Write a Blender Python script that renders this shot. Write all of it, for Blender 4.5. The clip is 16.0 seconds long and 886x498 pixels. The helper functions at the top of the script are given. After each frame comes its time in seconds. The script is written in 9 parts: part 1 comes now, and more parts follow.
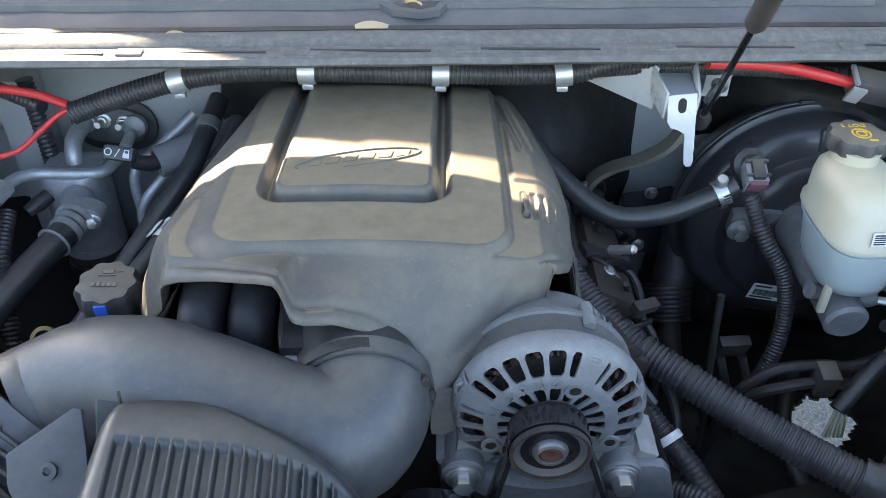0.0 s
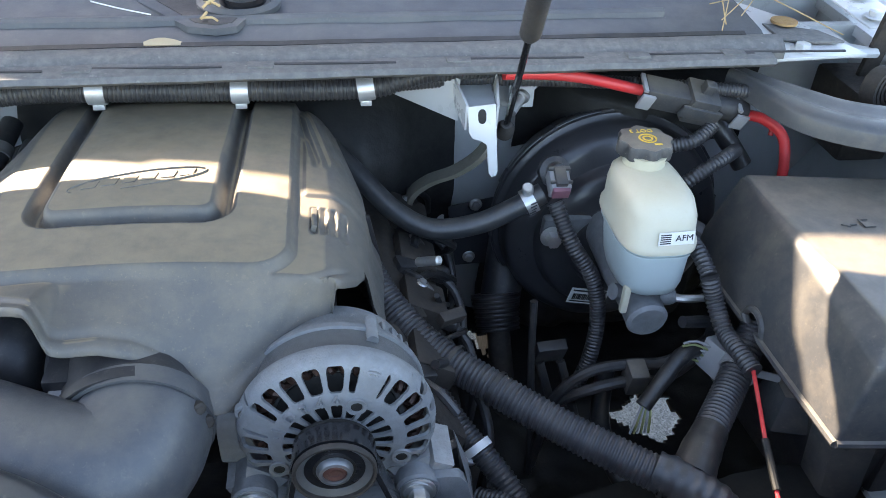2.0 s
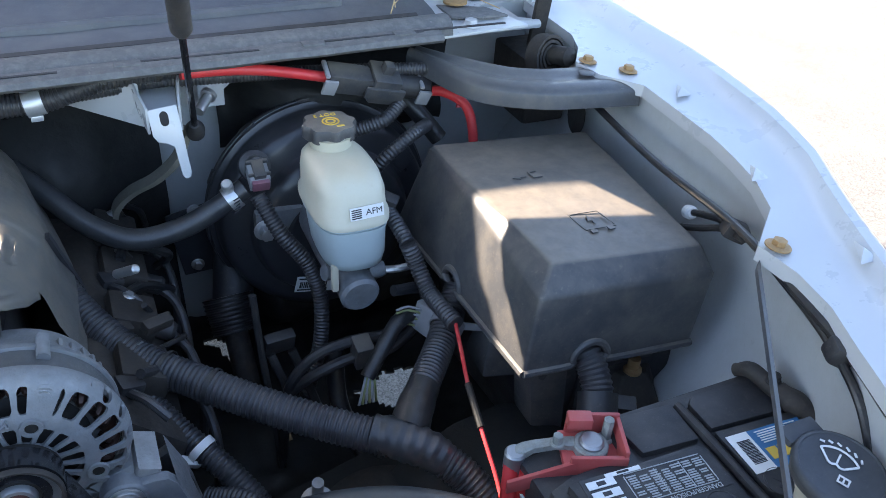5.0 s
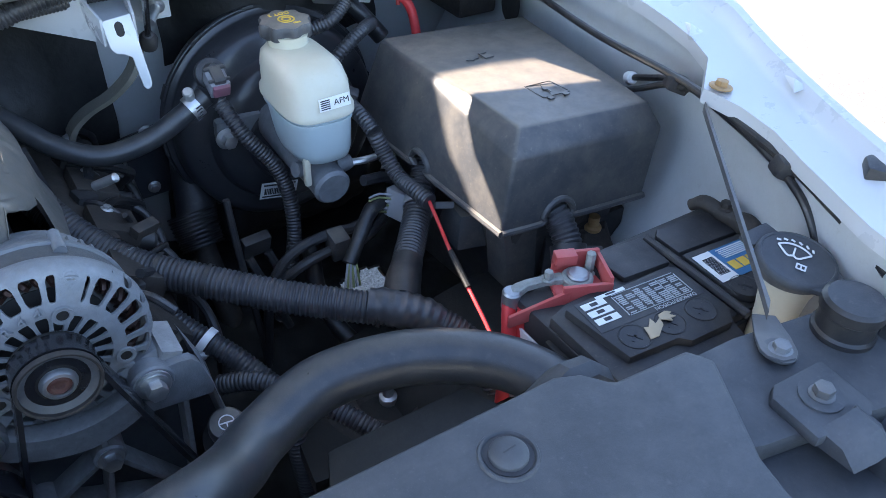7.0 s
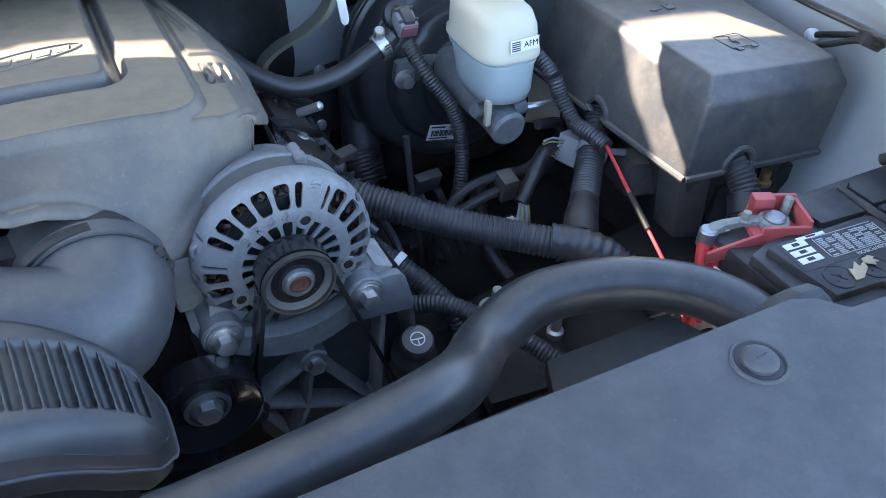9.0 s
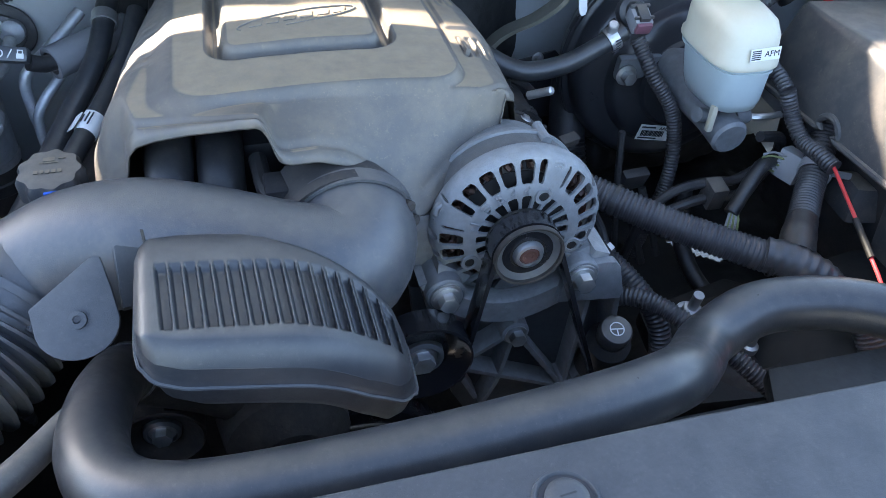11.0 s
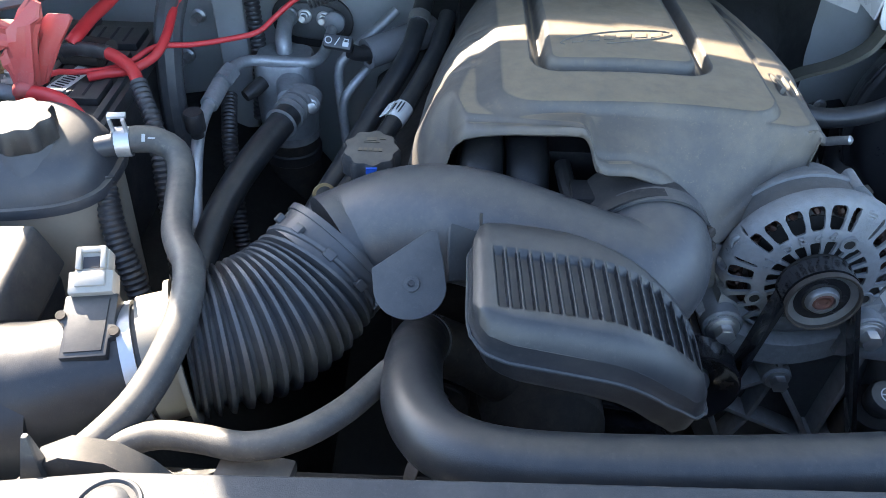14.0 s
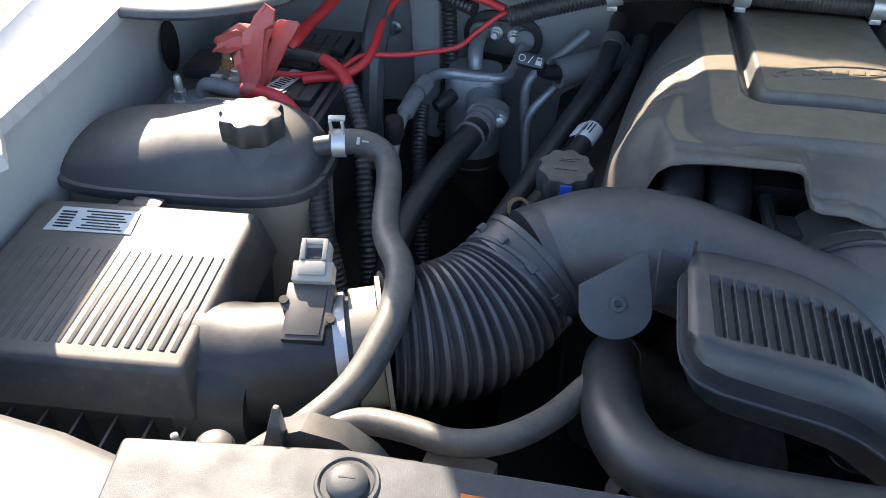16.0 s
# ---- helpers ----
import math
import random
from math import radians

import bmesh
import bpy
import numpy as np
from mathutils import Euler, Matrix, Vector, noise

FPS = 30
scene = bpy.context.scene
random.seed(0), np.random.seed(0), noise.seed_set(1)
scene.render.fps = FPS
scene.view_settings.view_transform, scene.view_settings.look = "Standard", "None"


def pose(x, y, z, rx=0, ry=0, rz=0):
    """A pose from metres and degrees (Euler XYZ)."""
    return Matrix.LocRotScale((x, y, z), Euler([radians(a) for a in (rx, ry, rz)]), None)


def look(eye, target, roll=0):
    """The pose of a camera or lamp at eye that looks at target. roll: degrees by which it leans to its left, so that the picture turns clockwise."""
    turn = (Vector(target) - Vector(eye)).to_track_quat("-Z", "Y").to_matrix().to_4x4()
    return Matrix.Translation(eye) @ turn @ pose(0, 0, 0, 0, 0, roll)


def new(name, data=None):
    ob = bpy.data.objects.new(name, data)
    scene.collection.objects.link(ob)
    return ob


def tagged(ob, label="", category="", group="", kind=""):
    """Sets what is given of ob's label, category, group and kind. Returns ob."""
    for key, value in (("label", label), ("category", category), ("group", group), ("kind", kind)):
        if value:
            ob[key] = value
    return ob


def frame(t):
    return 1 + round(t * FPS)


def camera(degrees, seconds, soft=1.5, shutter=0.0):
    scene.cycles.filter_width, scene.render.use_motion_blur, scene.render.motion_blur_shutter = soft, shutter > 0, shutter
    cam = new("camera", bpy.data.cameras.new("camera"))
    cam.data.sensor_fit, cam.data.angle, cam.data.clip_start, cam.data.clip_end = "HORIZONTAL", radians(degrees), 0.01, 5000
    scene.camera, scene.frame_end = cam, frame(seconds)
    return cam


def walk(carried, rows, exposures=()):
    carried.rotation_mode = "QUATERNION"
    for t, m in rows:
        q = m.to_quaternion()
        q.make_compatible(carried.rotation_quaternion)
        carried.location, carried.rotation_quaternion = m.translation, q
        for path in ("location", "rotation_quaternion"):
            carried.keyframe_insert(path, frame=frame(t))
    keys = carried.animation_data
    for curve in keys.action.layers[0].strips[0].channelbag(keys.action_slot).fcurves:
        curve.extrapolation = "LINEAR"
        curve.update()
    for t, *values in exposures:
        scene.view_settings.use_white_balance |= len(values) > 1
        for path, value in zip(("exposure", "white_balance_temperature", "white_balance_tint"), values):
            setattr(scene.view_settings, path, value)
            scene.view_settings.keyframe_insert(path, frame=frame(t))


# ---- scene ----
cam = camera(58.2, 16.0, soft=0.3)
PATH = [
    (0, (0.006, 0.009, 1.501), (0.02, 1.594, 0.282), 0.5),
    (0.5, (0.032, 0.008, 1.498), (0.097, 1.602, 0.291), 0.8),
    (1, (0.057, 0.011, 1.492), (0.168, 1.611, 0.297), 1.0),
    (1.5, (0.078, 0.012, 1.492), (0.263, 1.613, 0.307), 2.0),
    (2, (0.1, 0.008, 1.493), (0.37, 1.606, 0.322), 3.1),
    (2.5, (0.122, 0.004, 1.497), (0.474, 1.59, 0.33), 4.1),
    (3, (0.146, 0.0, 1.498), (0.553, 1.581, 0.343), 4.7),
    (3.5, (0.158, -0.003, 1.495), (0.653, 1.564, 0.355), 5.6),
    (4, (0.176, -0.012, 1.497), (0.747, 1.536, 0.366), 5.7),
    (4.5, (0.194, -0.026, 1.492), (0.844, 1.493, 0.365), 5.0),
    (4.7, (0.196, -0.035, 1.492), (0.881, 1.468, 0.365), 4.6),
    (6.8, (0.111, -0.088, 1.466), (1.02, 1.204, 0.24), 2.9),
    (7, (0.098, -0.088, 1.464), (0.995, 1.2, 0.224), 2.7),
    (7.5, (0.063, -0.087, 1.46), (0.94, 1.195, 0.201), 2.5),
    (8, (0.028, -0.085, 1.455), (0.87, 1.203, 0.177), 2.5),
    (8.2, (0.014, -0.083, 1.454), (0.836, 1.214, 0.173), 2.4),
    (10.5, (-0.1, -0.067, 1.451), (0.415, 1.346, 0.132), 3.1),
    (11, (-0.122, -0.073, 1.454), (0.305, 1.372, 0.139), 3.1),
    (11.5, (-0.141, -0.076, 1.457), (0.21, 1.39, 0.143), 3.0),
    (12, (-0.159, -0.077, 1.455), (0.125, 1.409, 0.147), 3.0),
    (12.5, (-0.175, -0.08, 1.457), (0.034, 1.42, 0.15), 2.7),
    (13, (-0.188, -0.082, 1.457), (-0.045, 1.428, 0.153), 2.6),
    (13.5, (-0.208, -0.089, 1.46), (-0.133, 1.431, 0.162), 2.5),
    (14, (-0.227, -0.094, 1.462), (-0.227, 1.434, 0.171), 2.2),
    (14.5, (-0.241, -0.099, 1.466), (-0.322, 1.427, 0.176), 1.6),
    (15, (-0.258, -0.104, 1.468), (-0.42, 1.421, 0.184), 1.0),
    (15.5, (-0.277, -0.11, 1.47), (-0.508, 1.413, 0.195), 0.9),
    (16, (-0.293, -0.115, 1.471), (-0.593, 1.403, 0.204), 0.5),
]
LIGHT = [(0, 3.05, 7500, 12), (2, 3.1, 7300, 13), (3.5, 2.94, 6850, 13), (4.5, 2.68, 6700, 13), (7, 2.88, 6300, 14), (8, 3.1, 6350, 13), (10.5, 3.2, 6650, 13), (12.5, 3.3, 6450, 11), (14, 2.82, 6500, 11), (16, 2.1, 6650, 12)]
walk(cam, [(t, look(eye, target, roll)) for t, eye, target, roll in PATH], LIGHT)

# ---- light ----
SUN_WAY = Vector((0.95, -1.28, -1.0)).normalized()
world = bpy.data.worlds.new("sky")
scene.world = world
world.use_nodes = True
sky = world.node_tree.nodes.new("ShaderNodeTexSky")
sky.sky_type, sky.sun_disc = "NISHITA", False
sky.sun_elevation = math.asin(-SUN_WAY.z)
sky.sun_rotation = math.atan2(-SUN_WAY.x, -SUN_WAY.y)
backdrop = world.node_tree.nodes["Background"]
backdrop.inputs["Strength"].default_value = 0.125
world.node_tree.links.new(sky.outputs[0], backdrop.inputs["Color"])
sun = new("sun", bpy.data.lights.new("sun", "SUN"))
sun.data.energy, sun.data.angle, sun.data.color = 4.6, radians(0.5), (1.0, 0.88, 0.72)
sun.matrix_world = look((0, 0, 6), Vector((0, 0, 6)) + SUN_WAY)

# ---- materials ----


def surface(name, col, rough=0.5, metal=0.0, grain=0.12, dust=0.15, dust_col=(0.3, 0.26, 0.2), bump=0.25, fine=900.0, coarse=14.0,
            coat=0.0, stain=None, vary=0.0, scratch=0.0, lit_dust=0.0, flat=(0.75, 0.99), spec=0.5):
    """A worn surface: colour that varies at two scales, dust in patches, grain in relief."""
    m = bpy.data.materials.new(name)
    m.use_nodes = True
    nt = m.node_tree
    n, link = nt.nodes, nt.links.new
    p = n["Principled BSDF"]
    at = n.new("ShaderNodeTexCoord").outputs["Object"]

    def tex(scale, detail=4.0, rough_=0.55):
        t = n.new("ShaderNodeTexNoise")
        t.inputs["Scale"].default_value, t.inputs["Detail"].default_value, t.inputs["Roughness"].default_value = scale, detail, rough_
        link(at, t.inputs["Vector"])
        return t.outputs["Fac"]

    def span(v, a, b, c, d):
        r = n.new("ShaderNodeMapRange")
        for i, q in enumerate((a, b, c, d)):
            r.inputs[i + 1].default_value = q
        link(v, r.inputs[0])
        return r.outputs[0]

    def blend(f, a, b, kind="MIX"):
        x = n.new("ShaderNodeMix")
        x.data_type, x.blend_type = "RGBA", kind
        for v, s in ((f, x.inputs[0]), (a, x.inputs[6]), (b, x.inputs[7])):
            if isinstance(v, (int, float)):
                s.default_value = v
            elif isinstance(v, tuple):
                s.default_value = (*v, 1)
            else:
                link(v, s)
        return x.outputs[2]

    lo, hi = tuple(c * (1 - grain) for c in col), tuple(min(1, c * (1 + grain)) for c in col)
    big, small = tex(coarse, 5), tex(fine * 0.25, 3)
    c = blend(big, lo, hi)
    if vary:
        who = n.new("ShaderNodeObjectInfo").outputs["Random"]
        c = blend(span(who, 0, 1, 0, vary), c, tuple(q * 0.45 for q in col))
    c = blend(span(small, 0.3, 0.7, 0, grain), c, tuple(q * 0.6 for q in col))
    if stain:
        c = blend(span(tex(coarse * 2.3, 7, 0.7), 0.52, 0.72, 0, 0.75), c, stain)
    if dust:
        c = blend(span(tex(coarse * 1.7, 8, 0.68), 0.42, 0.78, 0, dust), c, dust_col)
        c = blend(span(tex(fine * 0.6, 2), 0.66, 0.74, 0, min(1.0, dust * 0.9)), c, dust_col)
        c = blend(span(tex(fine * 0.12, 4, 0.75), 0.60, 0.74, 0, min(1.0, dust * 0.8)), c, dust_col)
    if lit_dust:                                                # pale tone on level faces: dust, and light from above put into the colour
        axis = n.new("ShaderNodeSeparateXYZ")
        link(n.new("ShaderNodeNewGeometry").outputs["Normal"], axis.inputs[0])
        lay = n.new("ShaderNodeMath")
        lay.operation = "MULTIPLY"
        link(span(axis.outputs[2], flat[0], flat[1], 0, lit_dust), lay.inputs[0])
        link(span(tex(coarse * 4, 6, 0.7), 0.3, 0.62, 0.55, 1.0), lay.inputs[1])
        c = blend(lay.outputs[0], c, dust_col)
    link(c, p.inputs["Base Color"])
    r = span(tex(coarse * 3, 6, 0.65), 0.25, 0.75, max(0.03, rough - 0.1), min(1, rough + 0.13))
    link(r, p.inputs["Roughness"])
    p.inputs["Metallic"].default_value, p.inputs["Coat Weight"].default_value, p.inputs["Specular IOR Level"].default_value = metal, coat, spec
    b = n.new("ShaderNodeBump")
    b.inputs["Strength"].default_value, b.inputs["Distance"].default_value = bump, 0.0006
    link(tex(fine, 3, 0.6), b.inputs["Height"])
    if scratch:
        b2 = n.new("ShaderNodeBump")
        b2.inputs["Strength"].default_value, b2.inputs["Distance"].default_value = scratch, 0.004
        link(tex(coarse * 2.5, 4), b2.inputs["Height"])
        link(b2.outputs[0], b.inputs["Normal"])
    link(b.outputs[0], p.inputs["Normal"])
    return m


# the tan of its level top is dust plus painted warm light off the hood
M_COVER = surface("weathered charcoal plastic", (0.092, 0.088, 0.083), 0.5, dust=0.32, dust_col=(0.30, 0.235, 0.155), lit_dust=0.72, flat=(0.965, 0.994), bump=0.3)
# upward faces are paled for dust and for the look of full sun
M_BOX = surface("matt black plastic", (0.050, 0.051, 0.055), 0.44, lit_dust=0.6, flat=(0.86, 0.985), dust=0.34, dust_col=(0.26, 0.22, 0.17), bump=0.22, fine=1300)
M_SHROUD = surface("dusty grey plastic shroud", (0.054, 0.058, 0.065), 0.55, spec=0.45, grain=0.3, dust=0.3, dust_col=(0.16, 0.155, 0.15), bump=0.3, fine=1500)
M_AIR = surface("satin black plastic", (0.026, 0.028, 0.033), 0.38, spec=0.55, lit_dust=0.42, flat=(0.80, 0.985), dust=0.14, dust_col=(0.2, 0.18, 0.155), bump=0.2, fine=1300)
# its pale top paints in the sun along with the dust
M_TANKTOP = surface("dusty black tank plastic", (0.050, 0.052, 0.060), 0.42, lit_dust=0.55, flat=(0.72, 0.98), dust=0.16, dust_col=(0.24, 0.21, 0.175), bump=0.2, fine=1300)
M_BEAM = surface("dusty painted beam", (0.13, 0.13, 0.13), 0.45, dust=0.35, dust_col=(0.2, 0.185, 0.16), bump=0.2, coarse=16)
M_BLACK = surface("black plastic", (0.021, 0.021, 0.024), 0.48, dust=0.14)
# near black: the deep shade of the bay is put into this colour
M_DEEP = surface("oily metal, near black for depth", (0.008, 0.008, 0.0075), 0.6, dust=0.12, dust_col=(0.06, 0.05, 0.04), coarse=30, bump=0.6, fine=300)
M_GRIME = surface("grimy cast iron", (0.026, 0.022, 0.019), 0.7, dust=0.3, dust_col=(0.12, 0.09, 0.07), coarse=40, bump=0.7, fine=260)
# the tan along its crown is warm reflected light, set in the colour
M_HOSE = surface("black rubber hose", (0.026, 0.028, 0.032), 0.36, spec=0.65, lit_dust=0.22, flat=(0.90, 0.997), dust=0.2, dust_col=(0.18, 0.16, 0.13), bump=0.2, fine=1100, coarse=26)
M_OLDHOSE = surface("faded grey rubber hose", (0.054, 0.055, 0.058), 0.5, lit_dust=0.38, flat=(0.3, 0.98), dust=0.3, dust_col=(0.27, 0.24, 0.19), bump=0.25, fine=900, coarse=26)
M_RUBBER = surface("black rubber", (0.015, 0.015, 0.017), 0.38, spec=0.55, dust=0.16)
M_CONDUIT = surface("ribbed black conduit", (0.034, 0.034, 0.038), 0.36, spec=0.6, dust=0.3, dust_col=(0.18, 0.165, 0.15), coarse=25)
M_DUCT = surface("moulded black duct", (0.064, 0.067, 0.074), 0.38, spec=0.6, lit_dust=0.30, flat=(0.88, 0.995), dust=0.30, dust_col=(0.19, 0.17, 0.14), bump=0.3, coarse=30)
M_SEAL = surface("weathered rubber seal", (0.110, 0.111, 0.113), 0.7, dust=0.5, dust_col=(0.26, 0.25, 0.235), coarse=60, bump=0.6, fine=300)
M_COWL = surface("faded cowl plastic", (0.081, 0.085, 0.095), 0.55, dust=0.35, dust_col=(0.2, 0.19, 0.17), coarse=10)
M_CAST = surface("oxidised cast aluminium", (0.205, 0.215, 0.228), 0.6, 0.25, grain=0.4, dust=0.3, dust_col=(0.22, 0.2, 0.17), bump=0.9, fine=500, coarse=45)
M_BRKT = surface("grey cast bracket", (0.312, 0.312, 0.312), 0.65, 0.2, grain=0.35, dust=0.3, dust_col=(0.1, 0.09, 0.08), bump=0.8, fine=500, coarse=45)
M_STATOR = surface("sooty stator steel", (0.105, 0.108, 0.112), 0.5, 0.3, grain=0.25, dust=0.3, dust_col=(0.12, 0.11, 0.09), bump=0.5, coarse=50)
M_ALU = surface("aluminium pipe", (0.52, 0.535, 0.55), 0.48, 0.6, grain=0.3, dust=0.3, dust_col=(0.25, 0.24, 0.22), coarse=30)
M_CASTALU = surface("dull pipe aluminium", (0.36, 0.375, 0.39), 0.5, 0.45, grain=0.3, dust=0.35, dust_col=(0.2, 0.19, 0.17), bump=0.5, fine=600, coarse=40)
M_STEEL = surface("zinc plated steel", (0.575, 0.575, 0.575), 0.38, 0.85, dust=0.25, coarse=60)
M_CLIP = surface("galvanised strip", (0.62, 0.63, 0.65), 0.4, 0.7, dust=0.15, coarse=40)
M_RUST = surface("rusty bolt", (0.42, 0.27, 0.13), 0.6, 0.5, dust=0.4, dust_col=(0.22, 0.08, 0.03), coarse=120)
M_COPPER = surface("copper winding", (0.05, 0.026, 0.02), 0.4, 0.5, dust=0.3, dust_col=(0.03, 0.02, 0.02), coarse=120)
M_PAINT = surface("white body paint", (0.50, 0.51, 0.52), 0.3, grain=0.03, dust=0.07, dust_col=(0.45, 0.42, 0.36), bump=0.04, coarse=9, coat=0.3)
M_BAY = surface("dusty white bay paint", (0.42, 0.435, 0.44), 0.45, grain=0.06, dust=0.3, dust_col=(0.28, 0.26, 0.22), bump=0.12, coarse=11)
M_TANK = surface("cream translucent plastic", (0.52, 0.49, 0.39), 0.4, lit_dust=0.25, grain=0.05, dust=0.2, dust_col=(0.42, 0.34, 0.18), bump=0.1, coarse=22)
M_FLUID = surface("milky reservoir plastic", (0.40, 0.47, 0.48), 0.35, grain=0.05, dust=0.08, dust_col=(0.4, 0.4, 0.36), bump=0.08, coarse=22)
M_OLDTANK = surface("stained coolant tank plastic", (0.3, 0.27, 0.22), 0.5, dust=0.25, bump=0.2, coarse=12)
M_GLOSS = surface("gloss black paint", (0.012, 0.012, 0.014), 0.2, dust=0.1, dust_col=(0.12, 0.12, 0.12), coat=0.5, bump=0.05)
M_BOOST = surface("satin black steel", (0.031, 0.031, 0.035), 0.34, dust=0.2, dust_col=(0.1, 0.1, 0.1), coat=0.2, bump=0.1)
M_RED = surface("red wire insulation", (0.62, 0.035, 0.04), 0.4, dust=0.12, bump=0.1)
M_REDCAP = surface("faded red terminal cover", (0.46, 0.075, 0.07), 0.45, dust=0.35, dust_col=(0.4, 0.22, 0.18), bump=0.1)
M_LABEL = surface("white label", (0.75, 0.75, 0.74), 0.5, grain=0.03, dust=0.12)
M_PRINT = surface("worn white print", (0.42, 0.43, 0.44), 0.5, grain=0.1, dust=0.2)
# for print, and for the painted shade of slots, gaps and grooves
M_INK_GAP = surface("black print and gap shade", (0.03, 0.03, 0.035), 0.6, grain=0.02, dust=0)
M_BLUEINK = surface("blue print", (0.03, 0.14, 0.3), 0.45, grain=0.03, dust=0.06)
M_YELLOW = surface("yellow print", (0.68, 0.44, 0.06), 0.5, grain=0.03, dust=0.06)
M_BLUE = surface("blue marker paint", (0.02, 0.12, 0.6), 0.5, grain=0.05, dust=0)
M_ORANGE = surface("orange sticker", (0.75, 0.22, 0.04), 0.5, grain=0.03, dust=0.1)
M_CUFF = surface("tan grey cuff plastic", (0.3, 0.27, 0.22), 0.5, dust=0.3)
M_CREAM = surface("cream connector", (0.42, 0.39, 0.34), 0.5, dust=0.2)
M_GREY = surface("pale grey connector", (0.276, 0.276, 0.287), 0.5, dust=0.2)
M_PINK = surface("dusky pink plastic", (0.22, 0.09, 0.12), 0.5, dust=0.2)
M_TAN = surface("tan plastic", (0.32, 0.22, 0.1), 0.5, dust=0.2)
M_FOAM = surface("grey foam sleeve", (0.208, 0.208, 0.221), 0.9, dust=0.2, bump=0.8, fine=500)
M_BRAID = surface("braided strap", (0.16, 0.15, 0.12), 0.7, 0.2, dust=0.35, bump=0.9, fine=350)
M_STRAW = surface("dry grass stem", (0.5, 0.36, 0.18), 0.8, dust=0)
M_LEAF = surface("dry leaf", (0.45, 0.36, 0.24), 0.8, dust=0)
M_GREEN = surface("yellow green wire", (0.2, 0.22, 0.09), 0.5, dust=0.2)
M_HUB = surface("worn hub steel", (0.34, 0.35, 0.36), 0.4, 0.8, dust=0.25, coarse=80)
M_CORRODED = surface("corroded lead", (0.3, 0.31, 0.29), 0.75, 0.2, grain=0.3, dust=0.5, dust_col=(0.16, 0.13, 0.09), stain=(0.34, 0.38, 0.33), bump=1.0, fine=500, coarse=90)
M_HUBRED = surface("rusty shaft end", (0.1, 0.04, 0.03), 0.6, 0.3, dust=0.2, coarse=80)
M_MASS = surface("dark insulation mat and hole shade", (0.011, 0.011, 0.0115), 0.7, dust=0.2, dust_col=(0.04, 0.037, 0.033), scratch=0.6, coarse=16)


def concrete():
    m = surface("sunlit gravel concrete", (0.165, 0.157, 0.145), 0.9, grain=0.3, dust=0.35, dust_col=(0.11, 0.105, 0.095), bump=0.8, fine=120, coarse=2.2)
    nt = m.node_tree
    v = nt.nodes.new("ShaderNodeTexVoronoi")
    v.inputs["Scale"].default_value = 260
    nt.links.new(nt.nodes["Texture Coordinate"].outputs["Object"], v.inputs["Vector"])
    p = nt.nodes["Principled BSDF"]
    old = p.inputs["Base Color"].links[0].from_socket
    grey = nt.nodes.new("ShaderNodeRGBToBW")
    nt.links.new(v.outputs["Color"], grey.inputs[0])
    x = nt.nodes.new("ShaderNodeMix")
    x.data_type, x.blend_type, x.inputs[0].default_value = "RGBA", "OVERLAY", 0.6
    nt.links.new(old, x.inputs[6])
    nt.links.new(grey.outputs[0], x.inputs[7])
    nt.links.new(x.outputs[2], p.inputs["Base Color"])
    return m


M_GROUND = concrete()

# ---- shapes ----
HEX = [(0, 1, 2, 3), (7, 6, 5, 4), (0, 4, 5, 1), (1, 5, 6, 2), (2, 6, 7, 3), (3, 7, 4, 0)]
HOME = {}


def link_mesh(name, bm, material, base, smooth=35, label=""):
    bmesh.ops.translate(bm, vec=-base, verts=bm.verts)
    me = bpy.data.meshes.new(name)
    bm.normal_update()
    bm.to_mesh(me)
    bm.free()
    me.materials.append(material)
    if smooth:
        me.shade_smooth()
        me.set_sharp_from_angle(angle=radians(smooth))
    ob = new(name, me)
    HOME[ob] = base
    if label:
        ob["label"] = label
    return ob


def part(name, bm, material, parent, label="", smooth=35):
    """One mesh, built in the place's own metres, under a thing or under a part."""
    ob = link_mesh(name, bm, material, HOME[parent], smooth, label)
    ob.parent = parent
    return ob


def thing(name, base, label, category, group="", kind=""):
    ob = new(name)
    ob.location, ob.empty_display_size = base, 0.02
    HOME[ob] = Vector(base)
    return tagged(ob, label, category, group, kind)


def solo(name, bm, material, base, label, category, group="", kind="", smooth=35):
    """A thing of one mesh."""
    ob = link_mesh(name, bm, material, Vector(base), smooth)
    ob.location = base
    return tagged(ob, label, category, group, kind)


def join(*bms):
    out = bms[0]
    for b in bms[1:]:
        me = bpy.data.meshes.new("tmp")
        b.to_mesh(me)
        b.free()
        out.from_mesh(me)
        bpy.data.meshes.remove(me)
    return out


def put(bm, m):
    bmesh.ops.transform(bm, matrix=m, verts=bm.verts)
    return bm


def bevel(bm, w, seg=2, angle=30):
    es = [e for e in bm.edges if len(e.link_faces) == 2 and e.calc_face_angle(0) > radians(angle)]
    if w and es:
        bmesh.ops.bevel(bm, geom=es, offset=w, segments=seg, affect="EDGES", profile=0.6, clamp_overlap=True)
    return bm


def box(x0, x1, y0, y1, z0, z1, w=0.003, seg=2):
    bm = bmesh.new()
    bmesh.ops.create_cube(bm, size=1)
    put(bm, Matrix.LocRotScale(((x0 + x1) / 2, (y0 + y1) / 2, (z0 + z1) / 2), None, (x1 - x0, y1 - y0, z1 - z0)))
    return bevel(bm, w, seg)


def block(m, sx, sy, sz, w=0.002, seg=2):
    """A bevelled box about the origin, posed by m."""
    return put(box(-sx / 2, sx / 2, -sy / 2, sy / 2, -sz / 2, sz / 2, w, seg), m)


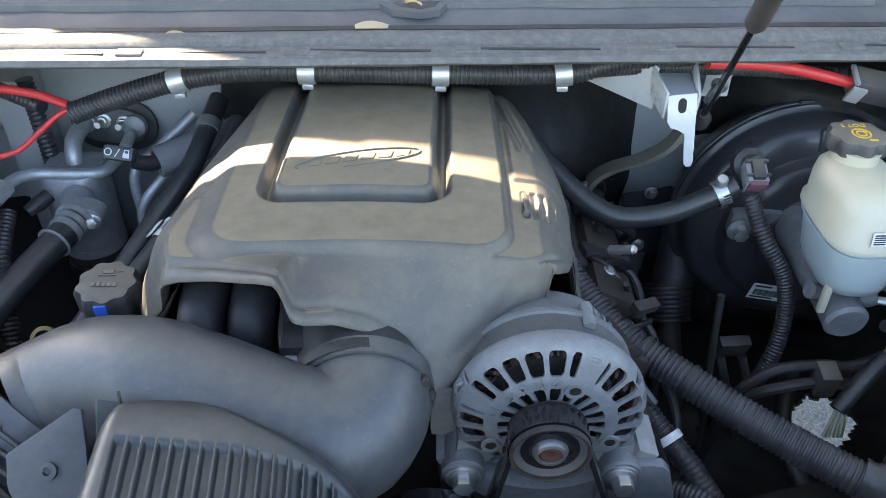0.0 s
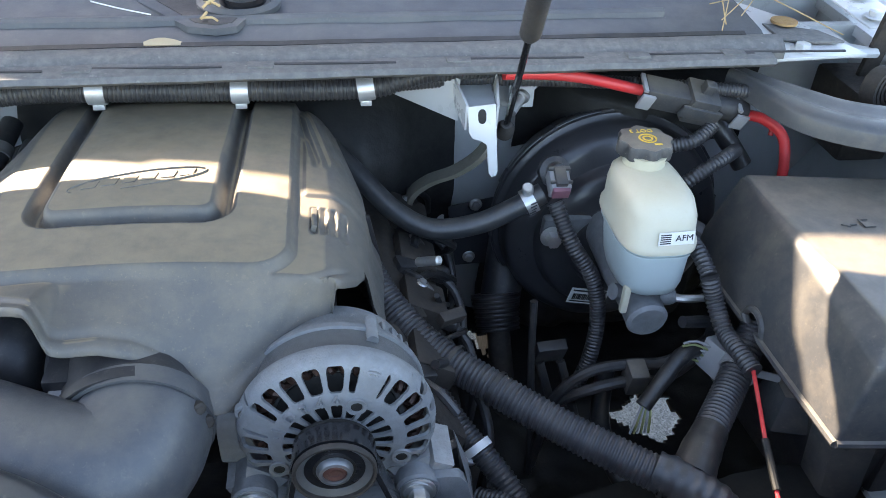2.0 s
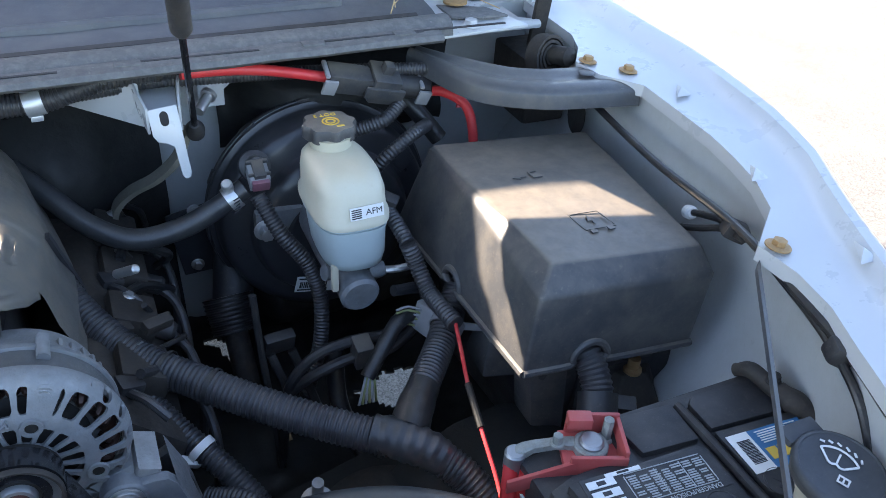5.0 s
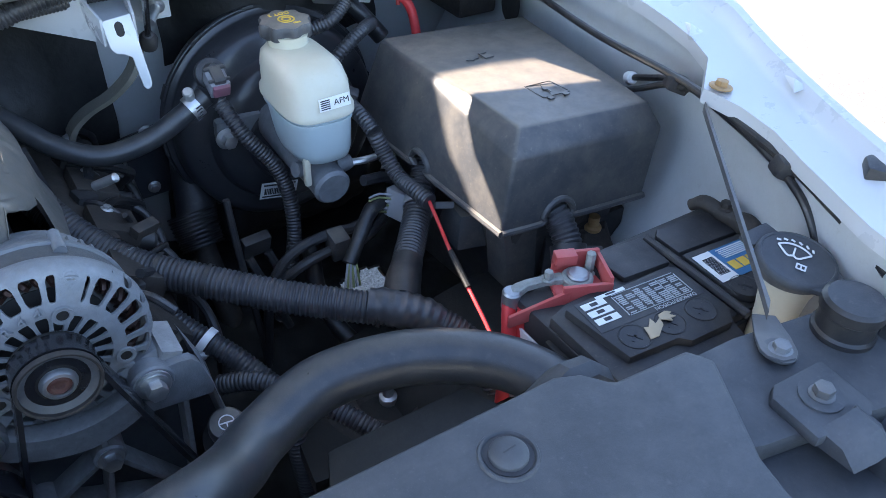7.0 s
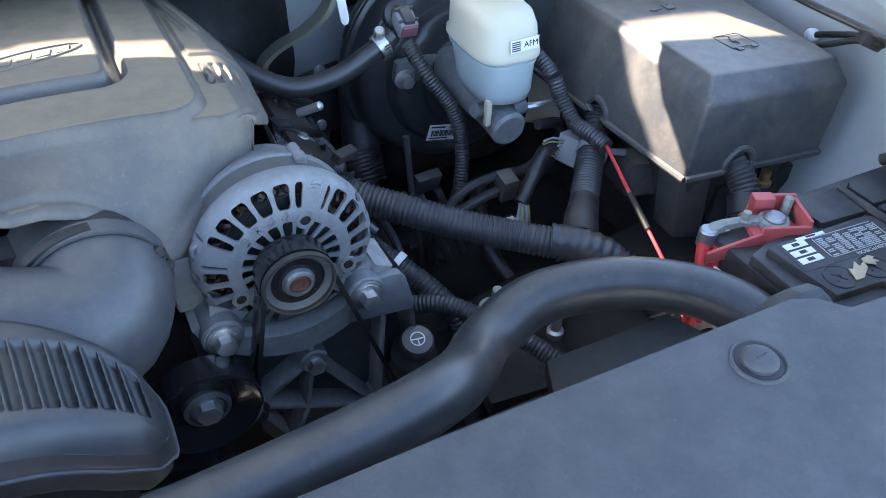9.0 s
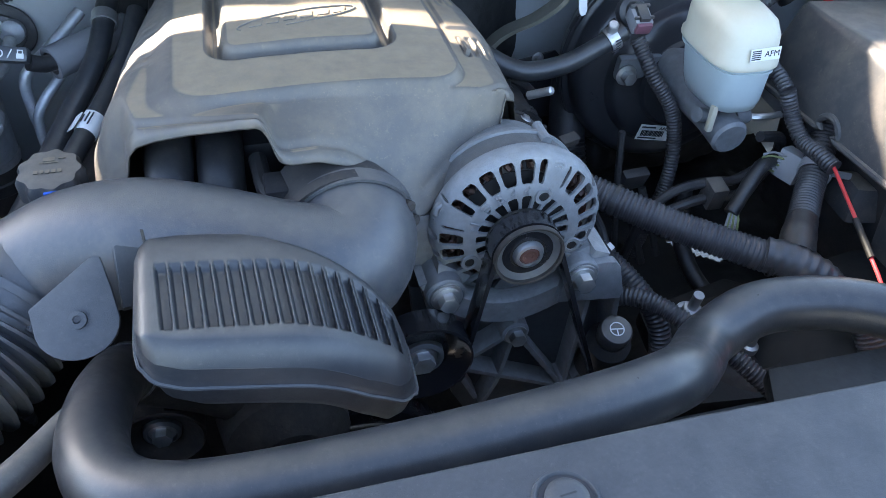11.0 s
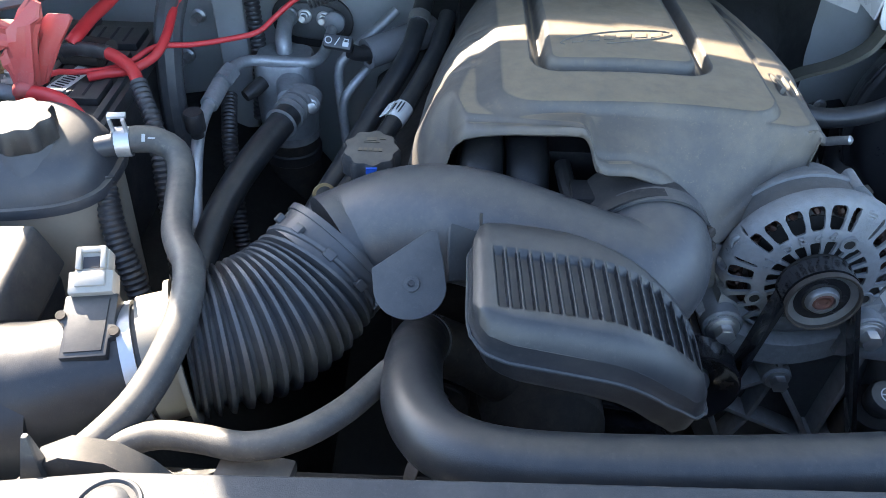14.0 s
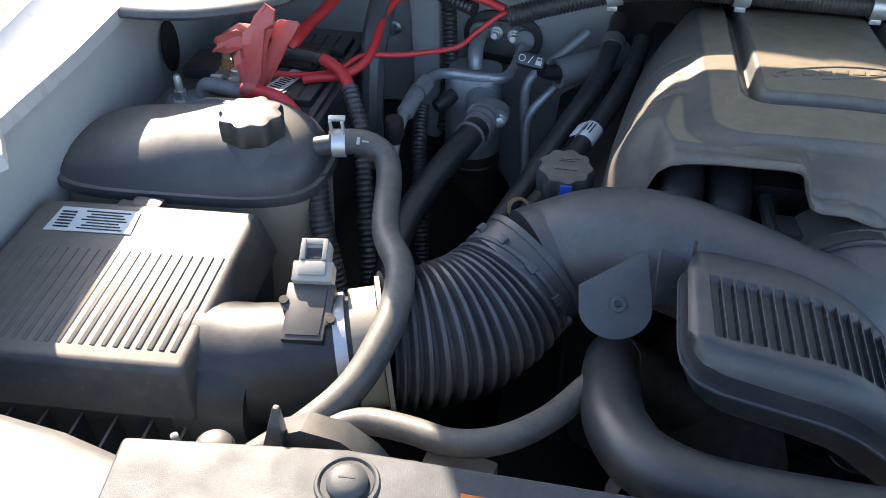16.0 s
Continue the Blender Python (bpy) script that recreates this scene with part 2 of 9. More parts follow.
def lathe(profile, m=None, seg=32, closed=False):
    """Turns (r, z) pairs round the z axis."""
    bm = bmesh.new()
    rings = []
    for r, z in profile:
        rings.append([bm.verts.new((max(r, 1e-5) * math.cos(2 * math.pi * i / seg), max(r, 1e-5) * math.sin(2 * math.pi * i / seg), z)) for i in range(seg)])
    pairs = list(zip(rings, rings[1:])) + ([(rings[-1], rings[0])] if closed else [])
    for a, b in pairs:
        for i in range(seg):
            bm.faces.new((a[i], a[(i + 1) % seg], b[(i + 1) % seg], b[i]))
    if not closed:
        bm.faces.new(rings[0][::-1])
        bm.faces.new(rings[-1])
    bmesh.ops.recalc_face_normals(bm, faces=bm.faces)
    return put(bm, m) if m else bm


def prism(outline, z0, z1, w=0.002, m=None, seg=2):
    """A flat outline (x, y), raised from z0 to z1."""
    bm = bmesh.new()
    a = [bm.verts.new((x, y, z0)) for x, y in outline]
    b = [bm.verts.new((x, y, z1)) for x, y in outline]
    bm.faces.new(a[::-1])
    bm.faces.new(b)
    k = len(a)
    for i in range(k):
        bm.faces.new((a[i], a[(i + 1) % k], b[(i + 1) % k], b[i]))
    bmesh.ops.recalc_face_normals(bm, faces=bm.faces)
    bevel(bm, w, seg)
    return put(bm, m) if m else bm


def solid(verts, faces, w=0.003, seg=2):
    bm = bmesh.new()
    vs = [bm.verts.new(v) for v in verts]
    for f in faces:
        bm.faces.new([vs[i] for i in f])
    bmesh.ops.recalc_face_normals(bm, faces=bm.faces)
    return bevel(bm, w, seg, 12)


def loft(sections, cap=True):
    """Skins closed loops of points, all of one length."""
    bm = bmesh.new()
    rings = [[bm.verts.new(p) for p in s] for s in sections]
    k = len(rings[0])
    for a, b in zip(rings, rings[1:]):
        for i in range(k):
            bm.faces.new((a[i], a[(i + 1) % k], b[(i + 1) % k], b[i]))
    if cap:
        bm.faces.new(rings[0][::-1])
        bm.faces.new(rings[-1])
    bmesh.ops.recalc_face_normals(bm, faces=bm.faces)
    return bm


def curve(pts, step):
    """Points along a smooth line through pts, about step metres apart."""
    p = [Vector(q) for q in pts]
    p = [2 * p[0] - p[1]] + p + [2 * p[-1] - p[-2]]
    out, params = [], []
    for i in range(1, len(p) - 2):
        n = max(2, int((p[i + 1] - p[i]).length / step))
        for j in range(n + (i == len(p) - 3)):
            t = j / n
            a, b, c, d = p[i - 1], p[i], p[i + 1], p[i + 2]
            out.append(0.5 * (2 * b + (c - a) * t + (2 * a - 5 * b + 4 * c - d) * t * t + (3 * b - a - 3 * c + d) * t ** 3))
            params.append(i - 1 + t)
    return out, params


def tube(pts, r, seg=14, step=0.008, rib=0.0, deep=0.0, cap=True, wob=0.0):
    """A round hose or wire along a smooth line. rib: distance of corrugations, deep: their depth. r: one radius, or one a point."""
    if rib:
        step = rib / 4
    line, params = curve(pts, step)
    if rib:
        even = [line[0]]
        for q in line[1:]:
            while (q - even[-1]).length >= step:
                even.append(even[-1] + (q - even[-1]).normalized() * step)
        params = [i * (len(pts) - 1) / max(1, len(even) - 1) for i in range(len(even))]
        line = even
    bm = bmesh.new()
    rings, up = [], None
    for i, q in enumerate(line):
        d = (line[min(i + 1, len(line) - 1)] - line[max(i - 1, 0)]).normalized()
        if up is None:
            up = d.orthogonal().normalized()
        up = (up - d * up.dot(d)).normalized()
        side = d.cross(up)
        if isinstance(r, (list, tuple)):
            k = min(int(params[i]), len(r) - 2)
            f = params[i] - k
            f = f * f * (3 - 2 * f)
            rr = r[k] * (1 - f) + r[k + 1] * f
        else:
            rr = r
        if rib:
            rr -= deep * (0.0, 0.15, 1.0, 0.85)[i % 4]
        if wob:
            rr *= 1 + wob * noise.noise(q * 60)
        rings.append([bm.verts.new(q + rr * (math.cos(a) * up + math.sin(a) * side)) for a in (2 * math.pi * j / seg for j in range(seg))])
    for a, b in zip(rings, rings[1:]):
        for j in range(seg):
            bm.faces.new((a[j], a[(j + 1) % seg], b[(j + 1) % seg], b[j]))
    if cap:
        bm.faces.new(rings[0][::-1])
        bm.faces.new(rings[-1])
    return bm


def ring(center, axis, r, wid, thick, seg=28):
    """A flat band round a hose: a clamp or a sleeve."""
    q = Vector(axis).to_track_quat("Z", "Y").to_matrix().to_4x4()
    h = wid / 2
    return lathe([(r, -h), (r + thick, -h), (r + thick, h), (r, h)], Matrix.Translation(center) @ q, seg, closed=True)


def facing(center, axis):
    """A pose at center whose z axis looks along axis."""
    return Matrix.Translation(center) @ Vector(axis).to_track_quat("Z", "Y").to_matrix().to_4x4()


def frame3(center, xdir, zdir):
    """A pose from the way of its x axis and, about, of its z axis."""
    x = Vector(xdir).normalized()
    y = Vector(zdir).cross(x).normalized()
    z = x.cross(y)
    m = Matrix((x, y, z)).transposed().to_4x4()
    m.translation = center
    return m


def hexhead(m, r=0.007, h=0.006, flange=0.010):
    """A hexagon flange bolt's head along z."""
    f = lathe([(flange, 0), (flange, 0.0012), (flange * 0.82, 0.0022), (r * 0.9, 0.0022)], m, 20)
    hx = [(r * math.cos(math.pi / 3 * i), r * math.sin(math.pi / 3 * i)) for i in range(6)]
    return join(f, prism(hx, 0.001, h, 0.0008, m))


def bolt(parent, center, axis, r=0.007, h=0.006, flange=0.010, material=None, name="bolt", label=""):
    return part(name, hexhead(facing(center, axis), r, h, flange), material or M_STEEL, parent, label)


def letters(text, m, size, depth=0.0004):
    """A line of raised letters, centred at m, reading along its x axis."""
    c = bpy.data.curves.new("letters", "FONT")
    c.body, c.size, c.extrude, c.align_x, c.align_y = text, size, depth, "CENTER", "CENTER"
    o = bpy.data.objects.new("letters", c)
    scene.collection.objects.link(o)
    me = bpy.data.meshes.new_from_object(o.evaluated_get(bpy.context.evaluated_depsgraph_get()))
    bm = bmesh.new()
    bm.from_mesh(me)
    bpy.data.objects.remove(o)
    bpy.data.curves.remove(c)
    bpy.data.meshes.remove(me)
    return put(bm, m)


def bars(m, rows, height=0.0006):
    """Plain bars (x, y, width, height) lying on the plane of m."""
    bm = bmesh.new()
    for x, y, w, h in rows:
        join(bm, put(box(x - w / 2, x + w / 2, y - h / 2, y + h / 2, 0, height, 0), m))
    return bm


def smooth01(t):
    t = min(1.0, max(0.0, t))
    return t * t * (3 - 2 * t)


def lerp_at(x, table):
    """Straight lines between the (x, value) pairs of a table."""
    if x <= table[0][0]:
        return table[0][1]
    for (a, u), (b, v) in zip(table, table[1:]):
        if x <= b:
            return u + (v - u) * (x - a) / (b - a)
    return table[-1][1]

# ---- the large structure ----
ground = bmesh.new()
bmesh.ops.create_grid(ground, x_segments=8, y_segments=8, size=300)
solo("ground", ground, M_GROUND, (0, 0, 0), "pale gravelly concrete yard, partly in the truck's shade", "ground", kind="structure", smooth=0)

X0 = -0.015                                        # the truck's middle


def fender(name, side, label):
    """A wing: a bolted flange along the bay, a rounded crown, and the outer skin."""
    th = thing(name, (X0 + side * 0.8, 0.5, 0.6), label, "fender", kind="structure")
    flange, skin, inner = bmesh.new(), bmesh.new(), bmesh.new()
    rows = []
    for i in range(41):
        y = -0.3 + i * 1.7 / 40
        xi = lerp_at(y, [(-0.3, 0.56), (0.126, 0.640), (0.22, 0.678), (0.34, 0.732), (0.43, 0.774), (0.50, 0.788), (0.646, 0.795), (0.75, 0.798), (1.0, 0.815), (1.4, 0.84)]) if side > 0 else lerp_at(y, [(-0.3, 0.74), (0.3, 0.755), (0.5, 0.757), (0.8, 0.781), (1.4, 0.84)])
        lobe = 0.034 * smooth01(1.6 * (1 - abs(y - 0.333) / 0.05))
        lobe += 0.042 * smooth01(1.3 * (1 - abs(y - 0.71) / 0.075))
        w = 0.062 + 0.03 * smooth01((y - 0.3) / 0.4)
        drop = 0.05 * smooth01((0.1 - y) / 0.4)
        z = 1.128 + 0.012 * smooth01((y - 0.2) / 0.5) - drop
        rows.append((y, xi - lobe, xi, w, z))
    sec_f = [[(X0 + side * (a - 0.001), y, z - 0.014), (X0 + side * a, y, z), (X0 + side * (xi + w * 0.55), y, z + 0.003),
              (X0 + side * (xi + w * 0.72), y, z + 0.007), (X0 + side * (xi + w * 0.86), y, z + 0.019), (X0 + side * (xi + w), y, z + 0.021),
              (X0 + side * (xi + w + 0.012), y, z + 0.012), (X0 + side * (xi + w + 0.03), y, z - 0.04),
              (X0 + side * (xi + w + 0.045), y, z - 0.2), (X0 + side * (xi + w + 0.03), y, 0.55)] for y, a, xi, w, z in rows]
    for bm, secs in ((flange, sec_f),):
        vs = [[bm.verts.new(p) for p in s] for s in secs]
        for a, b in zip(vs, vs[1:]):
            for j in range(len(a) - 1):
                bm.faces.new((a[j], a[j + 1], b[j + 1], b[j]))
        bmesh.ops.recalc_face_normals(bm, faces=bm.faces)
        bmesh.ops.solidify(bm, geom=bm.faces[:], thickness=0.002)
    part("skin", flange, M_PAINT, th, "white painted steel wing")
    wall = []
    for y, a, xi, w, z in rows:
        wall.append([(X0 + side * (xi + 0.012), y, z - 0.006), (X0 + side * (xi + 0.008), y, z - 0.03), (X0 + side * (xi + 0.018), y, 1.02),
                     (X0 + side * (xi + 0.012), y, 0.97), (X0 + side * (xi - 0.02), y, 0.92), (X0 + side * (xi - 0.07), y, 0.86),
                     (X0 + side * (xi - 0.09), y, 0.8)])
    bm = inner
    vs = [[bm.verts.new(p) for p in s] for s in wall]
    for a, b in zip(vs, vs[1:]):
        for j in range(len(a) - 1):
            bm.faces.new((a[j], a[j + 1], b[j + 1], b[j]))
    bmesh.ops.recalc_face_normals(bm, faces=bm.faces)
    bmesh.ops.solidify(bm, geom=bm.faces[:], thickness=0.003)
    part("inner_panel", inner, M_BAY, th, "dusty white inner wing panel")
    return th


wing_l = fender("fender_left", 1, "white painted steel fender with a bolted flange beside the fuse box")
wing_r = fender("fender_right", -1, "white painted steel fender in hard sun beside the coolant tank")
for p in ((0.751, 0.712, 1.1425), (0.782, 0.672, 1.1425), (0.692, 0.327, 1.1335)):
    b = part("bolt", join(hexhead(facing(p, (0.1, 0, 1)), 0.0064, 0.007, 0.0112)), M_RUST, wing_l, "rusty flange bolt")
for p in ((0.80, 0.60), (0.745, 0.42), (0.735, 0.285)):
    part("pressing", solid([(p[0] - 0.012, p[1] - 0.012, 1.1435), (p[0] + 0.01, p[1] - 0.012, 1.1435), (p[0] + 0.012, p[1] + 0.018, 1.144), (p[0] + 0.002, p[1], 1.150)],
                           [(0, 1, 2), (0, 1, 3), (1, 2, 3), (2, 0, 3)], 0.001), M_PAINT, wing_l)
part("bump_stop", prism([(-0.014, -0.010), (0.014, -0.010), (0.014, 0.010), (0.005, 0.016), (-0.014, 0.010)], 0, 0.024, 0.003, pose(0.690, 0.16, 1.118, 0, 0, 25)), M_RUBBER, wing_l, "black rubber bump stop")
# dark discs paint the shade of open holes on the inner panels
for p, s in (((0.772, 0.745, 1.055), 0.02), ((0.765, 0.6, 1.0), 0.006), ((0.69, 0.25, 1.0), 0.007)):
    part("hole_plug", lathe([(s, 0), (s, 0.001)], Matrix.Translation(p) @ Matrix.Rotation(radians(-90), 4, "Y") @ Matrix.Diagonal((1.4, 1, 1, 1)), 20), M_MASS, wing_l)
part("hole_plug", lathe([(0.02, 0), (0.02, 0.001)], Matrix.Translation((-0.792, 0.70, 1.05)) @ Matrix.Rotation(radians(90), 4, "Y") @ Matrix.Diagonal((1.6, 1, 1, 1)), 20), M_MASS, wing_r)

# firewall, its lip and its mat
fw = solo("firewall", box(-0.82, 0.82, 0.95, 0.965, 0.66, 1.14, 0.002), M_BAY, (0, 0.95, 0.35), "white painted steel firewall behind the engine", "firewall", kind="structure")
solo("firewall_lip", prism([(0.90, 1.135), (0.845, 1.150), (0.838, 1.146), (0.84, 1.14), (0.90, 1.118), (0.95, 1.11), (0.95, 1.135)], -0.76, 0.76, 0.002,
                           Matrix(((0, 0, 1, 0), (1, 0, 0, 0), (0, 1, 0, 0), (0, 0, 0, 1)))), M_BAY, (0, 0.85, 1.11), "white folded steel lip under the cowl seal", "panel", kind="structure")


def mat_sheet(xa, xb, za, zb, y, seed):
    bm = bmesh.new()
    bmesh.ops.create_grid(bm, x_segments=50, y_segments=36, size=0.5)
    for v in bm.verts:
        u, w = v.co.x + 0.5, v.co.y + 0.5
        x, z = xa + u * (xb - xa), za + w * (zb - za)
        bulge = 0.09 * smooth01(w * 1.6) * smooth01((1 - w) * 4) * smooth01(u * 4) * smooth01((1 - u) * 4)
        v.co = (x, y - bulge - 0.03 * noise.noise((x * 9 + seed, z * 11, 0)) - 0.008 * noise.noise((x * 40, z * 40, seed)), z)
    bmesh.ops.solidify(bm, geom=bm.faces[:], thickness=0.006)
    return bm


solo("insulation_mat", mat_sheet(-0.27, 0.265, 0.62, 1.118, 0.935, 2), M_MASS, (0, 0.93, 0.62), "black crumpled sound insulation mat on the firewall", "mat", smooth=60)
solo("insulation_mat", mat_sheet(0.34, 0.66, 0.99, 1.12, 0.925, 5), M_MASS, (0.5, 0.92, 0.95), "black crumpled sound insulation mat behind the brake booster", "mat", smooth=60)

# cowl: the seal strip and the grille panel behind it
seal = thing("cowl_seal", (0, 0.78, 1.14), "weathered grey rubber hood seal along the cowl", "seal", kind="structure")


def strip(profile, xa, xb, n=60, wave=0.0):
    secs = []
    for i in range(n + 1):
        x = xa + (xb - xa) * i / n
        secs.append([(x, y + 0.024 * (x / 0.7), z + wave * noise.noise((x * 14, y * 30, z * 30))) for y, z in profile])
    return loft(secs)


part("lip", strip([(0.762, 1.158), (0.751, 1.161), (0.747, 1.165), (0.751, 1.170), (0.761, 1.1715), (0.775, 1.172), (0.777, 1.166), (0.772, 1.160)], -0.78, 0.585, wave=0.0015), M_SEAL, seal)
part("bulb", strip([(0.777, 1.158), (0.778, 1.169), (0.784, 1.174), (0.793, 1.1765), (0.803, 1.1765), (0.811, 1.174), (0.815, 1.168), (0.812, 1.156)], -0.78, 0.61, wave=0.001), M_SEAL, seal)
for i, x in enumerate((-0.62, -0.46, -0.30, -0.135, 0.036, 0.235, 0.43, 0.54)):
    part("retainer", block(pose(x, 0.7655 + 0.024 * x / 0.7, 1.1705, 2, 0, 0), 0.026, 0.014, 0.006, 0.0015), M_SEAL, seal)
    # black strip laid on the seal as the shade of a slot
    part("slot", block(pose(x + 0.07, 0.768 + 0.024 * x / 0.7, 1.1718, 2, 0, 0), 0.128, 0.0034, 0.0014, 0.0), M_INK_GAP, seal)
cowl = thing("cowl_panel", (0, 0.9, 1.15), "faded dark grey plastic cowl panel below the windshield", "cowl panel", kind="structure")
part("panel", strip([(0.812, 1.150), (0.822, 1.163), (0.84, 1.170), (0.90, 1.176), (0.985, 1.182), (0.995, 1.196), (1.04, 1.215), (1.2, 1.27), (1.2, 1.25), (0.99, 1.16), (0.82, 1.14)], -0.80, 0.61, 80, 0.002), M_COWL, cowl)
part("ridge", strip([(0.872, 1.171), (0.874, 1.179), (0.879, 1.182), (0.885, 1.181), (0.888, 1.174)], -0.62, 0.50, 60, 0.001), M_COWL, cowl)
part("edge_strip", strip([(0.815, 1.160), (0.818, 1.172), (0.824, 1.174), (0.829, 1.168)], -0.74, 0.58, 60, 0.001), M_BLACK, cowl)
# a V-shaped dish pressed into the cowl, with the wiper pivot and dry debris in it
DC = Vector((-0.014, 0.905, 1.178))
part("wiper_well", loft([[DC + Vector((x, y, z + dz)) for x, y in ((-0.150, 0.100), (-0.030, -0.052), (0.0, -0.060), (0.022, -0.052), (0.075, 0.100))] for dz, z in ((-0.006, 0.0), (0.0015, 0.0))]), M_COWL, cowl, "dark pressed dish round the wiper pivot")
# a flat dark sheet paints the shade inside the dish
part("well_shade", prism([(-0.118, 0.092), (-0.022, -0.042), (0.0, -0.050), (0.016, -0.042), (0.058, 0.092)], 0.0005, 0.0024, 0.0008, Matrix.Translation(DC)), M_RUBBER, cowl)
part("pivot_collar", lathe([(0.040, 0), (0.040, 0.006), (0.034, 0.010), (0.030, 0.004)], pose(0.006, 0.915, 1.180, 6, 0, 0) @ Matrix.Diagonal((1.15, 0.9, 1, 1)), 28), M_DUCT, cowl, "black wiper pivot collar")
part("pivot", lathe([(0.027, 0), (0.026, 0.012), (0.017, 0.020), (0.008, 0.021)], pose(0.010, 0.922, 1.181, 6, 0, 0), 24), M_GLOSS, cowl)
for p, q, r in (((-0.031, 0.895, 1.184), (-0.019, 0.905, 1.192), 0.0026), ((-0.026, 0.882, 1.184), (-0.030, 0.865, 1.1835), 0.0017), ((-0.028, 0.866, 1.184), (-0.012, 0.858, 1.1835), 0.0013), ((-0.034, 0.912, 1.185), (-0.012, 0.886, 1.190), 0.0015)):
    part("twig", tube([p, (Vector(p) + Vector(q)) / 2 + Vector((0.002, 0, 0.002)), q], r, 6, 0.006), M_STRAW, cowl)
part("twig", tube([(-0.155, 0.925, 1.182), (-0.12, 0.902, 1.182), (-0.085, 0.885, 1.181)], 0.0008, 5, 0.01), M_LABEL, cowl)
for x, y, s in ((-0.062, 0.812, 0.017), (-0.265, 0.795, 0.008)):
    solo("leaf", prism([(s * (1.1 + 0.2 * math.sin(3 * a)) * math.cos(a), 0.75 * s * math.sin(a)) for a in (0.1 + 0.42 * i for i in range(8))], 0, 0.0012, 0.0003, pose(x, y, 1.1735, 22, 8, 20)), M_LEAF, (x, y, 1.172), "dry tan leaf caught behind the hood seal", "leaf", group="leaves on the cowl")
for i in range(9):
    a, L = random.uniform(0.2, 2.4), random.uniform(0.06, 0.15)
    c = Vector((0.60 + random.uniform(-0.04, 0.06), 0.92 + random.uniform(-0.05, 0.05), 1.195))
    d = Vector((math.cos(a), math.sin(a), random.uniform(-0.05, 0.1))) * L
    solo("grass_stem", tube([c - d, c + Vector((0, 0, 0.01)), c + d], 0.0007, 5, 0.02), M_STRAW, c, "dry straw coloured grass stem lying on the cowl", "grass stem", group="dry stems on the cowl")

# the end plate of the cowl, its bolts, and the hinge brace
plate = thing("cowl_end_plate", (0.62, 0.86, 1.155), "white steel plate bolted at the end of the cowl", "steel plate")
part("plate", solid([(0.575, 0.80, 1.156), (0.725, 0.815, 1.156), (0.69, 0.90, 1.16), (0.60, 0.99, 1.17), (0.55, 0.83, 1.157),
                     (0.575, 0.80, 1.152), (0.725, 0.815, 1.152), (0.69, 0.90, 1.156), (0.60, 0.99, 1.166), (0.55, 0.83, 1.153)],
                    [(0, 1, 2, 3, 4), (9, 8, 7, 6, 5), (0, 5, 6, 1), (1, 6, 7, 2), (2, 7, 8, 3), (3, 8, 9, 4), (4, 9, 5, 0)], 0.001), M_PAINT, plate)
for p in ((0.592, 0.818, 1.157), (0.648, 0.827, 1.157)):
    bolt(plate, p, (0, 0, 1), 0.009, 0.008, 0.013, M_PAINT, label="white painted bolt")
part("rubber_flap", prism([(0.63, 0.845), (0.67, 0.835), (0.705, 0.835), (0.69, 0.87), (0.63, 0.895)], 1.1605, 1.164, 0.001), M_SEAL, plate)
part("washer", lathe([(0.016, 0), (0.016, 0.003), (0.006, 0.004)], pose(0.655, 0.89, 1.166), 20), M_RUST, plate)
brace = thing("hinge_brace", (0.66, 0.75, 1.1), "dusty black curved steel brace from cowl to fender", "brace")
line, _ = curve([(0.570, 0.825, 1.138), (0.600, 0.768, 1.138), (0.632, 0.720, 1.138), (0.678, 0.694, 1.138), (0.726, 0.684, 1.138), (0.785, 0.678, 1.136)], 0.01)
secs = []
for i, q in enumerate(line):
    d = (line[min(i + 1, len(line) - 1)] - line[max(i - 1, 0)]).normalized()
    s = Vector((-d.y, d.x, 0))
    w = 0.013 + 0.021 * smooth01(i / len(line) * 2.4) + 0.004 * i / len(line)
    top = [(math.cos(a), 0.002 + 0.011 * math.sin(a) - 0.007 * math.exp(-((math.cos(a) - 0.05) / 0.38) ** 2)) for a in [math.pi * k / 14 for k in range(15)]]
    secs.append([q + s * w * u + Vector((0, 0, v - 0.010)) for u, v in [(1.03, -0.012)] + top + [(-1.03, -0.014), (-0.9, -0.012), (-0.5, -0.004), (0.5, -0.004), (0.9, -0.010)]])
part("arm", loft(secs), M_DUCT, brace, smooth=60)
part("dimple", lathe([(0.010, 0), (0.008, 0.0012), (0.002, 0.0015)], pose(0.735, 0.688, 1.139), 20), M_DUCT, brace)
part("foot_plate", prism([(0.755, 0.645), (0.80, 0.65), (0.80, 0.735), (0.765, 0.73)], 1.128, 1.134, 0.002), M_DUCT, brace)
hinge = thing("hinge_mechanism", (0.76, 0.83, 1.08), "dark steel hood hinge with a coiled spring", "hinge")
part("post", block(look((0.765, 0.845, 1.2), (0.765, 0.80, 1.5)), 0.022, 0.008, 0.32, 0.002), M_GRIME, hinge)
for k in range(4):
    part("spring_coil", ring((0.735, 0.78, 1.125), (0.3, -1, 0.2), 0.006 + k * 0.006, 0.02, 0.004, 24), M_GRIME, hinge)
part("pivot", lathe([(0.012, 0), (0.012, 0.05), (0.005, 0.055)], facing((0.735, 0.795, 1.125), (0.3, -1, 0.2)), 18), M_GRIME, hinge)
part("base", box(0.725, 0.79, 0.80, 0.9, 1.02, 1.11, 0.006), M_GRIME, hinge)
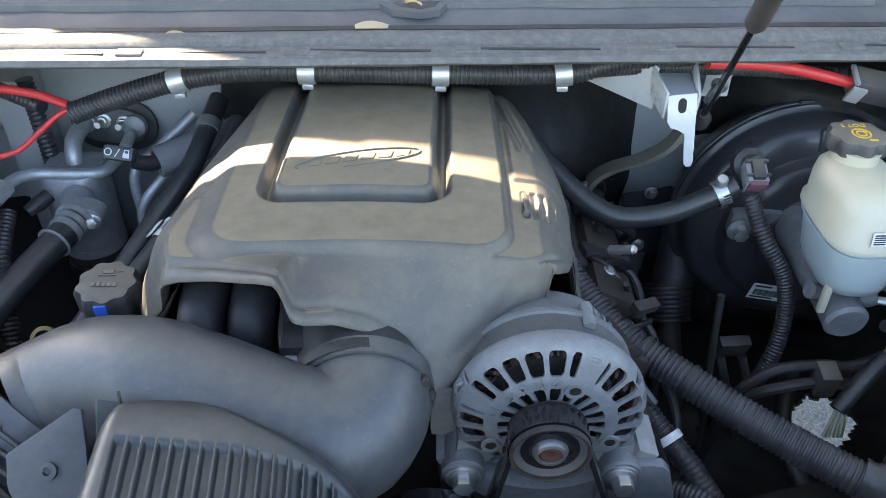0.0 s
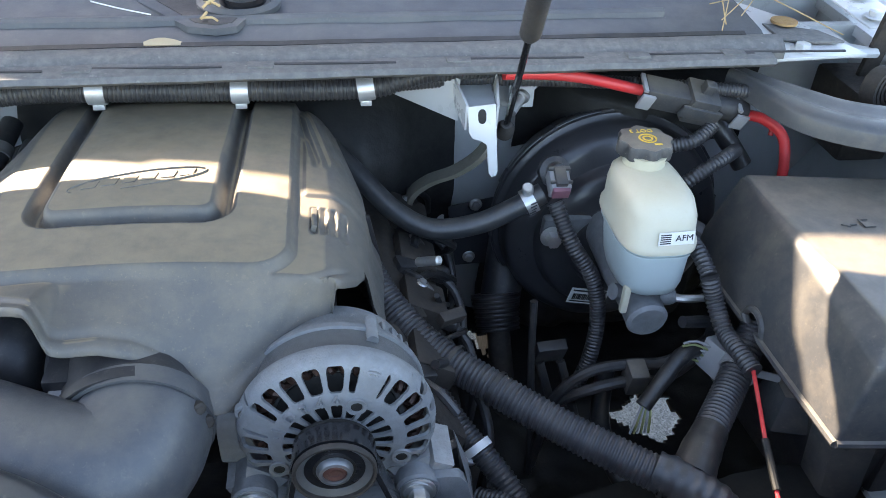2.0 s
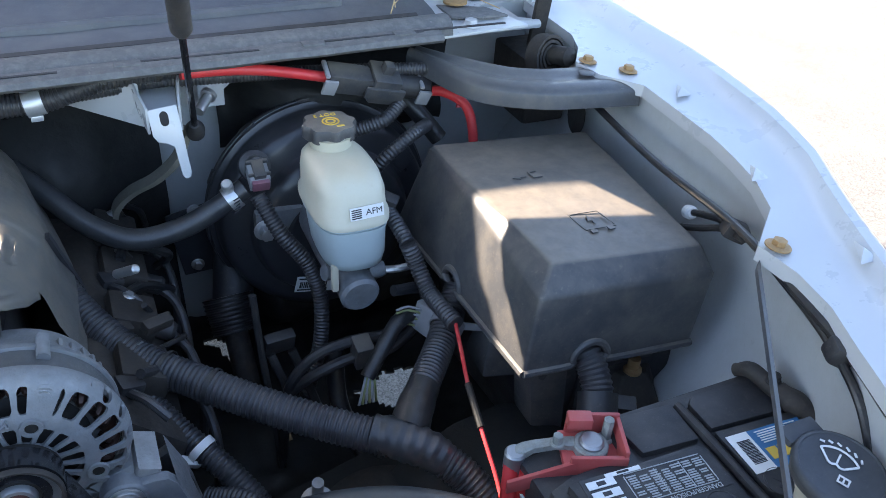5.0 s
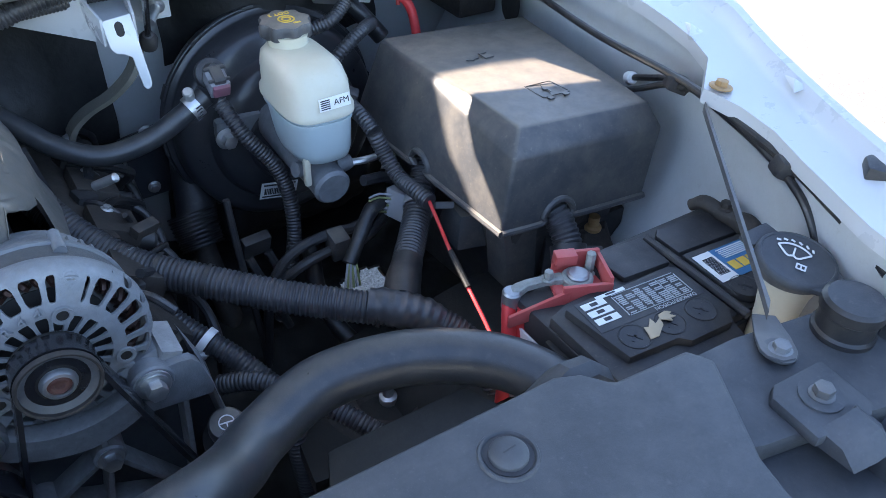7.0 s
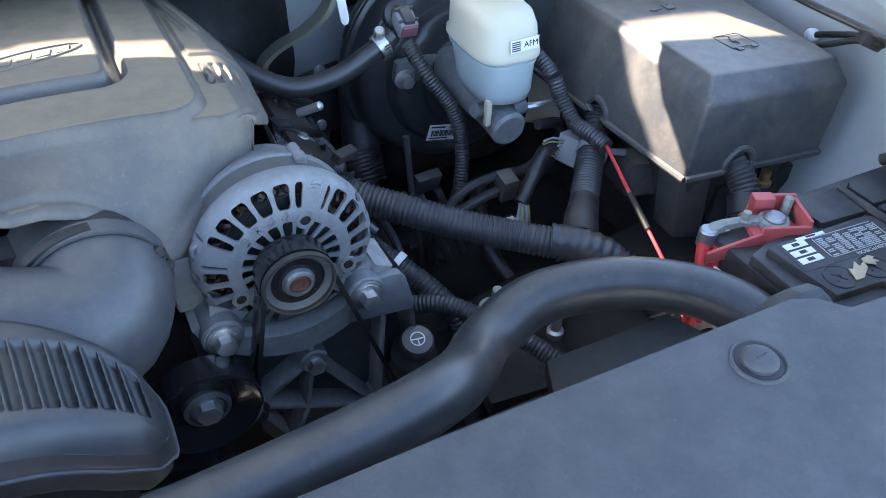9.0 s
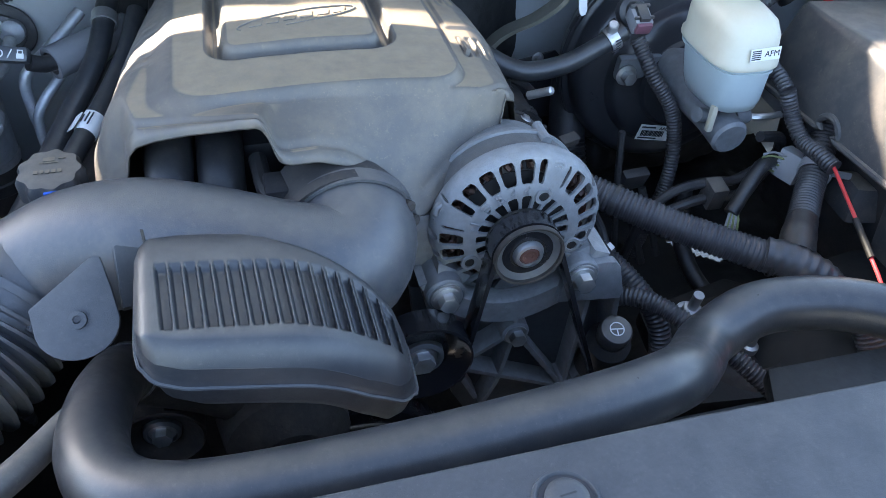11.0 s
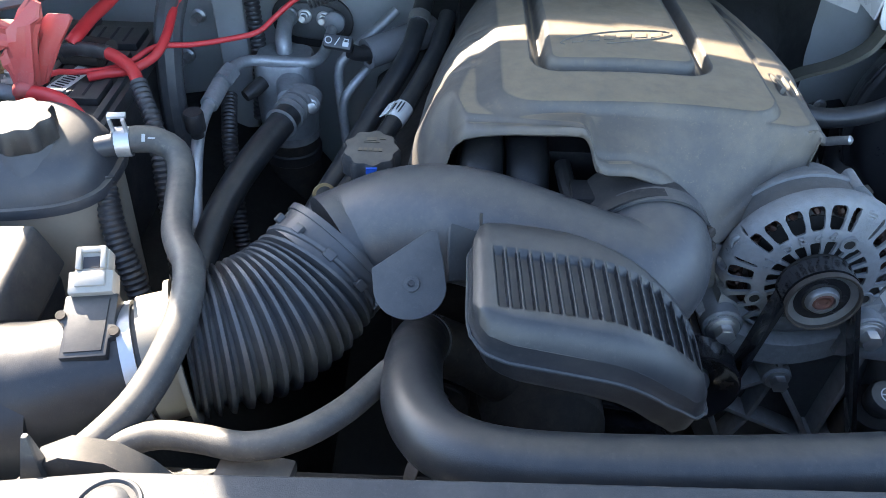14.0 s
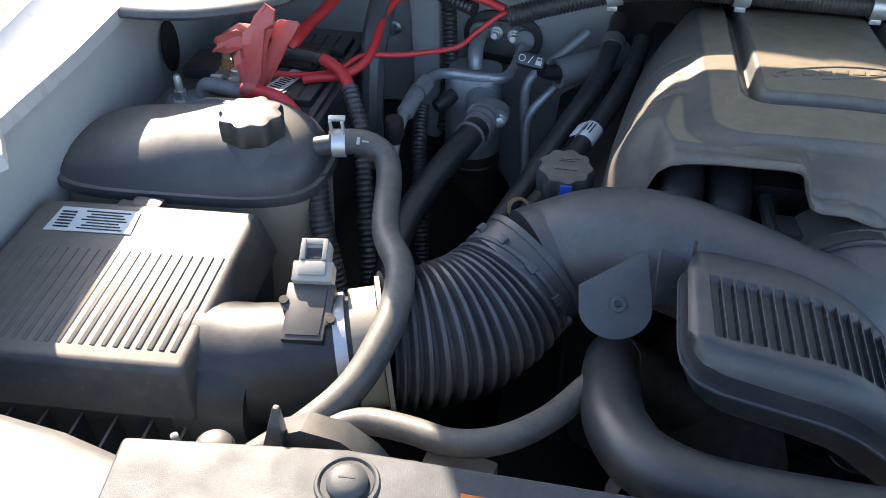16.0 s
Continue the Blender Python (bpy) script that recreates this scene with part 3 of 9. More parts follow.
part("bracket_plate", prism([(-0.03, -0.05), (0.028, -0.05), (0.034, 0.08), (-0.02, 0.09)], 0, 0.003, 0.001, pose(0.79, 0.94, 1.165, 6, -4, 10)), M_PAINT, hinge, "white hinge leaf")
for p in ((0.785, 0.905, 1.167), (0.795, 0.965, 1.174)):
    bolt(hinge, p, (0, 0, 1), 0.009, 0.008, 0.014, M_PAINT)

# hood and cab, which shade the bay
hood = thing("hood", (0, 0.93, 1.39), "white truck hood propped wide open above the bay", "hood")
HR, HF = Vector((0, 0.93, 1.375)), Vector((0, 0.24, 2.28))
hv = (HF - HR).normalized()
hn = Vector((0, -hv.z, hv.y))
secs = []
for i in range(13):
    q = HR + (HF - HR) * i / 12
    w = 0.80 - 0.10 * (i / 12)
    # the rear edge is skewed to place the band of sun
    lift = lambda x: Vector((x, 0, (0.012 + 0.1 * x) * (1 - i / 12)))
    secs.append([q + lift(X0 - w), q + lift(X0 - w * 0.5) - hn * 0.015, q + lift(X0) - hn * 0.02, q + lift(X0 + w * 0.5) - hn * 0.015, q + lift(X0 + w),
                 q + lift(X0 + w) - hn * 0.03, q + lift(X0) - hn * 0.05, q + lift(X0 - w) - hn * 0.03])
part("panel", loft(secs), M_PAINT, hood)
# an added plate, out of view, that keeps the sun off the left wing
part("rear_corner", prism([(0.36, 0.052), (0.50, 0.066), (0.785, 0.09), (0.785, -0.19), (0.60, -0.17), (0.50, -0.125), (0.41, -0.05)], 0.0, 0.012, 0.002, frame3((0, 0.942, 1.376), (1, 0, 0), (0, -1, 0))), M_PAINT, hood)
cab = thing("truck_cab", (0, 3.0, 0.5), "white pickup truck cab behind the engine bay", "truck cab")
part("roof", loft([[(X0 + s * w, y, z) for s, w, z in ((-1, wd, zt - 0.03), (-0.9, wd, zt + 0.008), (-0.45, wd, zt + 0.032), (0, wd, zt + 0.042), (0.45, wd, zt + 0.042), (0.9, wd, zt + 0.02), (1, wd, zt - 0.04), (0, wd, zt - 0.03))] for y, zt, wd in ((1.545, 1.800, 0.78), (1.60, 1.82, 0.79), (1.75, 1.86, 0.80), (2.2, 1.93, 0.82), (4.5, 1.93, 0.82), (6.5, 1.88, 0.80))]), M_PAINT, cab)
part("body", box(-0.97, 0.94, 1.06, 6.5, 0.55, 1.19, 0.03), M_PAINT, cab)
# opaque glass closes the unseen cab, so that no sun passes through
part("windshield", solid([(-0.88, 1.0, 1.2), (0.85, 1.0, 1.2), (0.70, 1.55, 1.80), (-0.73, 1.55, 1.80), (-0.88, 1.02, 1.2), (0.85, 1.02, 1.2), (0.70, 1.57, 1.80), (-0.73, 1.57, 1.80)], HEX, 0), M_GLOSS, cab, "opaque black windshield, out of view")
for s in (-1, 1):
    part("pillar", tube([(X0 + s * 0.86, 1.02, 1.2), (X0 + s * 0.72, 1.58, 1.80)], 0.035, 8, 0.1), M_PAINT, cab)
    part("side_glass", solid([(X0 + s * 0.87, 1.06, 1.19), (X0 + s * 0.87, 3.2, 1.19), (X0 + s * 0.77, 3.2, 1.9), (X0 + s * 0.72, 1.60, 1.82), (X0 + s * 0.86, 1.06, 1.19), (X0 + s * 0.86, 3.2, 1.19), (X0 + s * 0.76, 3.2, 1.9), (X0 + s * 0.71, 1.60, 1.82)], HEX, 0), M_GLOSS, cab, "dark side glass")
    part("side", box(X0 + s * 0.84 - 0.02, X0 + s * 0.84 + 0.02, 3.2, 6.5, 1.19, 1.90, 0.01), M_PAINT, cab)

# radiator support cover
shroud = thing("radiator_cover", (0, 0.0, 1.05), "dusty dark grey plastic radiator cover held by push clips", "radiator cover")
out = [(-0.53, 0.131), (-0.40, 0.149), (-0.2, 0.152), (0.1, 0.156), (0.355, 0.153), (0.372, 0.146), (0.385, 0.13), (0.445, 0.126), (0.455, 0.11), (0.418, 0.042), (0.40, -0.03), (0.42, -0.4), (-0.50, -0.4), (-0.508, 0.0)]
part("panel", prism(out, 1.080, 1.095, 0.005, seg=3), M_SHROUD, shroud)
part("rear_lip", prism([(-0.52, 0.134), (-0.40, 0.1495), (0.35, 0.1535), (0.35, 0.145), (-0.40, 0.14), (-0.515, 0.125)], 1.02, 1.082, 0.002), M_SHROUD, shroud)
for x, y in ((0.294, 0.119), (0.008, 0.121), (-0.393, 0.126)):
    dish = part("clip_dish", lathe([(0.0188, -0.001), (0.0176, 0.0012), (0.0162, 0.0012), (0.0150, 0.0002), (0.0146, -0.001)], pose(x, y, 1.0953), 36), M_SHROUD, shroud)
    # a black disc paints the shaded gap round the pin
    part("gap", lathe([(0.0146, 0), (0.0146, 0.0003)], pose(x, y, 1.0952), 30), M_INK_GAP, dish)
    pin = part("push_clip", lathe([(0.0118, -0.001), (0.0116, 0.0022), (0.0100, 0.0040), (0.0068, 0.0050), (0.003, 0.0054)], pose(x, y, 1.0955), 30), M_SHROUD, shroud, "round domed plastic push clip")
    part("slot", block(pose(x, y, 1.1008, 0, 0, 5), 0.009, 0.0010, 0.0006, 0), M_INK_GAP, pin)
part("sticker", prism([(-0.04, -0.012), (0.035, -0.012), (0.042, 0.014), (-0.046, 0.014)], 0, 0.0005, 0, pose(-0.285, 0.118, 1.0953)), M_ORANGE, shroud, "orange warning sticker")
part("crease", tube([(0.16, -0.06, 1.083), (0.30, 0.0, 1.0845), (0.41, 0.02, 1.082)], 0.0125, 24, 0.01), M_SHROUD, shroud)

support = thing("core_support", (0.55, 0.05, 1.0), "dark painted steel core support beside the battery", "core support")
part("panel", prism([(0.43, 0.132), (0.457, 0.130), (0.50, 0.128), (0.575, 0.115), (0.625, 0.127), (0.66, 0.09), (0.648, 0.05), (0.60, 0.066), (0.54, 0.03), (0.489, 0.044), (0.442, 0.053), (0.425, 0.06)], 1.058, 1.076, 0.004), M_SHROUD, support)
part("lower_panel", prism([(0.40, 0.075), (0.50, 0.075), (0.66, 0.08), (0.66, -0.4), (0.40, -0.4)], 1.035, 1.0575, 0.004), M_SHROUD, support)
part("latch_plate", prism([(0.527, 0.078), (0.480, 0.080), (0.470, 0.073), (0.468, 0.036), (0.514, 0.030), (0.524, 0.036)], 1.074, 1.084, 0.003), M_SHROUD, support)
part("latch_tongue", loft([[(x, y, z - 0.010), (x, y + 0.012, z), (x, y + 0.03, z + 0.001), (x, y + 0.034, z - 0.012)] for x, y, z in ((0.475, 0.012, 1.082), (0.49, 0.008, 1.088), (0.505, 0.008, 1.088), (0.516, 0.012, 1.080))]), M_SHROUD, support)
part("washer", lathe([(0.0145, 0), (0.0145, 0.0015), (0.007, 0.002)], pose(0.498, 0.057, 1.084), 24), M_SHROUD, support)
bolt(support, (0.498, 0.057, 1.0855), (0, 0, 1), 0.0068, 0.008, 0.0085, M_DUCT)
part("bump_stop", lathe([(0.0225, 0), (0.0225, 0.005), (0.0205, 0.007), (0.0205, 0.020), (0.0225, 0.022), (0.0225, 0.030), (0.0195, 0.0325), (0.010, 0.033)], pose(0.573, 0.091, 1.075), 28), M_RUBBER, support, "round rubber hood stop")
part("bracket", solid([(0.592, 0.075, 1.072), (0.65, 0.085, 1.082), (0.64, 0.035, 1.082), (0.59, 0.035, 1.072), (0.592, 0.075, 1.088), (0.65, 0.085, 1.098), (0.64, 0.035, 1.098), (0.59, 0.035, 1.088)], HEX, 0.003), M_SHROUD, support)
bolt(support, (0.617, 0.068, 1.094), (0, 0, 1), 0.007, 0.008, 0.0095, M_DUCT)
part("pocket", join(box(0.50, 0.508, -0.06, 0.02, 1.046, 1.075, 0.003), box(0.50, 0.57, 0.012, 0.02, 1.046, 1.07, 0.003)), M_SHROUD, support)
part("beam_right", loft([[(x, y0, 1.0), (x, y0 + 0.004, 1.03), (x, y0 - 0.010, 1.046), (x, y0 - 0.03, 1.050), (x, y0 - 0.10, 1.052), (x, -0.4, 1.05), (x, -0.4, 1.0)] for x, y0 in ((-0.52, 0.142), (-0.56, 0.152), (-0.61, 0.163), (-0.66, 0.168), (-0.80, 0.180))]), M_BEAM, support, "pale dusty painted crossbeam", smooth=60)

# fan shroud and the dark depths of the bay
fsh = thing("fan_shroud", (0, 0.2, 0.4), "black plastic radiator fan shroud deep in the bay", "fan shroud")
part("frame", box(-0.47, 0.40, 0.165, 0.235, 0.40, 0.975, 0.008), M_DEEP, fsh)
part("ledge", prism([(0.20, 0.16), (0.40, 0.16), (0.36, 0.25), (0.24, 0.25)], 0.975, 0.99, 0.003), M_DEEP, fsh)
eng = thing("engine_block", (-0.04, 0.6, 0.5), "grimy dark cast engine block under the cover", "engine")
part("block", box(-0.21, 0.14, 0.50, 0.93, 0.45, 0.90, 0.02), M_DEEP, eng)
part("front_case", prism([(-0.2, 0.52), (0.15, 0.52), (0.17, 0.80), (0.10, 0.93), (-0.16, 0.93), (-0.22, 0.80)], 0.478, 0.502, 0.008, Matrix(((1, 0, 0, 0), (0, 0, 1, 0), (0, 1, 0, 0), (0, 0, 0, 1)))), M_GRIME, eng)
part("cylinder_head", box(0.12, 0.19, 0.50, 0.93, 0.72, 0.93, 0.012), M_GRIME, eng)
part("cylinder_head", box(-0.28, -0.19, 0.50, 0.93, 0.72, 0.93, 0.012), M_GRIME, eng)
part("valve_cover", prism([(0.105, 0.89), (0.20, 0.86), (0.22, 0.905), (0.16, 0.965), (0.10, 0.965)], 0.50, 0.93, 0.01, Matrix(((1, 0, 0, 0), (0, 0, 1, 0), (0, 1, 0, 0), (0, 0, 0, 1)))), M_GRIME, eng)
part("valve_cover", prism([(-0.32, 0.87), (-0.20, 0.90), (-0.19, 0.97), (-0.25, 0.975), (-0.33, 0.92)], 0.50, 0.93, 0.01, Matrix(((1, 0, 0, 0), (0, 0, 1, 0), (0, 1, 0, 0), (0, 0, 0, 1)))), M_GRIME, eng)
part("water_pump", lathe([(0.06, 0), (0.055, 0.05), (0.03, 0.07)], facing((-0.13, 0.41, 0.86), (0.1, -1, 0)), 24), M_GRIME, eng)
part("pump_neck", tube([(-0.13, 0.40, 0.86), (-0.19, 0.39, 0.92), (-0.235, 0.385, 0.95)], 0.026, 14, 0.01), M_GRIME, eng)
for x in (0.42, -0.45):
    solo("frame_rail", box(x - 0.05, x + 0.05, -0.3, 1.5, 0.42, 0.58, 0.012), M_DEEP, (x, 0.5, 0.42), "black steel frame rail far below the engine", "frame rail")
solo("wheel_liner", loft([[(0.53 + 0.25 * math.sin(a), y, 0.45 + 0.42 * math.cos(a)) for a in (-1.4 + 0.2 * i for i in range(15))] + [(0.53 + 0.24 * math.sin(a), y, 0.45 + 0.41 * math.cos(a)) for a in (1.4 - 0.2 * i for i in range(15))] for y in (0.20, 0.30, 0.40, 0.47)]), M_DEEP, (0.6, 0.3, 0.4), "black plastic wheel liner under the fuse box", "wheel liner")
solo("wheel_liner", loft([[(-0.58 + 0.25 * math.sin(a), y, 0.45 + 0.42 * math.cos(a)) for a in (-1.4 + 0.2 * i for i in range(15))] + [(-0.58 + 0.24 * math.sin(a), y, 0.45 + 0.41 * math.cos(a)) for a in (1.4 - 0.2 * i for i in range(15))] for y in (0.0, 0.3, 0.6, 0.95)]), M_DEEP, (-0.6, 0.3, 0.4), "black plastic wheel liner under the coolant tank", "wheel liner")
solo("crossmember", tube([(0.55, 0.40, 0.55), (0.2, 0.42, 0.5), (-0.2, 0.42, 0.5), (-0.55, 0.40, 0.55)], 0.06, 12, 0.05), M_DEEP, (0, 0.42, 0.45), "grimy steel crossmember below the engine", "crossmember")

# added dark panel that fills the open depth with shade
solo("splash_shield", box(-0.52, -0.20, 0.14, 0.98, 0.60, 0.62, 0.004), M_DEEP, (-0.36, 0.5, 0.6), "added black filler panel deep below the hoses", "splash shield")
# dark backing added so that the firewall's foot stays dark
solo("insulation_mat", mat_sheet(0.31, 0.67, 0.66, 0.83, 0.93, 8), M_MASS, (0.5, 0.93, 0.66), "added black backing sheet low on the firewall", "mat", smooth=60)


def filler_floor():
    """A dark rumpled sheet, added to darken the depth of the bay, with gaps that show the ground."""
    xs = [0.20 + 0.0065 * i for i in range(85)]
    ys = [0.28 + 0.0065 * i for i in range(105)]
    gaps = (((0.45, 0.693), (0.512, 0.737), (0.544, 0.732), (0.554, 0.679), (0.508, 0.642)), ((0.343, 0.722), (0.402, 0.699), (0.338, 0.648)), ((0.268, 0.897), (0.322, 0.864), (0.313, 0.82)))
    bm = bmesh.new()
    vs = [[bm.verts.new((x, y, 0.70 + 0.02 * noise.noise((x * 9, y * 9, 1)) + 0.006 * noise.noise((x * 40, y * 40, 2)))) for y in ys] for x in xs]

    def inside(x, y, poly):
        sides = [(b[0] - a[0]) * (y - a[1]) - (b[1] - a[1]) * (x - a[0]) for a, b in zip(poly, poly[1:] + poly[:1])]
        return all(q < 0 for q in sides)
    for i in range(84):
        for j in range(104):
            x, y = xs[i] + 0.003, ys[j] + 0.003
            q = 0.012 * noise.noise((x * 50, y * 50, 7))
            if not any(inside(x + q, y - q, g) for g in gaps):
                bm.faces.new((vs[i][j], vs[i + 1][j], vs[i + 1][j + 1], vs[i][j + 1]))
    bmesh.ops.delete(bm, geom=[v for v in bm.verts if not v.link_faces], context="VERTS")
    bmesh.ops.solidify(bm, geom=bm.faces[:], thickness=0.004)
    return bm


# filler in place of the unlit depth, not a known part
solo("inner_liner", filler_floor(), M_DEEP, (0.45, 0.6, 0.69), "added black grimy filler sheet below the brake lines", "liner", smooth=60)

# ---- engine cover ----
FRONT = [(-0.264, 0.535), (-0.25, 0.528), (-0.235, 0.522), (-0.226, 0.515), (-0.218, 0.502), (-0.205, 0.497), (-0.169, 0.486), (-0.13, 0.470), (-0.1155, 0.462), (-0.110, 0.457), (-0.102, 0.450), (-0.073, 0.4556), (-0.035, 0.458), (-0.020, 0.451), (-0.007, 0.4424),
         (0.004, 0.4435), (0.015, 0.4485), (0.04, 0.468), (0.068, 0.492), (0.09, 0.503), (0.105, 0.514), (0.116, 0.532), (0.124, 0.560), (0.14, 0.60)]
FRONTZ = [(-0.264, 1.040), (-0.240, 1.042), (-0.2285, 1.048), (-0.225, 1.066), (-0.221, 1.080), (-0.214, 1.090), (-0.200, 1.097), (-0.169, 1.106), (-0.14, 1.114), (-0.1165, 1.121), (-0.112, 1.118), (-0.108, 1.108), (-0.1055, 1.097), (-0.095, 1.0915), (-0.073, 1.089), (-0.05, 1.080), (-0.035, 1.067),
          (-0.02, 1.048), (-0.007, 1.034), (0.004, 1.030), (0.015, 1.0275), (0.04, 1.039), (0.068, 1.052), (0.09, 1.058), (0.105, 1.061), (0.116, 1.063), (0.13, 1.066)]


def even(x, table):
    """A table's value, evened out over a few millimetres."""
    return sum(lerp_at(x + d, table) for d in (-0.002, -0.001, 0.0, 0.001, 0.002)) / 5


def round_rect(x, y, cx, cy, hx, hy, r):
    """Signed distance to a rectangle with round corners."""
    qx, qy = abs(x - cx) - hx + r, abs(y - cy) - hy + r
    return math.hypot(max(qx, 0.0), max(qy, 0.0)) + min(max(qx, qy), 0.0) - r


def cover_height(x, y, yf, zf):
    base = 1.1140 - 0.016 * ((x + 0.065) / 0.19) ** 2 - 0.10 * max(0.0, y - 0.60) ** 1.3 - 3.2 * max(0.0, y - 0.80) ** 2
    top = max(0.510, yf + 0.046 * smooth01((-0.205 - x) / 0.02))
    if y < top:                                               # the front slope, and the leg beside the opening
        f = min(1.0, (top - y) / max(0.004, top - yf))
        base += (zf + 0.004 - base) * f ** (1.06 + 0.7 * smooth01((-0.205 - x) / 0.02))
    plateau = round_rect(x, y, -0.0625, 0.70, 0.1285, 0.1905, 0.034)
    return base + 0.0085 * smooth01(0.5 - plateau / (0.0065 + 0.020 * smooth01((-0.14 - x) / 0.04)))


def engine_cover():
    th = thing("engine_cover", (-0.06, 0.62, 1.0), "weathered charcoal plastic engine cover with an embossed oval badge", "engine cover")
    bm = bmesh.new()
    NU, NV = 230, 230
    grid = []
    for i in range(NU + 1):
        u = i / NU
        col = []
        xm = -0.256 + u * 0.380
        yf, zf = even(xm, FRONT), even(xm, FRONTZ)
        yb = 0.885 - 0.03 * max(0.0, abs(u - 0.45) * 2 - 0.7) * 3
        for j in range(NV + 1):
            v = j / NV
            y = yf + (yb - yf) * v
            xl = lerp_at(y, [(0.44, -0.256), (0.56, -0.254), (0.66, -0.244), (0.76, -0.230), (0.89, -0.205)])
            xr = lerp_at(y, [(0.44, 0.124), (0.56, 0.125), (0.64, 0.130), (0.70, 0.128), (0.76, 0.118), (0.89, 0.095)])
            x = xl + u * (xr - xl)
            z = cover_height(x, y, yf, zf)
            # rounded shoulders at both sides and at the back
            wide = lerp_at(y, [(0.49, 0.030), (0.60, 0.046)])
            z -= 0.048 * wide / 0.046 * (max(0.0, 1 - (x - xl) / wide)) ** 2.2
            z -= 0.030 * (max(0.0, 1 - (xr - x) / 0.034)) ** 2.0
            z -= 0.02 * (max(0.0, 1 - (yb - y) / 0.03)) ** 2
            # the rolled rim along the front
            z -= 0.0028 * math.exp(-((y - yf - 0.0095) / 0.0032) ** 2) * smooth01((0.116 - x) / 0.02)
            # the grooves round the badge panel
            sd = round_rect(x, y, -0.0668 + 0.012 * max(0.0, y - 0.6), 0.80, 0.0765, 0.2235, 0.020)
            z -= 0.0125 * math.exp(-(sd / 0.0062) ** 4)
            z += 0.0035 * smooth01((-sd - 0.004) / 0.008) * (1 - 0.6 * smooth01((y - 0.66) / 0.1))
            # the raised rear of the shoulder, its ribs, and the slotted pocket before it
            if x > 0.072:
                z += 0.0022 * smooth01((y - 0.626) / 0.006) * smooth01((x - 0.072) / 0.006)
            if 0.68 < y < 0.83 and x > xr - 0.046:
                z -= 0.0020 * (0.5 + 0.5 * math.cos((xr - x) / 0.0105 * 2 * math.pi)) * smooth01((y - 0.68) / 0.02) * smooth01((0.83 - y) / 0.02)
            if 0.568 < y < 0.612 and 0.0795 < x < 0.1135:
                z -= 0.0024 * smooth01(1.6 * (0.5 + 0.5 * math.cos((x - 0.0795) / 0.0085 * 2 * math.pi + math.pi)) - 0.3) * smooth01((y - 0.568) / 0.004) * smooth01((0.612 - y) / 0.004)
            # shallow ribs along the left flank
            if 0.585 < y < 0.70 and x < xl + 0.055:
                z -= 0.0013 * (0.5 + 0.5 * math.cos((y - 0.585) / 0.0165 * 2 * math.pi)) ** 2 * smooth01((xl + 0.055 - x) / 0.008) * smooth01((y - 0.585) / 0.01) * smooth01((0.70 - y) / 0.01)
            z += 0.0005 * noise.noise((x * 25, y * 25, 3.0))
            col.append(bm.verts.new((x, y, z)))
        grid.append(col)
    for i in range(NU):
        for j in range(NV):
            bm.faces.new((grid[i][j], grid[i + 1][j], grid[i + 1][j + 1], grid[i][j + 1]))

    def skirt(row, drops):
        for dx, dy, dz in drops:
            nxt = [bm.verts.new(v.co + Vector((dx, dy, dz))) for v in row]
            for a, b, c, d in zip(row, row[1:], nxt[1:], nxt):
                bm.faces.new((a, b, c, d))
            row = nxt
    skirt([grid[i][0] for i in range(NU + 1)], [(0, -0.0025, -0.002), (0, -0.0005, -0.004), (0, 0.003, -0.003), (0, 0.02, 0.0)])
    skirt(grid[0], [(-0.006, 0, -0.012), (-0.006, 0, -0.030), (-0.004, 0, -0.040)])
    skirt(grid[NU], [(0.003, 0, -0.010), (0.005, 0, -0.030), (0.010, 0.0, -0.03)])
    skirt([grid[i][NV] for i in range(NU + 1)], [(0, 0.004, -0.02), (0, 0, -0.04)])
    rim_right = [v.co.copy() for v in grid[NU]]
    bmesh.ops.recalc_face_normals(bm, faces=bm.faces)
    part("shell", bm, M_COVER, th, smooth=50)
    # badge: a raised oval swoosh with bars in place of lettering
    zc = lambda x, y: cover_height(x, y, 0.44, 1.05) + 0.0035 * (1 - 0.6 * smooth01((y - 0.66) / 0.1))
    c, rx, ry = Vector((-0.066, 0.634, 0)), 0.056, 0.0135
    pts = []
    for k in range(25):
        a = radians(200 - k * 12.6)
        x, y = c.x + rx * math.cos(a), c.y + ry * math.sin(a) + 0.28 * rx * math.cos(a)
        pts.append((x, y, zc(x, y) + 0.0005))
    badge = part("badge_oval", tube(pts, [0.0007] * 3 + [0.0010] * 19 + [0.0007] * 3, 6, 0.004), M_COVER, th, "raised oval badge")
    for k in range(6):
        x = c.x - 0.040 + k * 0.0158
        y = c.y + 0.001 + 0.24 * (x - c.x)
        bm = prism([(-0.0062, -0.0056), (0.0052, -0.0056), (0.0090, 0.0056), (-0.0024, 0.0056)], -0.001, 0.0008, 0.0003, pose(x, y, zc(x, y), -3, 0, 9))
        part("badge_bar", bm, M_COVER, badge)
    part("shoulder_tab", block(frame3((0.0832, 0.591, cover_height(0.0832, 0.591, 0.48, 1.08) - 0.0012), (0.0, 1, -0.12), (0.25, 0, 1)), 0.034, 0.0050, 0.008, 0.001), M_COVER, th, "raised pale tab on the shoulder")
    # side panel below the right shoulder; a black inlay paints the shade of its long wedge slot
    edge = [v for v in rim_right if v.y > 0.578]
    fall = ((-0.001, -0.006), (0.006, -0.036), (0.013, -0.072), (0.021, -0.108), (0.018, -0.109), (0.009, -0.072), (0.002, -0.036), (-0.004, -0.008))
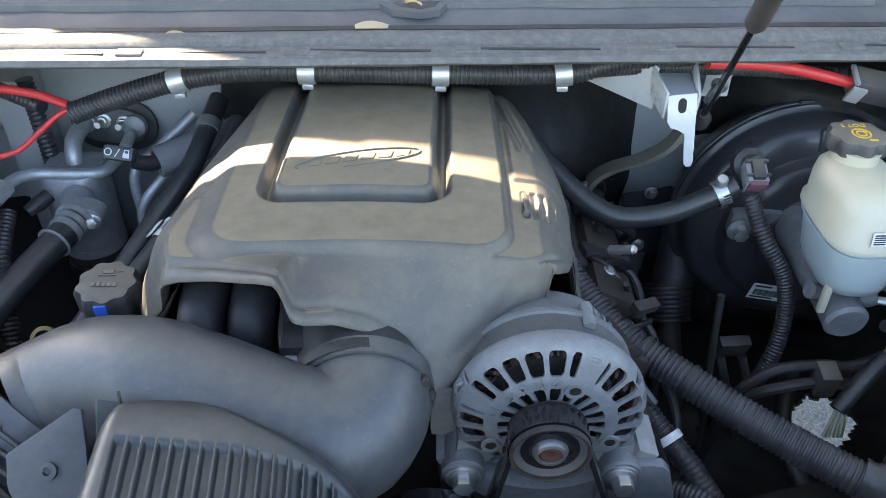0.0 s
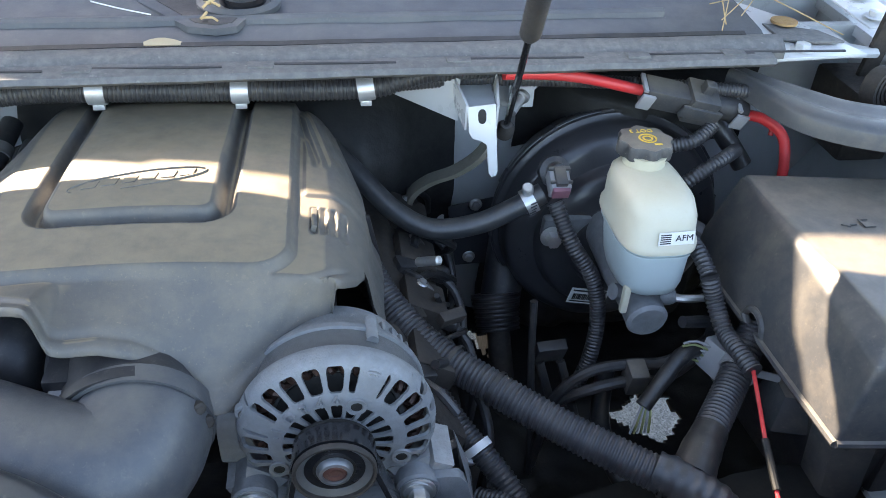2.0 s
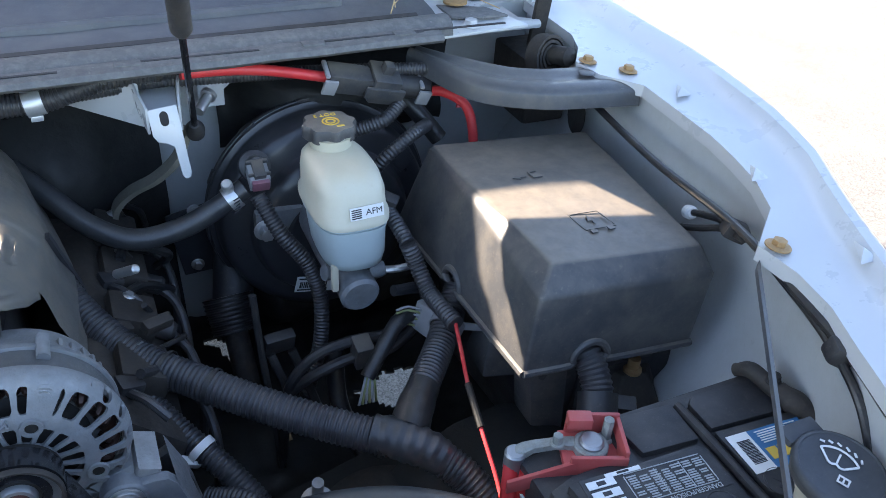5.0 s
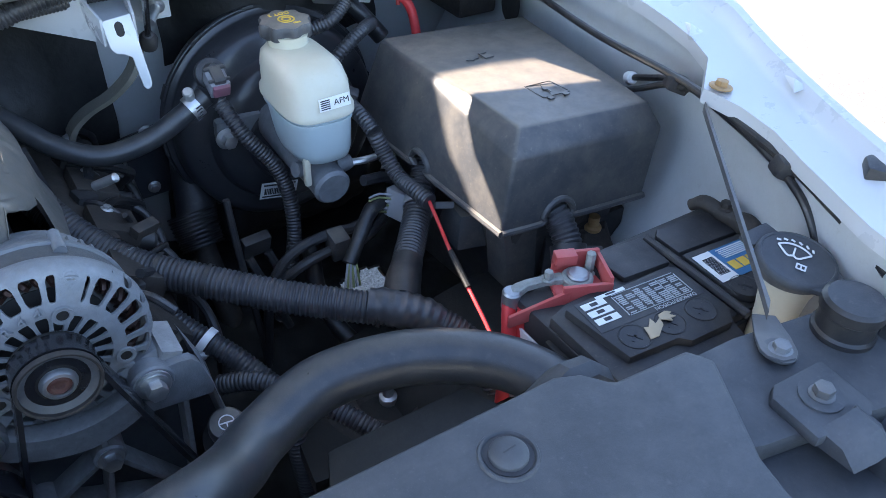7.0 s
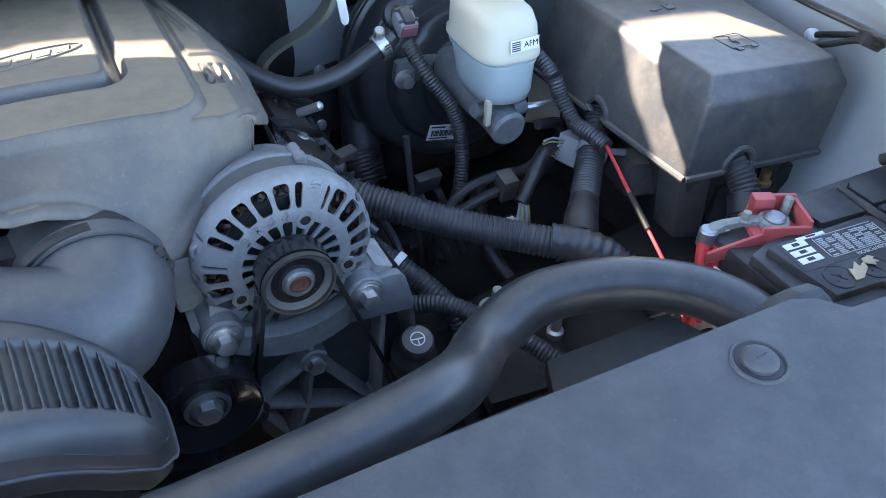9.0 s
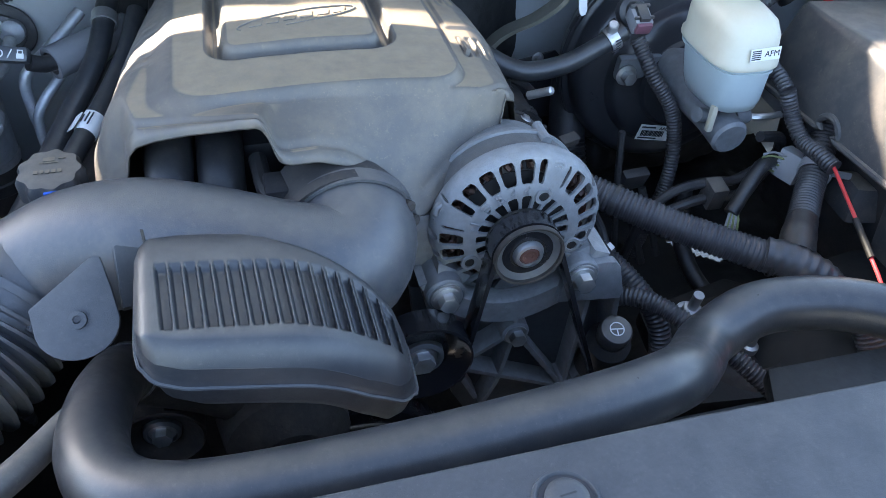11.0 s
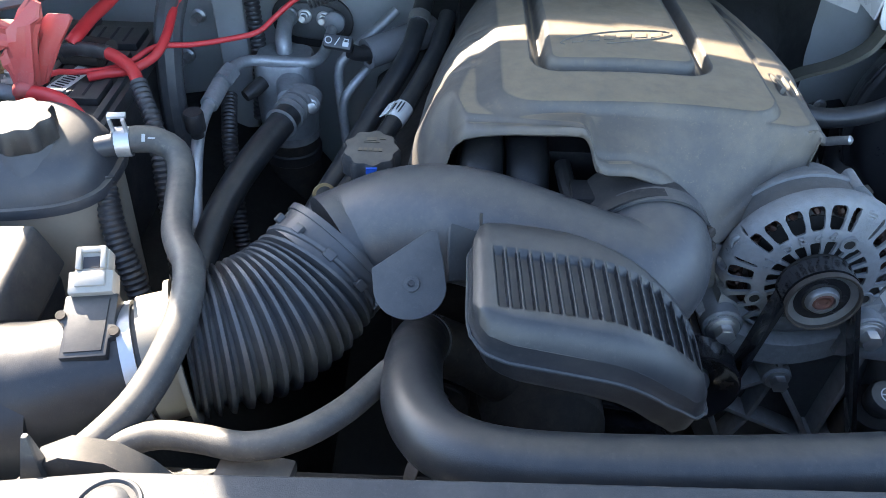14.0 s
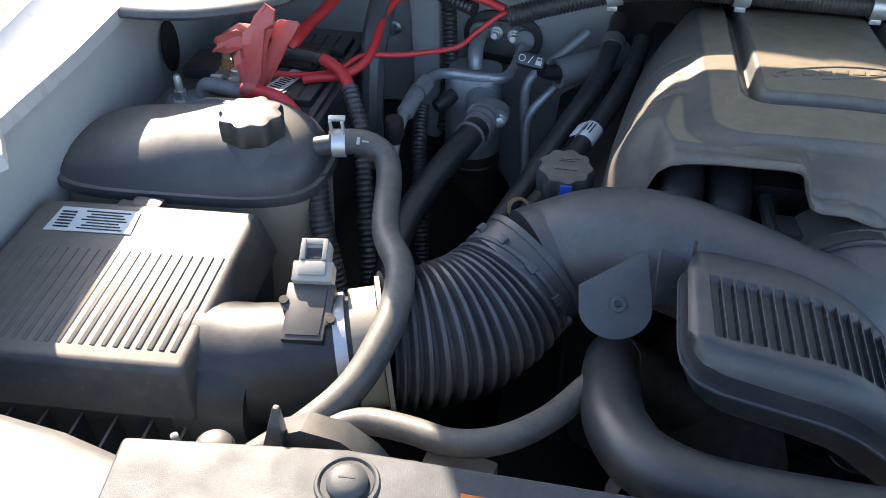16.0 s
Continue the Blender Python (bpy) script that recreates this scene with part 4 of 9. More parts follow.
    part("side_panel", loft([[e + Vector((dx, 0, dz)) for dx, dz in fall] for e in edge[::6]]), M_COVER, th)

    def on_panel(y, dz, out):
        e = min(edge, key=lambda q: abs(q.y - y))
        return (e.x + 0.0035 + out - 0.2 * dz, y, e.z + dz)
    slot = [(0.650, -0.006), (0.664, -0.008), (0.712, -0.098), (0.703, -0.104), (0.690, -0.100)]
    part("side_slot", solid([on_panel(y, dz, -0.003) for y, dz in slot] + [on_panel(y, dz, 0.0012) for y, dz in slot], [(0, 1, 2, 3, 4), (9, 8, 7, 6, 5)] + [(i, (i + 1) % 5, (i + 1) % 5 + 5, i + 5) for i in range(5)], 0), M_INK_GAP, th, "black inlay in place of a wedge slot")
    return th


engine_cover()

# intake runners and throttle body below the cover's opening
man = thing("intake_manifold", (-0.15, 0.6, 0.95), "black moulded intake manifold under the engine cover", "intake manifold")
for x in (-0.194, -0.151):
    part("runner", tube([(x, 0.60, 1.046), (x, 0.540, 1.050), (x - 0.001, 0.506, 1.034), (x - 0.002, 0.490, 0.98)], [0.021, 0.0205, 0.020, 0.019], 18), M_BLACK, man)
for x, y, z in ((-0.152, 0.516, 1.0585), (-0.157, 0.506, 1.0500)):
    bolt(man, (x, y, z), (0, -0.6, 0.8), 0.0025, 0.002, 0.0035, M_BLACK)
part("body", box(-0.222, 0.10, 0.545, 0.92, 0.95, 1.050, 0.02), M_BLACK, man)
part("fuel_rail", tube([(-0.10, 0.46, 1.045), (-0.115, 0.475, 1.045), (-0.12, 0.52, 1.05)], 0.008, 10), M_BLACK, man)
tb = thing("throttle_body", (-0.06, 0.48, 1.0), "dark throttle body clamped to the intake elbow", "throttle body")
part("housing", lathe([(0.056, 0), (0.056, 0.05), (0.05, 0.055)], facing((-0.06, 0.49, 1.025), (0.12, -1, -0.05)), 32), M_BLACK, tb)
part("clamp", ring((-0.056, 0.443, 1.023), (0.12, -1, -0.05), 0.056, 0.010, 0.002, 36), M_BLACK, tb)
part("sensor", box(-0.118, -0.09, 0.455, 0.485, 1.02, 1.06, 0.003), M_BLACK, tb)
part("connector", box(-0.114, -0.094, 0.448, 0.456, 1.03, 1.052, 0.002), M_GREY, tb)
part("motor", box(0.0, 0.03, 0.45, 0.50, 0.96, 1.02, 0.005), M_CAST, tb)
for p in ((-0.008, 0.44, 1.045), (-0.004, 0.44, 1.03)):
    part("clamp_screw", lathe([(0.005, 0), (0.005, 0.012), (0.003, 0.014)], facing(p, (0.5, -1, 0.3)), 12), M_GRIME, tb)

# ---- intake duct ----
duct = thing("intake_duct", (-0.2, 0.43, 1.0), "moulded black plastic intake duct with a bellows hose", "intake duct")
part("elbow", tube([(-0.052, 0.45, 1.024), (-0.052, 0.425, 1.022), (-0.068, 0.40, 1.020), (-0.105, 0.398, 1.028), (-0.16, 0.418, 1.038), (-0.215, 0.437, 1.041), (-0.262, 0.450, 1.027), (-0.296, 0.450, 1.010), (-0.318, 0.438, 1.004)],
                   [0.054, 0.053, 0.053, 0.052, 0.050, 0.050, 0.052, 0.053, 0.054], 32, 0.006), M_DUCT, duct)
part("elbow_rim", ring((-0.052, 0.443, 1.024), (0.05, -1, -0.05), 0.054, 0.016, 0.0025, 36), M_DUCT, duct)
part("ridge", tube([(-0.07, 0.355, 1.05), (-0.11, 0.36, 1.066), (-0.16, 0.378, 1.075)], 0.0022, 6), M_DUCT, duct)
dc, dd = Vector((-0.318, 0.438, 1.004)), Vector((-0.64, -0.68, -0.42)).normalized()
part("collar", join(ring(dc, dd, 0.053, 0.006, 0.006, 40), ring(dc + dd * 0.014, dd, 0.052, 0.026, 0.005, 40)), M_DUCT, duct)
for k in range(7):
    a = 0.3 + k * 0.62
    up = Vector((0, 0, 1))
    s1 = dd.cross(up).normalized()
    s2 = s1.cross(dd)
    q = dc + dd * 0.016 + (math.cos(a) * s1 + math.sin(a) * s2) * 0.0585
    part("collar_tab", block(frame3(q, dd, q - dc), 0.008, 0.010, 0.006, 0.0012), M_DUCT, duct)
bl = [(-0.333, 0.420, 0.994), (-0.348, 0.398, 0.986), (-0.368, 0.375, 0.982), (-0.396, 0.354, 0.982), (-0.432, 0.338, 0.984)]
part("bellows", tube(bl, [0.060, 0.062, 0.063, 0.062, 0.060], 36, rib=0.0095, deep=0.0088), M_DUCT, duct, "ribbed bellows hose")
tabp = [(-0.036, 0.018)] + [(-0.002 + 0.034 * math.cos(radians(a)), -0.004 + 0.030 * math.sin(radians(a))) for a in range(185, 361, 14)] + [(0.031, 0.016), (0.028, 0.048), (0.021, 0.050)]
tab = part("mounting_tab", prism([(x * 0.8, y * 0.78) for x, y in tabp], -0.0025, 0.0025, 0.0012, pose(-0.249, 0.338, 1.062, 42, -6, 4)), M_SHROUD, duct)
part("tab_bush", lathe([(0.006, 0), (0.006, 0.003), (0.0028, 0.0035), (0.0026, 0.001)], pose(-0.249, 0.336, 1.0637, 42, -6, 4), 18), M_SHROUD, tab)
# black dot on the bush, for the shade of its hole
part("tab_hole", lathe([(0.0030, 0), (0.0030, 0.001)], pose(-0.249, 0.336, 1.0660, 42, -6, 4), 14), M_INK_GAP, tab)
part("tab_rib", solid([(-0.222, 0.372, 1.095), (-0.200, 0.378, 1.082), (-0.190, 0.370, 1.04), (-0.222, 0.345, 1.06), (-0.225, 0.37, 1.09), (-0.203, 0.385, 1.075), (-0.193, 0.378, 1.035), (-0.225, 0.352, 1.05)],
                       [(0, 1, 2, 3), (7, 6, 5, 4), (0, 4, 5, 1), (1, 5, 6, 2), (2, 6, 7, 3), (3, 7, 4, 0)], 0.002), M_SHROUD, duct)

# mass air flow housing and the air box
maf = thing("air_flow_sensor", (-0.50, 0.31, 0.95), "black air flow meter housing with a grey sensor connector", "air sensor")
part("housing", tube([(-0.432, 0.332, 0.984), (-0.48, 0.314, 0.980), (-0.53, 0.300, 0.976), (-0.58, 0.295, 0.968)], [0.046, 0.047, 0.050, 0.060], 32), M_AIR, maf)
MA = Vector((-1, -0.36, -0.06))
part("cuff", ring((-0.443, 0.328, 0.984), MA, 0.046, 0.022, 0.005, 40), M_CUFF, maf, "tan grey hose cuff")
part("cuff_rim", ring((-0.430, 0.333, 0.984), MA, 0.050, 0.004, 0.009, 40), M_CUFF, maf)
part("clamp", ring((-0.462, 0.321, 0.982), MA, 0.047, 0.010, 0.003, 40), M_CLIP, maf, "bright hose clamp band")
sb = frame3((-0.486, 0.3125, 1.028), (1, 0.13, 0.02), (0, -0.3, 1))
part("sensor", put(prism([(-0.0175, -0.026), (0.016, -0.026), (0.016, -0.012), (0.023, -0.010), (0.023, -0.004), (0.019, 0.0), (0.019, 0.026), (-0.020, 0.026), (-0.020, 0.014), (-0.0235, 0.012), (-0.0235, 0.006), (-0.0175, 0.002)], -0.010, 0.006, 0.0015), sb), M_AIR, maf)
part("sensor_rim", put(prism([(-0.0145, -0.022), (0.0125, -0.022), (0.0135, 0.022), (-0.0155, 0.022)], 0.0055, 0.0072, 0.0006), sb), M_AIR, maf)
for p in ((-0.0205, 0.009), (0.0195, -0.007)):
    part("screw", lathe([(0.0038, 0), (0.0038, 0.003), (0.002, 0.003)], sb @ Matrix.Translation((p[0], p[1], 0.005)), 14), M_GRIME, maf)
con = part("connector", join(block(sb @ pose(0.0, 0.034, 0.006, 12, 0, 0), 0.033, 0.018, 0.018, 0.002), block(sb @ pose(0.0, 0.050, 0.010, 12, 0, 0), 0.025, 0.020, 0.015, 0.002), block(sb @ pose(0.0, 0.034, 0.0155, 12, 0, 0), 0.022, 0.012, 0.004, 0.001)), M_CREAM, maf, "cream plug connector")
part("latch", join(block(sb @ pose(-0.009, 0.050, 0.019, 12, 0, 0), 0.004, 0.018, 0.005, 0.001), block(sb @ pose(0.009, 0.050, 0.019, 12, 0, 0), 0.004, 0.018, 0.005, 0.001), block(sb @ pose(0.0, 0.057, 0.0205, 12, 0, 0), 0.020, 0.005, 0.003, 0.001)), M_CREAM, con)
part("latch_slot", block(sb @ pose(0.0, 0.047, 0.0178, 12, 0, 0), 0.012, 0.009, 0.001, 0), M_INK_GAP, con)

ab = thing("air_box", (-0.66, 0.33, 0.75), "matt black plastic air filter box with a ribbed lid", "air filter box")
lid_z = lambda y: 1.034 + 0.012 * (y - 0.42) / 0.17
lid = part("lid", solid([(-0.775, 0.405, 1.036), (-0.571, 0.424, 1.036), (-0.561, 0.241, 1.023), (-0.775, 0.221, 1.023),
                         (-0.780, 0.412, 0.985), (-0.560, 0.432, 0.985), (-0.552, 0.230, 0.975), (-0.780, 0.210, 0.975)], HEX, 0.007, 3), M_BOX, ab)
for k in range(21):
    x = -0.5795 - k * 0.0092
    ya, yb = 0.362 - 0.095 * k * 0.0092, 0.254 - 0.095 * k * 0.0092
    za, zb = lid_z(ya) - 0.002, lid_z(yb) - 0.002
    part("lid_rib", solid([(x - 0.0030, ya, za), (x + 0.0030, ya, za), (x + 0.0030 + 0.004, yb, zb), (x - 0.0030 + 0.004, yb, zb),
                           (x - 0.0022, ya - 0.002, za + 0.0050), (x + 0.0022, ya - 0.002, za + 0.0050), (x + 0.0022 + 0.004, yb + 0.002, zb + 0.0050), (x - 0.0022 + 0.004, yb + 0.002, zb + 0.0050)], HEX, 0.0006, 1), M_BOX, lid)
lab = part("label", prism([(-0.040, -0.016), (0.040, -0.014), (0.038, 0.016), (-0.036, 0.016)], 0, 0.0006, 0, pose(-0.712, 0.382, 1.0345, 4, 0, 5)), M_LABEL, lid, "printed white label")
part("print", bars(pose(-0.712, 0.382, 1.0352, 4, 0, 5), [(-0.026, 0.001 + 0.004 * i, 0.014, 0.0016) for i in (-3, -2, -1, 0, 1, 2)] + [(0.010, 0.0038 * i, 0.042 - 0.006 * (i % 3), 0.0012) for i in (-3, -2, -1, 0, 1, 2, 3)]), M_INK_GAP, lab)
part("tray", solid([(-0.775, 0.405, 0.978), (-0.565, 0.426, 0.978), (-0.556, 0.236, 0.970), (-0.775, 0.216, 0.970), (-0.77, 0.39, 0.80), (-0.575, 0.41, 0.80), (-0.57, 0.255, 0.80), (-0.77, 0.24, 0.80)], HEX, 0.006), M_AIR, ab)
for k in range(8):
    x = -0.565 - k * 0.029
    part("tray_rib", solid([(x - 0.0012, 0.236, 0.968), (x + 0.0012, 0.236, 0.968), (x + 0.0012, 0.200 - 0.09 * k * 0.029, 0.964), (x - 0.0012, 0.200 - 0.09 * k * 0.029, 0.964),
                            (x - 0.0162, 0.255, 0.80), (x - 0.0138, 0.255, 0.80), (x - 0.0138, 0.235 - 0.05 * k * 0.029, 0.80), (x - 0.0162, 0.235 - 0.05 * k * 0.029, 0.80)], HEX, 0), M_AIR, ab)
part("hinge_tab", box(-0.695, -0.665, 0.412, 0.428, 1.0, 1.034, 0.003), M_AIR, ab)
part("outlet", loft([[(-0.566 + dx, 0.296 + 0.066 * math.cos(a) * k, 0.962 + 0.058 * math.sin(a) * k) for a in (2 * math.pi * i / 28 for i in range(28))] for dx, k in ((-0.01, 1.0), (0.012, 1.0), (0.028, 0.95), (0.045, 0.86))]), M_AIR, ab)

# slotted resonator box in front of the duct
RX0, RX1 = -0.206, -0.035


def RZ(x, y):
    """The curved face of the resonator's lid."""
    return 1.109 - 0.13 * (x + 0.19) - 6.0 * max(0.0, x + 0.125) ** 2 + 0.15 * (y - 0.32) - 12 * max(0.0, y - 0.332) ** 2 - 14 * max(0.0, 0.278 - y) ** 2


def res_back(x):
    return even(x, [(-0.206, 0.338), (-0.203, 0.355), (-0.197, 0.367), (-0.18, 0.376), (-0.155, 0.379), (-0.138, 0.373), (-0.112, 0.357), (-0.08, 0.347), (-0.055, 0.338), (-0.042, 0.328), (-0.035, 0.308)])


def res_front(x):
    return even(x, [(-0.206, 0.286), (-0.203, 0.272), (-0.196, 0.264), (-0.18, 0.260), (-0.12, 0.257), (-0.07, 0.257), (-0.048, 0.261), (-0.040, 0.268), (-0.035, 0.278)])


rc = Vector((-0.120, 0.305, 0))
rout = [(RX0 + (RX1 - RX0) * i / 40, res_back(RX0 + (RX1 - RX0) * i / 40)) for i in range(41)] + [(RX1 - (RX1 - RX0) * i / 40, res_front(RX1 - (RX1 - RX0) * i / 40)) for i in range(41)]


def res_ring(k, dz):
    return [(rc.x + (x - rc.x) * k, rc.y + (y - rc.y) * k, RZ(x, y) + dz) for x, y in rout]


res = thing("intake_resonator", (-0.12, 0.315, 0.99), "dusty black plastic resonator box with a slatted lid", "resonator")


def resonator_lid():
    """The lid: a smooth border round a field of narrow channels between ridges."""
    bm = bmesh.new()
    NX, NY = 342, 60
    g = []
    for i in range(NX + 1):
        x = RX0 + (RX1 - RX0) * i / NX
        ya, yb = res_front(x), res_back(x)
        col = []
        for j in range(NY + 1):
            y = ya + (yb - ya) * j / NY
            d = min(y - ya, yb - y, x - RX0 + 0.001, RX1 - x + 0.001)
            z = RZ(x, y) - 0.011 * max(0.0, 1 - d / 0.014) ** 2.2
            p = ((x + 0.194 + 0.058 * (y - 0.326)) / 0.00885) % 1.0
            lane = smooth01((p - 0.12) / 0.2) * smooth01((1.0 - p) / 0.12)
            back = min(0.328, yb - 0.016)
            field = smooth01((x + 0.058 * (y - 0.326) + 0.1945) / 0.001) * smooth01((-0.0435 - x - 0.058 * (y - 0.326)) / 0.001) * smooth01((y - 0.2765 - 0.004 * smooth01((x + 0.1) / 0.06)) / 0.004) * smooth01((back - y) / 0.003)
            col.append(bm.verts.new((x, y, z - 0.0050 * lane * field)))
        g.append(col)
    for i in range(NX):
        for j in range(NY):
            bm.faces.new((g[i][j], g[i + 1][j], g[i + 1][j + 1], g[i][j + 1]))
    return bm


part("lid", resonator_lid(), M_AIR, res, "slatted lid", smooth=60)
body = loft([res_ring(1.0, -0.0105), res_ring(1.004, -0.014), res_ring(1.008, -0.019), res_ring(1.012, -0.0235), res_ring(1.026, -0.0250), res_ring(1.026, -0.0275), res_ring(1.0, -0.029), res_ring(0.96, -0.044), res_ring(0.89, -0.051)])
part("housing", body, M_AIR, res, smooth=50)
rim = res_ring(1.029, -0.0262)
part("rim", tube([*rim, rim[0]], 0.0014, 6, 0.006), M_SHROUD, res)
part("stalk", tube([(-0.200, 0.356, 1.08), (-0.2, 0.359, 1.10), (-0.2005, 0.362, 1.112)], 0.0012, 6), M_BLACK, res)
part("neck", tube([(-0.075, 0.335, 1.02), (-0.075, 0.36, 1.02), (-0.072, 0.385, 1.015)], 0.026, 20, rib=0.008, deep=0.003), M_DUCT, res)

# ---- alternator ----
AX, AZ = 0.0965, 1.006
Y = Vector((0, -1, 0))
UPRIGHT = Matrix(((1, 0, 0, 0), (0, 0, 1, 0), (0, 1, 0, 0), (0, 0, 0, 1)))


def polar(r, a, y):
    return (AX + r * math.cos(a), y, AZ + r * math.sin(a))


def alternator():
    th = thing("alternator", (AX, 0.47, 0.93), "oxidised cast aluminium alternator with a worn pulley", "alternator")
    NA = 384
    curve = [(0.021, 0.4235), (0.0425, 0.4235), (0.0465, 0.4238), (0.0505, 0.4245), (0.055, 0.4262), (0.0705, 0.4315), (0.0745, 0.4340), (0.0772, 0.4370), (0.0785, 0.4410), (0.0790, 0.4450), (0.0790, 0.4485), (0.0780, 0.4515), (0.0720, 0.4525)]
    rs = [0.021, 0.024] + [0.0265 + 0.0011 * k for k in range(15)] + [0.0427 + 0.0012 * k for k in range(7)] + [0.0525 + 0.00105 * k for k in range(21)]
    prof = [(r, float(np.interp(r, [q[0] for q in curve[:7]], [q[1] for q in curve[:7]]))) for r in rs if r < 0.0744] + curve[6:]
    flat_rows = len(prof) - 7
    bm = bmesh.new()
    g = [[bm.verts.new(polar(r, 2 * math.pi * i / NA, y)) for i in range(NA)] for r, y in prof]
    for k in range(len(prof) - 1):
        mid = (prof[k][0] + prof[k + 1][0]) / 2
        side = k >= flat_rows
        for i in range(NA):
            deg = (i + 0.5) * 360 / NA
            flank = deg < 42 or 150 < deg < 215 or deg > 325
            off = ((deg + 7.5) % 15 - 7.5) / 5.3
            inner = ((deg + 9) % 18 - 9) / 6.3
            cut = False
            if mid < 0.0435 and not 228 < deg < 312:                   # inner ring of windows
                cut = abs(inner) ** 5 + abs((mid - 0.0345) / 0.0086) ** 6 < 1
            if 0.0425 < mid < 0.0500 and 232 < deg < 308:
                cut = abs(((deg + 4.5) % 9 - 4.5) / 2.6) ** 4 + abs((mid - 0.0462) / 0.0032) ** 4 < 1
            if 0.05 < mid and not side and not (256 < deg < 284 or 57 < deg < 75 or 152 < deg < 168):
                cut = abs(off) ** 6 + abs((mid - 0.0636) / 0.0104) ** 8 < 1
            if side and flank and k < flat_rows + 4 and not 152 < deg < 168:
                cut = abs(off) < (0.75 if flat_rows < k < flat_rows + 3 else 0.55)
            if not cut:
                bm.faces.new((g[k][i], g[k][(i + 1) % NA], g[k + 1][(i + 1) % NA], g[k + 1][i]))
    bmesh.ops.delete(bm, geom=[v for v in bm.verts if not v.link_faces], context="VERTS")
    bmesh.ops.recalc_face_normals(bm, faces=bm.faces)
    rim = [(v, [e.other_vert(v) for e in v.link_edges if e.is_boundary]) for v in bm.verts if v.is_boundary]
    for _ in range(3):
        to = [(v, v.co * 0.5 + sum((q.co for q in qs), Vector()) * (0.5 / len(qs))) for v, qs in rim if len(qs) == 2]
        for v, c in to:
            v.co = c
    bmesh.ops.solidify(bm, geom=bm.faces[:], thickness=0.0028)
    case = part("front_case", bm, M_CAST, th, smooth=40)
    part("rotor", lathe([(0.050, 0), (0.050, 0.012), (0.03, 0.02)], facing((AX, 0.462, AZ), Y), 40), M_MASS, th)
    rng = random.Random(4)
    for k in range(40):
        a = 2 * math.pi * k / 40
        p = [polar(0.056 + 0.012 * t, a + 0.10 * t, 0.452 - 0.010 * math.sin(math.pi * t) - 0.003 * rng.random()) for t in (0, 0.35, 0.7, 1.0)]
        part("winding", tube(p, 0.0030, 6, 0.006), M_COPPER, th)
    part("stator", lathe([(0.066, 0), (0.0715, 0.002), (0.0715, 0.034), (0.066, 0.036)], facing((AX, 0.487, AZ), Y), 96), M_STATOR, th, "smooth grey stator ring")
    part("rear_case", lathe([(0.035, -0.05), (0.052, -0.046), (0.060, -0.036), (0.062, -0.026), (0.0665, -0.012), (0.0710, -0.004), (0.0735, 0.0), (0.0738, 0.0045), (0.070, 0.006)], facing((AX, 0.482, AZ), Y), 72), M_CAST, th)
    for k in range(7):
        a = radians(8 + k * 9)
        part("rear_fin", block(frame3(polar(0.0655, a, 0.494), (0, 1, 0), (math.cos(a), 0, math.sin(a))), 0.016, 0.004, 0.005, 0.0015), M_CAST, th)
    # through bolts and bosses
    for a, r in ((66, 0.0665), (160, 0.0735), (322, 0.072)):
        c = Vector(polar(r, radians(a), 0.4345 if a == 66 else 0.440))
        b = part("boss", lathe([(0.0085, 0), (0.0085, 0.004), (0.0072, 0.0055), (0.0052, 0.0055), (0.005, 0.004)], facing(c + Vector((0, 0.003, 0)), Y), 22), M_CAST, th)
        part("screw", lathe([(0.0045, 0), (0.0045, 0.0035), (0.002, 0.003)], facing(c + Vector((0, 0.0, 0)), Y), 14), M_STEEL, b)
        q = Vector(polar(0.0725, radians(a), 0.466))
        part("long_boss", tube([q, q + Vector((0, 0.026, 0))], 0.0050, 12, 0.03), M_CAST, th)
    for a, r in ((70, 0.0430), (207, 0.0525), (338, 0.0530)):
        c = Vector(polar(r, radians(a), 0.4238))
        b = part("boss", lathe([(0.0082, 0), (0.0078, 0.002), (0.0050, 0.002), (0.0046, 0.0005)], facing(c, Y), 24), M_CAST, th)
        part("screw_hole", lathe([(0.0044, 0), (0.0044, 0.0012)], facing(c, Y), 16), M_DEEP, b)
    for ch, deg in zip("DR44", (136, 120, 105, 91)):
        a = radians(deg)
        part("lettering", letters(ch, Matrix.Translation(polar(0.0480, a, 0.4232)) @ Matrix.Rotation(radians(90), 4, "X") @ Matrix.Rotation(a - math.pi / 2, 4, "Z"), 0.0115, 0.0022), M_CAST, case, "raised cast letter")
    for deg, w in ((157, 0.011), (166, 0.004)):
        a = radians(deg)
        part("cast_mark", block(frame3(polar(0.048, a, 0.4234), (-math.sin(a), 0, math.cos(a)), (0, -1, 0)), 0.0016, w, 0.0014, 0.0003), M_CAST, case)
    # pulley
    PX, PZ = AX - 0.0035, AZ + 0.001
    pm = facing((PX, 0.424, PZ), Y)
    pul = part("pulley", lathe([(0.016, 0.026), (0.022, 0.014), (0.0235, 0.014), (0.0288, 0.016), (0.0292, 0.030), (0.0305, 0.0315), (0.0315, 0.030), (0.0315, 0.027), (0.029, 0.025), (0.029, 0.010), (0.0315, 0.008), (0.0315, 0.004), (0.025, 0.002)], pm, 64), M_DEEP, th, "worn grooved pulley", smooth=50)
    for k in range(5):
        part("groove", lathe([(0.0285, 0.0105 + k * 0.003), (0.0303, 0.012 + k * 0.003), (0.0285, 0.0135 + k * 0.003)], pm, 56), M_GLOSS, pul)
    part("pulley_face", lathe([(0.0200, 0.016), (0.0212, 0.0245), (0.0285, 0.0285), (0.0290, 0.024), (0.0290, 0.018)], pm, 64, closed=True), M_STATOR, pul)
